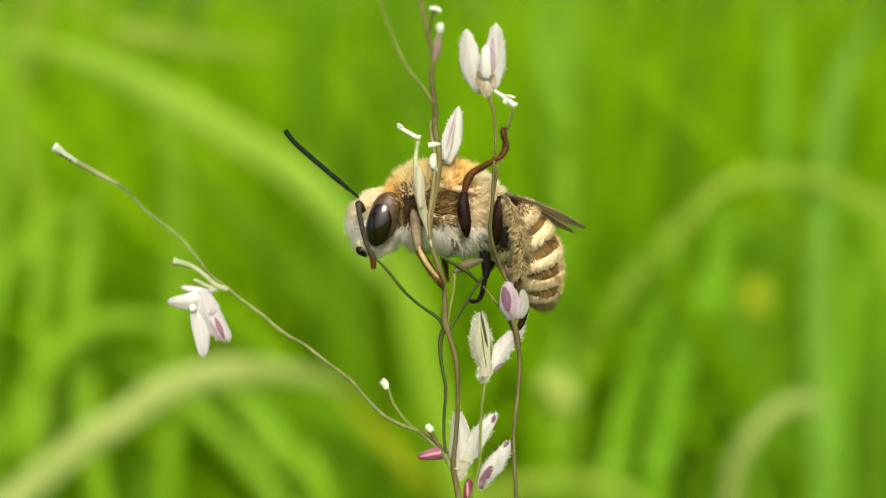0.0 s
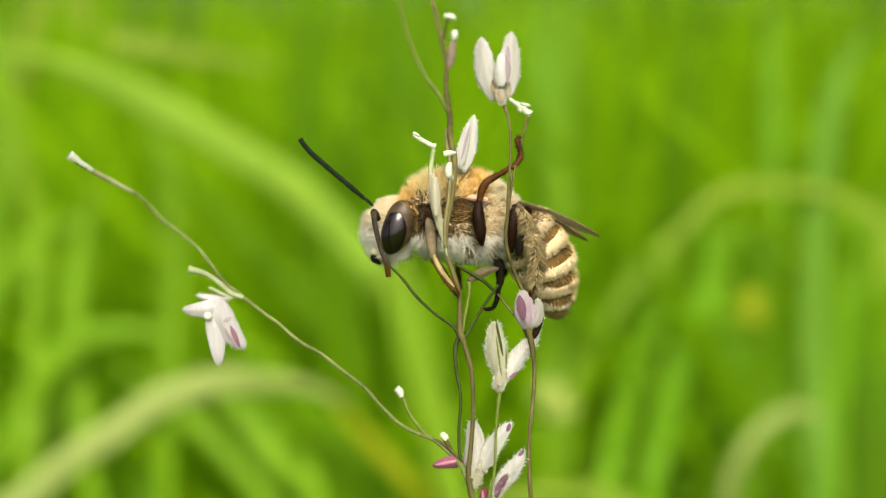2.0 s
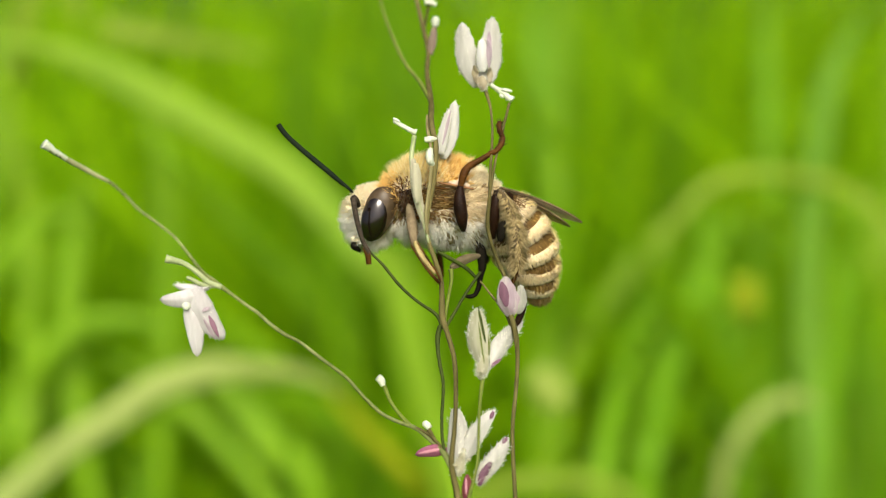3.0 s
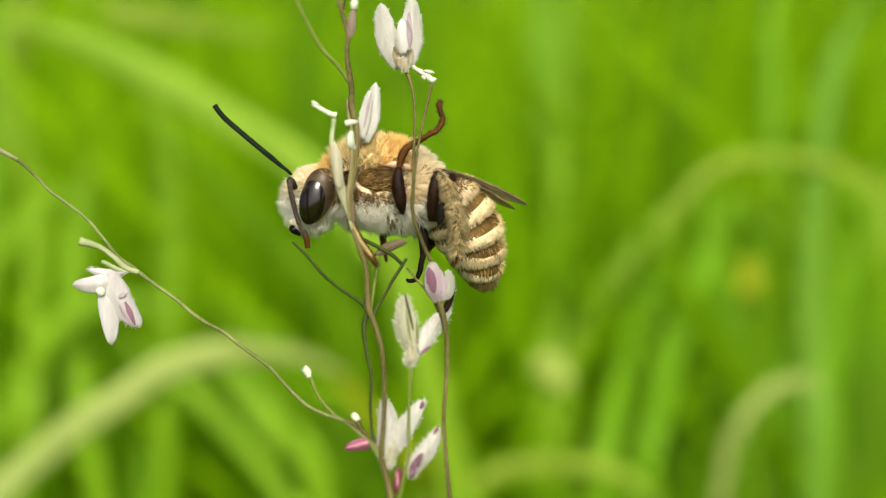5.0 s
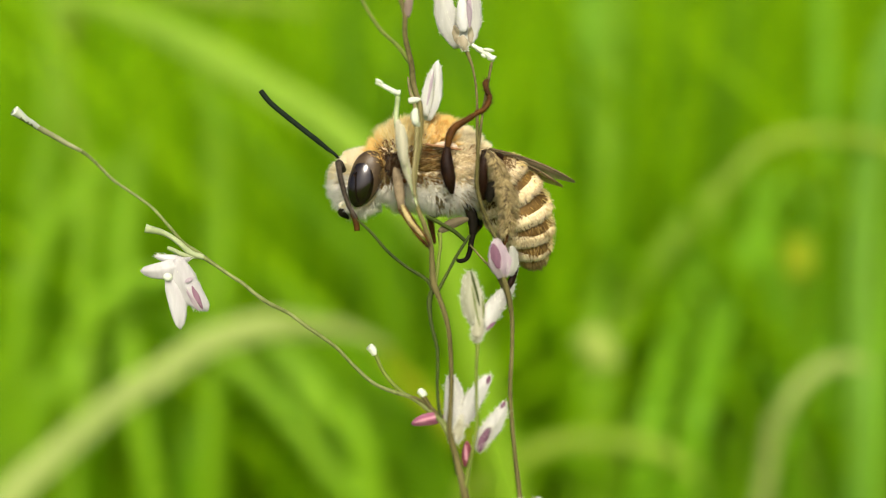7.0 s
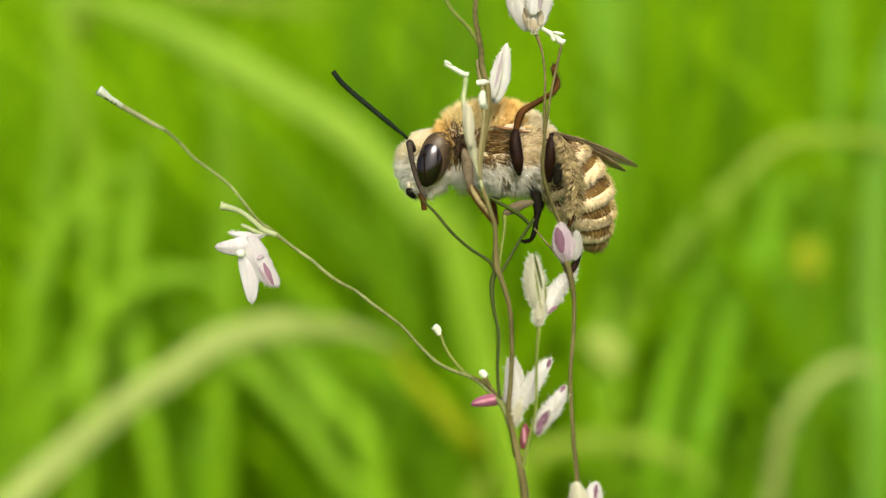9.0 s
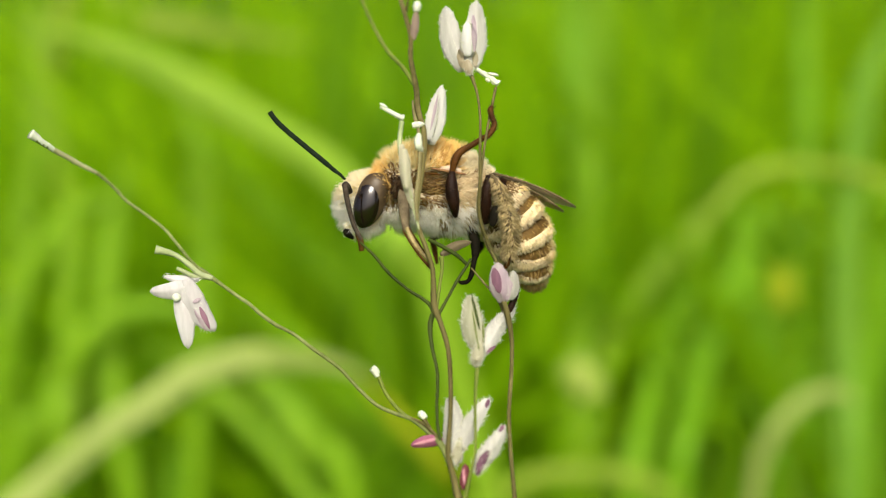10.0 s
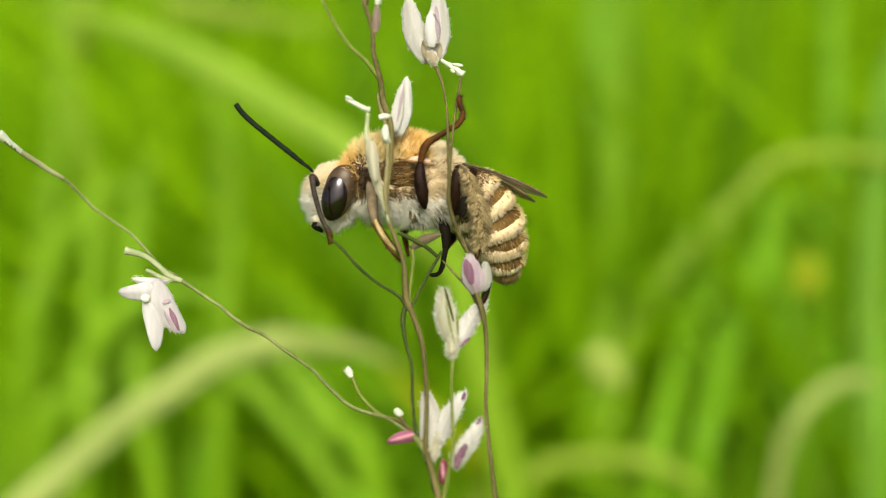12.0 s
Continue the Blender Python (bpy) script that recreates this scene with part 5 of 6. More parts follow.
furred(thorax_shape, 17000, (0.25, -0.1, 0.15), thorax, [
    # shadow patches of the rear belly, painted as grey-brown hairs
    (lambda p, n: (p[:, 2] < 0.95) & (p[:, 0] > 2.0) & (np.sin(p[:, 0] * 5 + 2 * np.sin(p[:, 2] * 4)) > 0.35), "belly_tufts", SCOPA_FUR, "belly fur coloured grey-brown for the shade in it", 0.6, 0.024),
    (lambda p, n: p[:, 2] < 1.30, "belly_fur", WHITE_FUR, "white fur on the underside", 0.8, 0.022),
    (lambda p, n: (p[:, 0] > 3.0) & (p[:, 2] < 3.0), "flank_fur", BAND_FUR, "cream fur", 0.55, 0.022),
    (lambda p, n: (n[:, 1] < 0) & ((p[:, 0] - coxa[0]) ** 2 / 0.20 + (p[:, 2] - coxa[2]) ** 2 / 0.30 < 1), "coxa_fur", DARK_FUR, "dark brown patch at the foreleg base", 0.42, 0.032),
    (lambda p, n: (n[:, 1] < 0.3) & ((p[:, 0] - spot[0]) ** 2 + (p[:, 2] - spot[2] + 0.35) ** 2 / 1.6 < 0.20), "shoulder_fur", BROWN_FUR, "dark brown shoulder patch", 0.48, 0.030),
    (lambda p, n: (np.abs(p[:, 0] + 0.4 * (p[:, 2] - glow[2]) - glow[0]) < 0.55) & (p[:, 2] > 2.3), "collar_fur", ORANGE_FUR, "golden fur collar", 0.85, 0.022),
    (lambda p, n: (p[:, 2] < 3.05) & (n[:, 1] < 0.5) & (np.sin(p[:, 2] * 13 + p[:, 0] * 1.5) > -0.5), "side_fur", BROWN_FUR, "brown fur on the side", 0.5, 0.03),
    (lambda p, n: (p[:, 2] < 3.05) & (n[:, 1] < 0.5), "ochre_fur", OCHRE_FUR, "ochre fur on the side", 0.55, 0.026),
    (lambda p, n: (p[:, 0] > 3.3), "rear_fur", CREAM_FUR, "pale fur behind the wing root", 0.55, 0.022),
    (lambda p, n: (p[:, 0] > 1.9), "saddle_fur", ORANGE_FUR, "orange fur on the back", 0.85, 0.024),
    (lambda p, n: p[:, 2] > -99, "back_fur", GOLD_FUR, "golden fur on the back", 0.95, 0.024)], wild=0.34, bend=(0.1, 0, -0.1),
       clear=lambda p: ((p[:, 0] - plate_c[0]) ** 2 / 1.6 + (p[:, 2] - plate_c[2]) ** 2 / 0.55 < 1) & (p[:, 1] < MID))

for spot_a, spot_b in ([(1.82, -0.90, 3.83), (2.26, -0.90, 3.83)], [(0.50, -1.75, 1.39), (0.87, -1.75, 1.33)]):
    body_part("side_mark", tube(Shape(), [spot_a, [(a + b) / 2 for a, b in zip(spot_a, spot_b)], spot_b], [0.05, 0.1, 0.05], sides=8), LEGS, thorax, "small dark brown mark")
base_shape = egg(Shape(), np.array((coxa[0] - 0.04, -1.18, coxa[2] + 0.02)), (0.36, 0.20, 0.50), 10, nu=10, nv=14)
foreleg_base = body_part("foreleg_base", base_shape, UMBER, thorax, "dark brown foreleg base")
furred(base_shape, 420, (0.0, 0.0, -0.9), foreleg_base, [(lambda p, n: p[:, 2] > -99, "base_fur", DARK_FUR, "", 0.3, 0.03)], wild=0.4, bend=(0, 0, 0))
# head
eye_x, _, eye_z = [(-1.44, -0.90, 1.63)][0]
head_c = np.array([(-1.81, 0.90, 1.58)][0])
head_shape = egg(Shape(), head_c, (1.5, 1.75, 1.62), 12, nu=20, nv=28, pinch=0.25)
head = body_part("head", head_shape, PELT, bee, "head with pale fur")
furred(head_shape, 9000, (-0.25, -0.05, 0.05), head, [
    (lambda p, n: (p[:, 2] < 0.6) & (p[:, 0] > -2.5), "cheek_fur", WHITE_FUR, "white fur under the cheek", 0.70, 0.022),
    (lambda p, n: (p[:, 2] > 2.7) & (p[:, 0] > -1.6), "crown_fur", GOLD_FUR, "golden fur on the crown", 0.34, 0.024),
    (lambda p, n: (p[:, 2] > 2.4), "crest_fur", CREAM_FUR, "short cream fur between the eyes", 0.42, 0.022),
    (lambda p, n: (p[:, 2] > 1.7), "brow_fur", CREAM_FUR, "cream fur on the brow", 0.68, 0.026),
    (lambda p, n: p[:, 2] > -99, "face_fur", WHITE_FUR, "pale fur on the face", 0.72, 0.026)], wild=0.5, bend=(-0.1, 0, -0.1),
       clear=lambda p: (((p[:, 0] - eye_x + 0.2 * (p[:, 2] - eye_z)) * -1 + 0.4 * (p[:, 2] - eye_z)) ** 2 / 0.8 + (p[:, 2] - eye_z) ** 2 / 2.0 < 1) & (np.abs(p[:, 1] - MID) > 0.55))
for near in (1, -1):
    eye_c = np.array([eye_x, MID - near * 1.42, eye_z])
    dome = body_part("compound_eye", egg(Shape(), eye_c, (1.02, 0.56, 1.55), 17, nu=24, nv=32, pinch=0.3), EYE_RIM, head, "large compound eye, grey-brown above")
    body_part("cornea", egg(Shape(), eye_c + np.array([-0.20, -0.10 * near, -0.22]), (0.83, 0.52, 1.36), 17, nu=28, nv=36, pinch=0.15), EYE, dome, "glossy black facets")
    body_part("mandible", tube(Shape(), [(-2.78, MID - near * 0.75, 0.12), (-2.86, MID - near * 0.85, -0.15), (-2.55, MID - near * 0.45, -0.42)], [0.16, 0.2, 0.1]), BLACK, head, "black jaw")
body_part("tongue", tube(Shape(), [(-2.29, 0.00, -0.22), (-2.09, -0.20, -0.60), (-2.03, -0.20, -1.17)], [0.14, 0.17, 0.15]), LEGS, head, "brown mouthparts")
body_part("lip", egg(Shape(), np.array([(-2.79, 0.40, 0.26)][0]), (0.3, 0.6, 0.36), 20, nu=10, nv=12), PELT, head)

# feelers
fa = body_part("antenna", tube(Shape(), [(-2.94, 0.20, 2.84), (-3.18, 0.00, 3.09), (-3.56, -0.10, 3.37)], [0.07, 0.09, 0.11]), FEELER, head, "long black antenna")
pts = spline([(-3.43, -0.10, 3.27), (-4.09, -0.20, 3.84), (-5.26, -0.30, 4.82), (-6.26, -0.40, 5.69), (-6.70, -0.45, 6.16), (-6.98, -0.50, 6.57)], 3)
for i in range(len(pts) - 1):
    body_part("antenna_segment", tube(Shape(), [pts[i], pts[i] * 0.5 + pts[i + 1] * 0.5, pts[i + 1]], [0.14 - 0.03 * (i < 2), 0.15 - 0.025 * (i < 2), 0.145 - 0.015 * (i < 2)], steps=3), FEELER, fa)
fb = body_part("antenna", tube(Shape(), [(-2.56, -1.30, 2.06), (-2.67, -1.70, 2.32), (-2.78, -1.90, 2.44)], [0.16, 0.2, 0.2]), GREY_FEELER, head, "grey antenna bent down along the eye")
pts = spline([(-2.78, -1.90, 2.44), (-2.68, -2.00, 1.73), (-2.50, -2.00, 0.89), (-2.26, -1.90, 0.09), (-1.92, -1.80, -0.53)], 3)
for i in range(len(pts) - 1):
    body_part("antenna_segment", tube(Shape(), [pts[i], pts[i] * 0.5 + pts[i + 1] * 0.5, pts[i + 1]], [0.15 - 0.003 * i, 0.155 - 0.003 * i, 0.148 - 0.003 * i], steps=3), GREY_FEELER, fb)

# abdomen: overlapping rings with pale hair bands
spine = spline([(4.90, 0.85, 1.95), (5.60, 0.90, 1.27), (6.30, 1.05, 0.42), (6.83, 1.30, -0.58), (7.18, 1.60, -1.60), (7.38, 1.90, -2.48), (7.50, 2.10, -3.20)], 12)
girth = spline([(1.62, 0, 0), (1.84, 0, 0), (1.88, 0, 0), (1.78, 0, 0), (1.45, 0, 0), (1.02, 0, 0), (0.38, 0, 0)], 12)[:, 0]


def skewed(pts, axis, back, reach):
    """Places on a ring, its hind rim drawn out on the upper near side."""
    m = np.array([-back[2] * 0.55, -0.83, back[0] * 0.55])
    return pts + back * (0.34 * ((pts - axis) @ m) / reach)[:, None]


abdomen = body_part("abdomen", tube(Shape(), spine[::6], girth[::6] * 0.86, girth[::6] * 0.90, sides=24, steps=3), SHELL, bee, "dark brown abdomen curled down, with pale bands")
for k in range(6):
    # each ring flares to its hind rim, which stands over the next ring
    i0, i1 = 12 * k, 12 * k + 12
    line = np.concatenate([spine[i0:i1 + 1], [spine[min(i1 + 1, 72)] + (spine[i1] - spine[i1 - 1]) * 0.2]])
    u = np.linspace(0, 1, 14)
    flare = 0.88 + 0.18 * np.sin(np.minimum(u / 0.80, 1.0) * np.pi / 2) - 0.09 * np.maximum(0, (u - 0.86) / 0.14) ** 2
    g = girth[list(range(i0, i1 + 1)) + [min(i1, 72)]] * flare
    back = line[-2] - line[-4]
    back /= np.linalg.norm(back)
    ring_shape = tube(Shape(), line, g, g, sides=40, steps=1)
    pos, nrm = scatter(ring_shape, 7500)
    along = ((pos - line[0]) @ (line[-1] - line[0])) / ((line[-1] - line[0]) @ (line[-1] - line[0]))
    around = np.arctan2(pos[:, 1] - line[6][1], pos[:, 2] - line[6][2])
    pos = skewed(pos, line[6], back, g[6])
    ring_shape.v = [skewed(ring_shape.points(), line[6], back, g[6])]
    ring = body_part("tergite", ring_shape, TERGITE, abdomen)
    keep = np.abs(nrm @ back) < 0.86
    wave = 0.05 * np.sin(around * 4 + k * 1.7) + 0.03 * np.sin(around * 11 + k)
    outer = np.array([-back[2], 0.0, back[0]])
    spread = 0.55 * np.clip(0.05 - nrm @ outer, 0, 0.75) + 0.10 * np.sin(around * 23 + k * 2.1) * (nrm @ outer < 0.2)
    band = keep & (along + wave + spread * (0 < k < 5) > (0.12, 0.52, 0.54, 0.54, 0.66, 0.80)[k])
    first = (3, 7, 7, 7, 9, 11)[k]
    strip = tube(Shape(), line[first:13], g[first:13] + 0.012 * np.sin(np.linspace(0.1, 2.6, 13 - first)), sides=56, steps=1, lumps=0.008)
    if k:
        body_part("band_skin", Shape().add(skewed(strip.points(), line[6], back, g[6]), strip.f), SAND, ring)
    body_part("hair_band", hairs(Shape(), pos[band], nrm[band] * 0.20 + back + rng.normal(0, 0.12, pos[band].shape), (0.36, 0.24, 0.20, 0.20, 0.24, 0.3)[k], 0.020, (0, 0, 0), 9, 0.3), (BAND_FUR, BAND_FUR, BAND_FUR, BAND_FUR, CREAM_FUR, OCHRE_FUR)[k], ring, "cream hair band" if k < 5 else "golden-brown hair tuft")
    thin = keep & ~band & (rng.random(7500) < 0.10)
    if thin.any():
        body_part("short_fur", hairs(Shape(), pos[thin], nrm[thin] * 0.22 + back + rng.normal(0, 0.12, pos[thin].shape), 0.42, 0.024, (0, 0, 0), 7, 0.6), OCHRE_FUR, ring, "ochre and brown hair")
    # a thin golden nap along the back of the ring
    nap = keep & (nrm @ outer > 0.70) & (rng.random(7500) < 0.16)
    if nap.any():
        body_part("golden_nap", hairs(Shape(), pos[nap], nrm[nap] * 0.8 + back * 0.8 + rng.normal(0, 0.2, pos[nap].shape), 0.34, 0.016, (0, 0, 0), 6, 0.4), GOLD_FUR, ring, "fine golden hair along the back")


# legs: each a thing of joints
def leg(joints, parent=bee, label="", down=90):
    """joints: (name, points, radii, material), from the body outwards; down: fine hairs on each joint."""
    top = None
    for name, pts, r, mat in joints:
        s = tube(Shape(), pts, r, sides=12, lumps=0.06)
        if top is None:
            top = body_part("leg", s, mat, parent, label)
        else:
            body_part(name, s, mat, top)
        if down:
            pos, nrm = scatter(s, down)
            way = np.array(pts[-1]) - np.array(pts[0])
            body_part("leg_hair", hairs(Shape(), pos, nrm + way / np.linalg.norm(way) * 0.9, 0.2, 0.010, (0, 0, 0)), DARK_FUR, top)
    return top


leg([("femur", [(0.19, -1.20, 2.16), (0.34, -1.60, 1.43), (0.43, -1.90, 0.65), (0.49, -2.00, -0.15)], [0.18, 0.29, 0.27, 0.15], TAUPE),
     ("tibia", [(0.49, -2.00, 0.15), (0.77, -2.30, -0.46), (1.16, -2.50, -1.07), (1.65, -2.60, -1.62)], [0.11, 0.15, 0.14, 0.10], TAWNY),
     ("tarsus", [(0.34, -2.00, -0.09), (0.74, -2.30, -0.77), (1.16, -2.60, -1.37), (1.58, -2.75, -1.86), (1.86, -2.60, -2.17)], [0.06, 0.055, 0.06, 0.09, 0.07], LEGS),
     ("tarsus", [(0.68, -2.15, 0.03), (1.16, -2.45, -0.77), (1.65, -2.65, -1.50), (1.89, -2.60, -1.99)], [0.04, 0.045, 0.05, 0.06], LEGS)], label="tawny foreleg holding the stalk")
leg([("femur", [(3.17, -1.60, 0.65), (3.08, -2.00, 1.26), (2.96, -2.10, 2.19), (2.99, -2.00, 3.05)], [0.12, 0.31, 0.34, 0.17], SHELL),
     ("tibia", [(2.99, -2.00, 2.96), (3.18, -2.00, 3.67), (3.46, -1.90, 4.11), (4.05, -1.80, 4.46), (4.65, -1.70, 4.83)], [0.14, 0.22, 0.2, 0.16, 0.14], LEGS),
     ("tarsus", [(4.59, -1.70, 4.83), (4.96, -1.70, 4.99), (5.25, -1.60, 5.37), (5.35, -1.50, 5.75)], [0.16, 0.15, 0.16, 0.13], LEGS),
     ("claw", [(5.35, -1.50, 5.72), (5.19, -1.50, 6.06), (5.14, -1.40, 6.45), (5.26, -1.40, 6.63)], [0.12, 0.14, 0.15, 0.07], LEGS)], label="brown middle leg raised to a pedicel")
hind = leg([("femur", [(4.73, -1.40, 0.28), (4.77, -1.80, 1.11), (4.87, -2.00, 2.04), (5.01, -1.90, 2.81)], [0.22, 0.32, 0.31, 0.18], SHELL),
     ("tibia", [(5.01, -1.90, 2.84), (5.36, -2.10, 2.43), (5.72, -2.20, 1.57), (6.02, -2.30, 0.49), (6.09, -2.20, -0.43)], [0.13, 0.18, 0.24, 0.28, 0.2], UMBER),
     ("tarsus", [(6.09, -2.20, -0.34), (6.04, -2.10, -1.05), (5.93, -1.90, -1.76), (5.82, -1.80, -2.20)], [0.22, 0.2, 0.15, 0.1], LEGS)], label="furry hind leg folded against the abdomen")
body_part("knee", egg(Shape(), np.array([(5.21, -2.35, 0.64)][0]), (0.26, 0.2, 0.62), 12, nu=10, nv=12), BLACK, hind)
brush = tube(Shape(), [(5.13, -1.90, 2.75), (5.42, -2.10, 2.31), (5.72, -2.20, 1.51), (6.02, -2.30, 0.49), (6.09, -2.20, -0.43), (5.98, -2.00, -1.51)], [0.14, 0.2, 0.26, 0.3, 0.28, 0.2], sides=12)
pos, nrm = scatter(brush, 1700)
sidew = np.sign(pos[:, 0] - np.interp(-pos[:, 2], [-2.8, -1.5, 0.5, 1.6], [5.3, 5.9, 6.2, 6.1]))
way = np.stack([sidew * 0.75, np.full(len(pos), -0.25), np.full(len(pos), -0.9)], 1) + nrm * 0.35 + rng.normal(0, 0.26, pos.shape)
body_part("leg_brush", hairs(Shape(), pos, way, 0.46, 0.03, (0, 0, -0.1), 8, 0.5), SCOPA_FUR, hind, "feathery grey-brown hair brush")
leg([("femur", [(3.86, 0.20, 0.03), (4.17, 0.00, -0.35), (4.26, -0.10, -0.92), (4.25, -0.20, -1.55)], [0.2, 0.3, 0.27, 0.2], BLACK),
     ("tarsus", [(4.25, -0.20, -1.49), (4.12, -0.30, -2.03), (4.05, -0.40, -2.44), (3.83, -0.40, -2.88), (3.45, -0.40, -2.97), (3.32, -0.40, -2.85)], [0.17, 0.15, 0.15, 0.12, 0.11, 0.06], BLACK)], label="black leg hanging with a hooked foot", down=0)
for base, knee, foot in (([(2.49, 2.00, 0.03)], [(1.86, 2.80, -0.46)], [(2.11, 2.20, -1.94)]), ([(4.49, 2.40, 0.03)], [(4.71, 3.20, -0.97)], [(4.22, 2.40, -1.62)])):
    leg([("femur", [base[0], [(a + b) / 2 for a, b in zip(base[0], knee[0])], knee[0]], [0.25, 0.3, 0.2], SHELL),
         ("tarsus", [knee[0], [(a + b) / 2 for a, b in zip(knee[0], foot[0])], foot[0]], [0.2, 0.16, 0.08], LEGS)], label="brown leg on the far side", down=0)


# wings, folded back along the body
def wing(root, tip, width, rise, parent=bee):
    a, b = np.array(root), np.array(tip)
    n = 14
    top, verts = [], []
    for i in range(n + 1):
        u = i / n
        c = a + (b - a) * u + np.array([0, 0, 0.25 * math.sin(math.pi * u)])
        w = width * (0.12 + math.sin(math.pi * min(u * 0.62 + 0.02, 1)) ** 0.9) * (1 - max(0, u - 0.8) * 4.2)
        d = np.array([0.0, 0.93, rise])
        verts += [c - d * w * 0.35, c + d * w * 0.2 + np.array([0, 0, 0.05]), c + d * w * 0.75]
    low = [v - np.array([0, 0, 0.03]) for v in verts]
    m = len(verts)
    faces = []
    for i in range(n):
        for j in range(2):
            k = i * 3 + j
            faces.append((k, k + 1, k + 4, k + 3))
            faces.append((m + k, m + k + 3, m + k + 4, m + k + 1))
        faces.append((i * 3, i * 3 + 3, m + i * 3 + 3, m + i * 3))
        faces.append((i * 3 + 2, m + i * 3 + 2, m + i * 3 + 5, i * 3 + 5))
    faces += [(0, m, m + 1, 1), (1, m + 1, m + 2, 2), (3 * n, 3 * n + 1, m + 3 * n + 1, m + 3 * n), (3 * n + 1, 3 * n + 2, m + 3 * n + 2, m + 3 * n + 1)]
    w = body_part("wing", Shape().add(verts + low, faces), WING, parent, "smoky brown folded wing")
    for col, r in ((0, 0.06), (1, 0.035)):
        line = [verts[i * 3 + col] for i in range(0, n + 1, 2)]
        body_part("wing_vein", tube(Shape(), line, [r] * (len(line) - 1) + [r * 0.4], sides=6, steps=2), UMBER, w)
    return w


wing(*[(3.60, 0.55, 3.45), (9.88, 0.10, 1.14)], 1.4, -0.22)
wing(*[(3.90, 0.75, 3.35), (9.22, 0.30, 0.92)], 1.0, -0.30)
wing(*[(3.18, 2.60, 3.67), (9.71, 2.00, 1.48)], 1.7, 0.2)
body_part("tegula", egg(Shape(), np.array((2.95, -1.42, 3.18)), (0.62, 0.26, 0.24), 8, nu=12, nv=16), TEGULA, bee, "pinkish cream scale at the wing root")
for a, b in (((1.62, -1.30, 3.30), (2.20, -1.52, 3.26)), ((1.70, -1.62, 2.98), (2.35, -1.80, 2.92))):
    body_part("side_mark", tube(Shape(), [a, [(u + v) / 2 for u, v in zip(a, b)], b], [0.03, 0.06, 0.03], sides=8), LEGS, bee)
body_part("wing_base", tube(Shape(), [(1.92, -1.60, 3.26), (2.42, -1.75, 3.16), (2.91, -1.80, 3.06), (3.75, -1.75, 2.91)], [0.04, 0.07, 0.08, 0.05]), ROSY, bee, "pinkish wing root")

# ---- how stalk and animal sway ----
SWING = [(0, 0.39, -0.24, 0), (0.5, 0.4, -0.48, 0), (1, -0.25, -0.25, 0), (1.5, 0.0, -0.0, 0), (2, -0.01, -0.05, 0), (2.5, -0.21, -0.84, 0), (3, 0.88, -0.07, 0), (3.5, 0.44, -1.14, 0), (3.7, 0.55, -0.67, 0), (5.3, 3.72, -2.83, 0), (5.5, 2.94, -1.36, 0), (6, 2.14, -1.43, 0), (6.5, 1.47, -0.97, 0), (7, 0.98, -1.1, 0), (7.2, 0.47, -1.28, 0), (8.8, -1.17, -0.2, 0.3), (9, -1.92, -0.67, 0.42), (9.5, -1.17, -1.0, -0.2), (10, -0.75, -0.93, -0.85), (10.5, -0.4, -1.46, -0.75), (11, 0.51, -0.93, -0.68), (11.5, -1.28, -1.69, -1.75), (12, 0.4, -2.9, -5.5)]

TILT = [(0.0, 3), (0.5, 4), (1.0, 2), (1.5, 0), (2.5, 1), (3.7, 2), (5.3, 4), (6.0, 4), (7.2, 3), (8.8, 1.5), (9.5, 1.5), (10.0, 2.0), (12.0, 2.5)]

ROOT = Vector((9, 85, -455)) * MM
GRIP = Vector([(2.13, 0.90, 0.03)][0]) * MM
for ob in panicle.children:
    ob.location -= ROOT
for ob in bee.children:
    ob.location -= GRIP


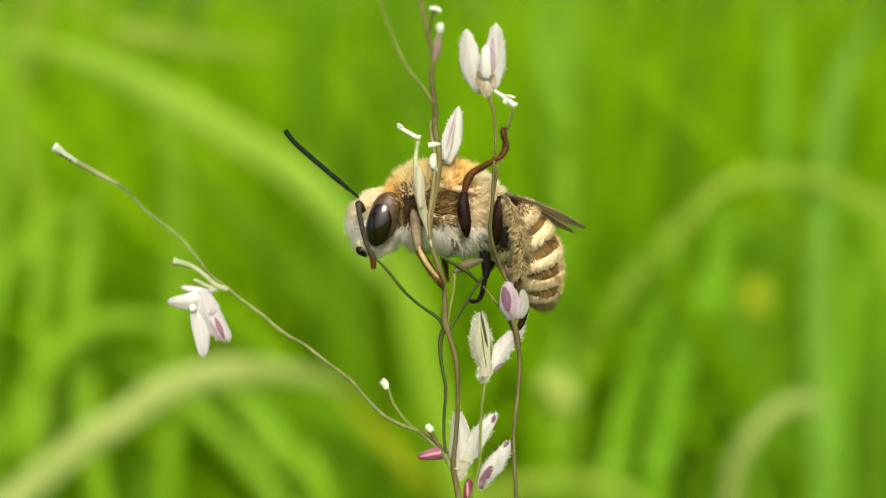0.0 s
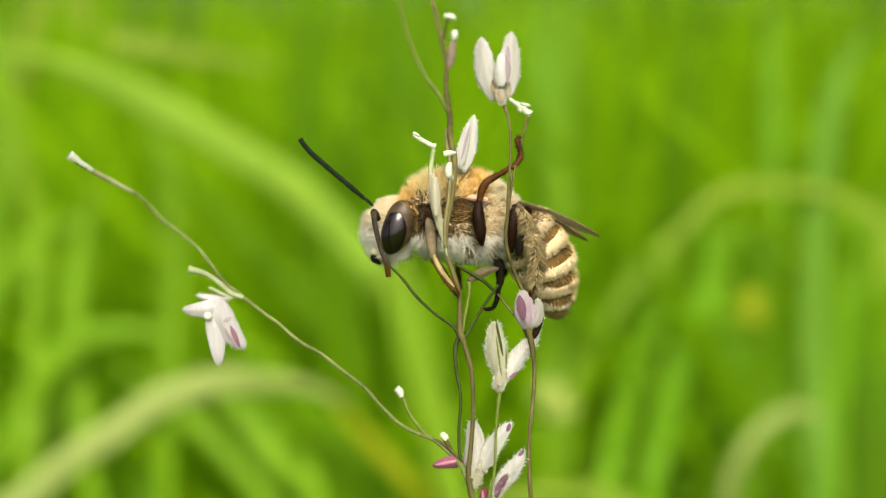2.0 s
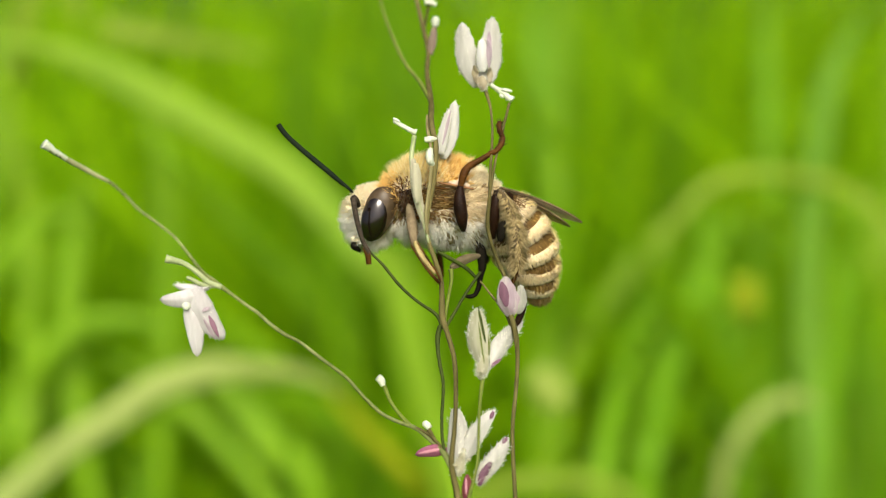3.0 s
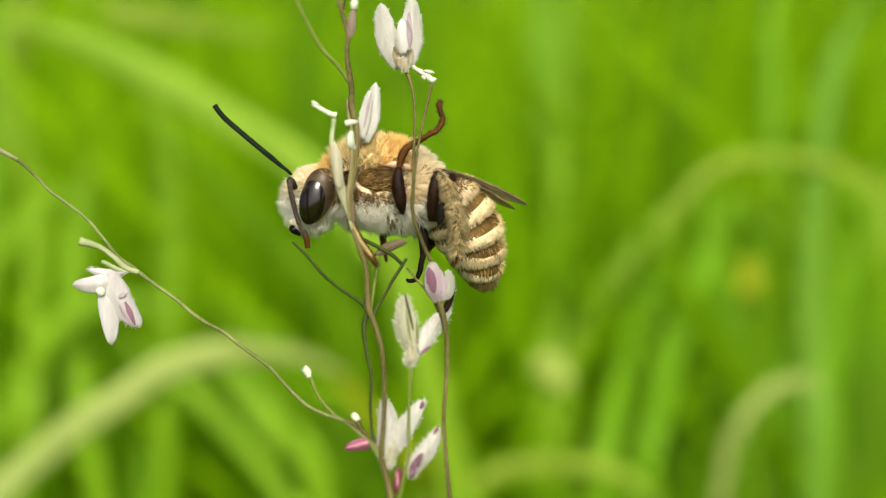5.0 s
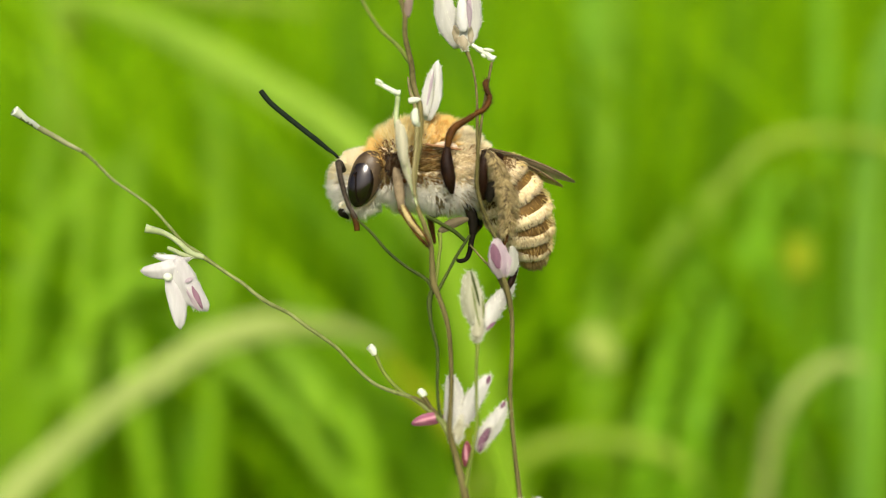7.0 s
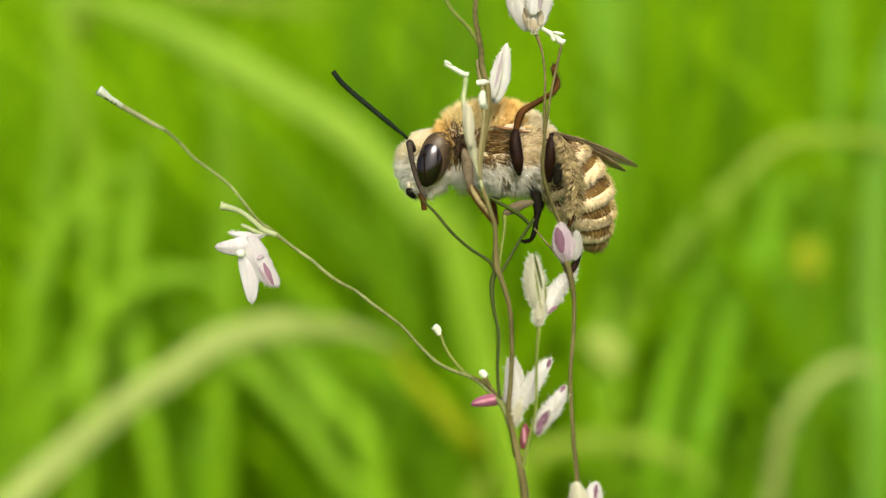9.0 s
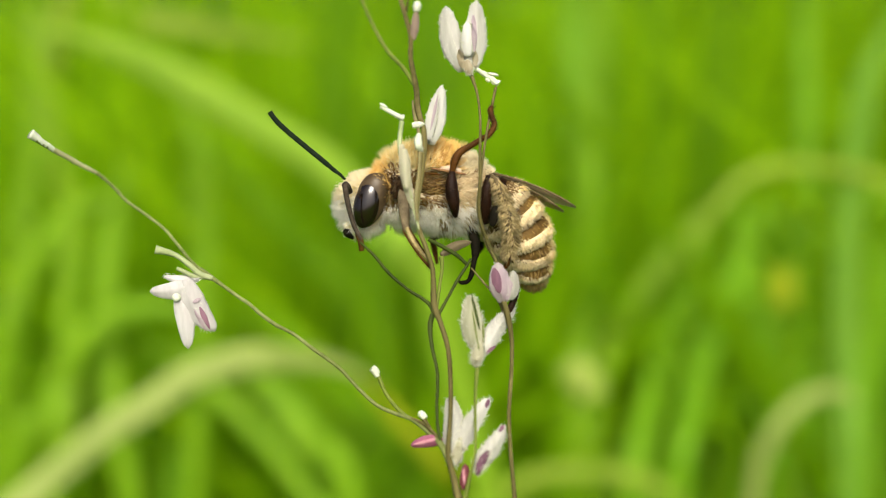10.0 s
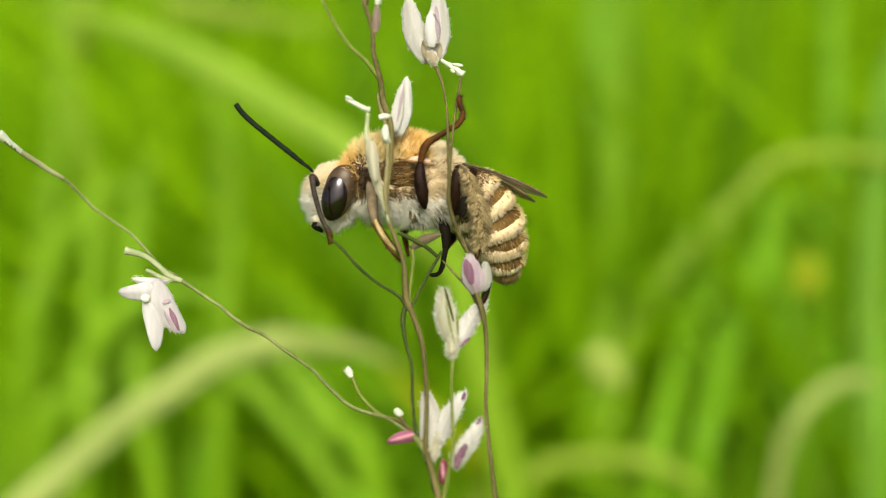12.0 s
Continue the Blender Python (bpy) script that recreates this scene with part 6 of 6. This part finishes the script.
def motions():
    walk(panicle, [
    (0.00, pose(0.00735, 0.00224, -0.01428, -10.324, -0.031, 0.827)),
    (0.10, pose(0.00847, 0.00248, -0.01478, -10.311, -0.033, 0.908)),
    (0.20, pose(0.00897, 0.00275, -0.01516, -10.296, -0.035, 0.987)),
    (0.30, pose(0.00908, 0.00306, -0.01527, -10.282, -0.038, 1.066)),
    (0.40, pose(0.00800, 0.00350, -0.01470, -10.269, -0.039, 1.147)),
    (0.50, pose(0.00841, 0.00384, -0.01469, -10.255, -0.041, 1.226)),
    (0.60, pose(0.00790, 0.00324, -0.01484, -10.300, 0.021, 0.944)),
    (0.70, pose(0.00675, 0.00270, -0.01467, -10.343, 0.082, 0.662)),
    (0.80, pose(0.00576, 0.00219, -0.01438, -10.388, 0.143, 0.380)),
    (0.90, pose(0.00631, 0.00163, -0.01439, -10.433, 0.204, 0.098)),
    (1.00, pose(0.00708, 0.00108, -0.01441, -10.476, 0.266, -0.185)),
    (1.10, pose(0.00768, 0.00180, -0.01438, -10.382, 0.213, -0.148)),
    (1.20, pose(0.00781, 0.00252, -0.01433, -10.286, 0.159, -0.110)),
    (1.30, pose(0.00771, 0.00325, -0.01431, -10.190, 0.106, -0.073)),
    (1.40, pose(0.00862, 0.00398, -0.01422, -10.095, 0.053, -0.037)),
    (1.50, pose(0.00900, 0.00471, -0.01413, -10.000, -0.000, -0.000)),
    (1.60, pose(0.00863, 0.00546, -0.01390, -9.917, 0.020, 0.110)),
    (1.70, pose(0.00753, 0.00616, -0.01393, -9.835, 0.038, 0.220)),
    (1.80, pose(0.00748, 0.00685, -0.01400, -9.751, 0.057, 0.331)),
    (1.90, pose(0.00801, 0.00754, -0.01410, -9.668, 0.074, 0.441)),
    (2.00, pose(0.00739, 0.00824, -0.01412, -9.585, 0.092, 0.552)),
    (2.10, pose(0.00658, 0.00686, -0.01409, -9.725, 0.062, 0.795)),
    (2.20, pose(0.00613, 0.00557, -0.01361, -9.866, 0.032, 1.040)),
    (2.30, pose(0.00733, 0.00415, -0.01375, -10.005, 0.004, 1.283)),
    (2.40, pose(0.00739, 0.00282, -0.01349, -10.146, -0.023, 1.526)),
    (2.50, pose(0.00692, 0.00147, -0.01340, -10.286, -0.050, 1.769)),
    (2.60, pose(0.00634, 0.00151, -0.01389, -10.290, -0.084, 1.574)),
    (2.70, pose(0.00845, 0.00161, -0.01395, -10.293, -0.117, 1.381)),
    (2.80, pose(0.00929, 0.00169, -0.01415, -10.296, -0.151, 1.186)),
    (2.90, pose(0.00942, 0.00181, -0.01421, -10.300, -0.185, 0.992)),
    (3.00, pose(0.00922, 0.00198, -0.01400, -10.303, -0.219, 0.798)),
    (3.10, pose(0.00973, -0.00006, -0.01374, -10.506, -0.237, 1.015)),
    (3.20, pose(0.01036, -0.00208, -0.01346, -10.710, -0.254, 1.232)),
    (3.30, pose(0.01023, -0.00405, -0.01300, -10.914, -0.271, 1.448)),
    (3.40, pose(0.00944, -0.00604, -0.01267, -11.118, -0.285, 1.665)),
    (3.50, pose(0.00917, -0.00812, -0.01280, -11.322, -0.299, 1.881)),
    (3.60, pose(0.00801, -0.00392, -0.01331, -10.848, -0.208, 1.897)),
    (3.70, pose(0.00761, 0.00038, -0.01328, -10.376, -0.120, 1.913)),
    (5.30, pose(0.01379, -0.01115, -0.01384, -11.834, -1.158, 5.656)),
    (5.40, pose(0.01325, -0.00788, -0.01484, -11.487, -1.107, 6.187)),
    (5.50, pose(0.01192, -0.00439, -0.01465, -11.137, -1.060, 6.716)),
    (5.60, pose(0.00902, -0.00650, -0.01584, -11.356, -0.888, 6.955)),
    (5.70, pose(0.00842, -0.00824, -0.01519, -11.574, -0.714, 7.193)),
    (5.80, pose(0.00975, -0.01002, -0.01480, -11.790, -0.538, 7.429)),
    (5.90, pose(0.01619, -0.01202, -0.01486, -12.139, -1.431, 7.893)),
    (6.00, pose(0.02216, -0.01386, -0.01412, -12.499, -2.318, 8.366)),
    (6.10, pose(0.02140, -0.01390, -0.01457, -12.449, -2.168, 7.927)),
    (6.20, pose(0.02195, -0.01373, -0.01428, -12.398, -2.020, 7.488)),
    (6.30, pose(0.02065, -0.01345, -0.01333, -12.349, -1.871, 7.049)),
    (6.40, pose(0.01905, -0.01340, -0.01354, -12.300, -1.722, 6.611)),
    (6.50, pose(0.01801, -0.01330, -0.01370, -12.249, -1.574, 6.172)),
    (6.60, pose(0.01854, -0.01371, -0.01305, -12.321, -1.567, 6.264)),
    (6.70, pose(0.01862, -0.01415, -0.01250, -12.392, -1.560, 6.355)),
    (6.80, pose(0.01857, -0.01479, -0.01287, -12.463, -1.552, 6.447)),
    (6.90, pose(0.01850, -0.01546, -0.01337, -12.534, -1.545, 6.539)),
    (7.00, pose(0.01820, -0.01605, -0.01344, -12.606, -1.538, 6.631)),
    (7.10, pose(0.01860, -0.01612, -0.01327, -12.627, -1.552, 6.955)),
    (7.20, pose(0.01842, -0.01631, -0.01348, -12.649, -1.566, 7.279)),
    (8.80, pose(0.01648, -0.00455, -0.01315, -11.124, -1.050, 2.495)),
    (8.90, pose(0.01653, -0.00739, -0.01273, -11.455, -0.943, 2.913)),
    (9.00, pose(0.01442, -0.01045, -0.01286, -11.784, -0.836, 3.327)),
    (9.10, pose(0.01468, -0.00994, -0.01344, -11.714, -0.868, 3.574)),
    (9.20, pose(0.01553, -0.00921, -0.01311, -11.642, -0.901, 3.820)),
    (9.30, pose(0.01521, -0.00864, -0.01333, -11.571, -0.936, 4.066)),
    (9.40, pose(0.01374, -0.00801, -0.01323, -11.500, -0.972, 4.312)),
    (9.50, pose(0.01418, -0.00731, -0.01313, -11.429, -1.009, 4.559)),
    (9.60, pose(0.01583, -0.00604, -0.01283, -11.294, -1.013, 4.654)),
    (9.70, pose(0.01678, -0.00480, -0.01263, -11.161, -1.017, 4.750)),
    (9.80, pose(0.01481, -0.00367, -0.01271, -11.027, -1.023, 4.847)),
    (9.90, pose(0.01358, -0.00261, -0.01318, -10.895, -1.030, 4.943)),
    (10.00, pose(0.01342, -0.00149, -0.01349, -10.761, -1.038, 5.040)),
    (10.10, pose(0.01422, -0.00232, -0.01311, -10.864, -1.086, 5.287)),
    (10.20, pose(0.01515, -0.00318, -0.01291, -10.968, -1.133, 5.534)),
    (10.30, pose(0.01474, -0.00412, -0.01298, -11.073, -1.179, 5.781)),
    (10.40, pose(0.01477, -0.00505, -0.01299, -11.179, -1.224, 6.027)),
    (10.50, pose(0.01510, -0.00594, -0.01281, -11.285, -1.268, 6.275)),
    (10.60, pose(0.01536, -0.00602, -0.01307, -11.292, -1.275, 6.093)),
    (10.70, pose(0.01608, -0.00600, -0.01287, -11.298, -1.280, 5.913)),
    (10.80, pose(0.01560, -0.00609, -0.01306, -11.304, -1.287, 5.731)),
    (10.90, pose(0.01586, -0.00619, -0.01344, -11.311, -1.293, 5.551)),
    (11.00, pose(0.01568, -0.00621, -0.01332, -11.317, -1.300, 5.369)),
    (11.10, pose(0.01597, -0.00652, -0.01310, -11.380, -1.371, 5.928)),
    (11.20, pose(0.01614, -0.00686, -0.01311, -11.444, -1.441, 6.489)),
    (11.30, pose(0.01707, -0.00722, -0.01334, -11.507, -1.512, 7.049)),
    (11.40, pose(0.01717, -0.00754, -0.01329, -11.571, -1.582, 7.610)),
    (11.50, pose(0.01768, -0.00772, -0.01275, -11.635, -1.652, 8.170)),
    (11.60, pose(0.01614, -0.00863, -0.01267, -11.705, -1.272, 8.233)),
    (11.70, pose(0.01476, -0.00964, -0.01307, -11.773, -0.891, 8.294)),
    (11.80, pose(0.01680, -0.01067, -0.01337, -11.954, -1.307, 8.520)),
    (11.90, pose(0.01762, -0.01169, -0.01337, -12.138, -1.723, 8.748)),
    (12.00, pose(0.02123, -0.01255, -0.01320, -12.324, -2.137, 8.978))])
    walk(bee, [
    (0.00, pose(0.00030, 0.00071, 0.44850, -10.179, 0.013, -0.538)),
    (0.10, pose(0.00139, 0.00091, 0.44799, -10.133, 0.019, -0.455)),
    (0.20, pose(0.00188, 0.00113, 0.44759, -10.086, 0.024, -0.373)),
    (0.30, pose(0.00197, 0.00140, 0.44747, -10.040, 0.030, -0.290)),
    (0.40, pose(0.00088, 0.00178, 0.44804, -9.993, 0.035, -0.206)),
    (0.50, pose(0.00128, 0.00207, 0.44803, -9.947, 0.041, -0.124)),
    (0.60, pose(0.00125, 0.00190, 0.44788, -9.988, 0.131, 0.013)),
    (0.70, pose(0.00058, 0.00179, 0.44807, -10.028, 0.222, 0.148)),
    (0.80, pose(0.00008, 0.00168, 0.44835, -10.068, 0.313, 0.285)),
    (0.90, pose(0.00112, 0.00154, 0.44834, -10.109, 0.403, 0.420)),
    (1.00, pose(0.00239, 0.00140, 0.44832, -10.149, 0.494, 0.556)),
    (1.10, pose(0.00255, 0.00129, 0.44835, -10.119, 0.395, 0.445)),
    (1.20, pose(0.00223, 0.00120, 0.44840, -10.089, 0.296, 0.334)),
    (1.30, pose(0.00170, 0.00109, 0.44842, -10.060, 0.198, 0.223)),
    (1.40, pose(0.00219, 0.00100, 0.44850, -10.030, 0.099, 0.111)),
    (1.50, pose(0.00213, 0.00090, 0.44859, -10.000, 0.000, -0.000)),
    (1.60, pose(0.00193, 0.00097, 0.44883, -9.921, 0.015, -0.056)),
    (1.70, pose(0.00100, 0.00097, 0.44879, -9.843, 0.029, -0.111)),
    (1.80, pose(0.00112, 0.00098, 0.44872, -9.764, 0.044, -0.165)),
    (1.90, pose(0.00181, 0.00098, 0.44861, -9.685, 0.060, -0.221)),
    (2.00, pose(0.00135, 0.00100, 0.44858, -9.607, 0.074, -0.276)),
    (2.10, pose(0.00033, 0.00083, 0.44861, -9.758, 0.086, -0.395)),
    (2.20, pose(-0.00035, 0.00073, 0.44909, -9.910, 0.097, -0.515)),
    (2.30, pose(0.00063, 0.00053, 0.44895, -10.061, 0.110, -0.634)),
    (2.40, pose(0.00046, 0.00040, 0.44921, -10.213, 0.122, -0.753)),
    (2.50, pose(-0.00022, 0.00025, 0.44929, -10.365, 0.133, -0.872)),
    (2.60, pose(-0.00111, 0.00018, 0.44882, -10.312, 0.101, -0.587)),
    (2.70, pose(0.00069, 0.00016, 0.44879, -10.260, 0.069, -0.303)),
    (2.80, pose(0.00124, 0.00013, 0.44859, -10.207, 0.038, -0.018)),
    (2.90, pose(0.00106, 0.00014, 0.44856, -10.154, 0.006, 0.266)),
    (3.00, pose(0.00056, 0.00020, 0.44879, -10.100, -0.026, 0.550)),
    (3.10, pose(0.00093, -0.00008, 0.44904, -10.402, -0.025, 0.309)),
    (3.20, pose(0.00141, -0.00035, 0.44929, -10.704, -0.023, 0.068)),
    (3.30, pose(0.00111, -0.00057, 0.44973, -11.006, -0.020, -0.173)),
    (3.40, pose(0.00016, -0.00080, 0.45004, -11.308, -0.019, -0.414)),
    (3.50, pose(-0.00027, -0.00113, 0.44987, -11.610, -0.017, -0.655)),
    (3.60, pose(-0.00057, -0.00084, 0.44941, -11.319, -0.066, -0.542)),
    (3.70, pose(-0.00013, -0.00047, 0.44944, -11.027, -0.115, -0.430)),
    (5.30, pose(-0.00314, -0.00190, 0.44868, -11.010, -0.426, -0.153)),
    (5.40, pose(-0.00303, -0.00207, 0.44784, -10.817, -0.794, 0.019)),
    (5.50, pose(-0.00367, -0.00201, 0.44816, -10.624, -1.162, 0.191)),
    (5.60, pose(-0.00544, -0.00214, 0.44697, -10.773, -1.039, 0.334)),
    (5.70, pose(-0.00491, -0.00190, 0.44759, -10.922, -0.917, 0.479)),
    (5.80, pose(-0.00246, -0.00168, 0.44796, -11.070, -0.794, 0.622)),
    (5.90, pose(-0.00363, -0.00186, 0.44756, -11.224, -1.752, 0.978)),
    (6.00, pose(-0.00527, -0.00191, 0.44785, -11.381, -2.709, 1.341)),
    (6.10, pose(-0.00469, -0.00198, 0.44748, -11.447, -2.519, 1.405)),
    (6.20, pose(-0.00282, -0.00188, 0.44784, -11.514, -2.329, 1.468)),
    (6.30, pose(-0.00279, -0.00169, 0.44886, -11.580, -2.138, 1.532)),
    (6.40, pose(-0.00307, -0.00174, 0.44871, -11.646, -1.949, 1.595)),
    (6.50, pose(-0.00279, -0.00176, 0.44863, -11.713, -1.758, 1.657)),
    (6.60, pose(-0.00228, -0.00154, 0.44924, -11.834, -1.789, 1.671)),
    (6.70, pose(-0.00221, -0.00136, 0.44977, -11.955, -1.820, 1.683)),
    (6.80, pose(-0.00230, -0.00137, 0.44936, -12.076, -1.850, 1.696)),
    (6.90, pose(-0.00240, -0.00141, 0.44884, -12.197, -1.882, 1.709)),
    (7.00, pose(-0.00273, -0.00138, 0.44873, -12.318, -1.912, 1.722)),
    (7.10, pose(-0.00253, -0.00124, 0.44888, -12.445, -1.865, 1.803)),
    (7.20, pose(-0.00291, -0.00121, 0.44863, -12.573, -1.818, 1.884)),
    (8.80, pose(0.00099, 0.00058, 0.44933, -12.336, -0.781, 2.578)),
    (8.90, pose(0.00180, 0.00064, 0.44972, -12.306, -0.787, 2.341)),
    (9.00, pose(0.00038, 0.00048, 0.44954, -12.277, -0.793, 2.104)),
    (9.10, pose(0.00038, 0.00028, 0.44898, -12.100, -0.786, 1.841)),
    (9.20, pose(0.00097, 0.00030, 0.44933, -11.923, -0.777, 1.578)),
    (9.30, pose(0.00037, 0.00017, 0.44913, -11.746, -0.769, 1.315)),
    (9.40, pose(-0.00138, 0.00009, 0.44923, -11.569, -0.761, 1.052)),
    (9.50, pose(-0.00123, 0.00006, 0.44935, -11.392, -0.752, 0.789)),
    (9.60, pose(0.00048, 0.00015, 0.44968, -11.256, -0.739, 0.915)),
    (9.70, pose(0.00148, 0.00021, 0.44988, -11.119, -0.725, 1.041)),
    (9.80, pose(-0.00043, 0.00017, 0.44982, -10.983, -0.711, 1.168)),
    (9.90, pose(-0.00163, 0.00005, 0.44935, -10.847, -0.697, 1.294)),
    (10.00, pose(-0.00176, -0.00001, 0.44905, -10.710, -0.684, 1.419)),
    (10.10, pose(-0.00141, 0.00005, 0.44940, -10.805, -0.735, 1.478)),
    (10.20, pose(-0.00094, 0.00008, 0.44956, -10.901, -0.785, 1.537)),
    (10.30, pose(-0.00180, 0.00003, 0.44946, -10.996, -0.836, 1.596)),
    (10.40, pose(-0.00224, -0.00000, 0.44941, -11.092, -0.886, 1.655)),
    (10.50, pose(-0.00235, 0.00001, 0.44955, -11.187, -0.937, 1.714)),
    (10.60, pose(-0.00215, -0.00015, 0.44931, -11.195, -0.944, 1.774)),
    (10.70, pose(-0.00148, -0.00022, 0.44954, -11.203, -0.951, 1.834)),
    (10.80, pose(-0.00203, -0.00040, 0.44936, -11.211, -0.957, 1.893)),
    (10.90, pose(-0.00182, -0.00059, 0.44901, -11.220, -0.965, 1.953)),
    (11.00, pose(-0.00206, -0.00070, 0.44915, -11.228, -0.972, 2.012)),
    (11.10, pose(-0.00242, -0.00058, 0.44932, -11.252, -1.013, 2.181)),
    (11.20, pose(-0.00291, -0.00050, 0.44924, -11.277, -1.053, 2.351)),
    (11.30, pose(-0.00265, -0.00044, 0.44897, -11.300, -1.094, 2.519)),
    (11.40, pose(-0.00321, -0.00036, 0.44896, -11.323, -1.134, 2.689)),
    (11.50, pose(-0.00338, -0.00017, 0.44945, -11.347, -1.175, 2.857)),
    (11.60, pose(-0.00197, -0.00024, 0.44968, -11.364, -0.732, 2.698)),
    (11.70, pose(-0.00040, -0.00040, 0.44939, -11.382, -0.289, 2.536)),
    (11.80, pose(-0.00193, -0.00067, 0.44899, -11.403, -0.650, 2.537)),
    (11.90, pose(-0.00469, -0.00095, 0.44883, -11.423, -1.012, 2.539)),
    (12.00, pose(-0.00464, -0.00107, 0.44883, -11.444, -1.374, 2.540))])
    walk(arm, [(t, Matrix.Translation(ARM_FOOT - ROOT) @ pose(0, 0, 0, roll, -dip, turn)) for t, turn, dip, roll in SWING])
    walk(twig, [(t, Matrix.Translation(TIP_FOOT - ROOT) @ pose(0, 0, 0, 0, -tilt, 0)) for t, tilt in TILT])


motions()
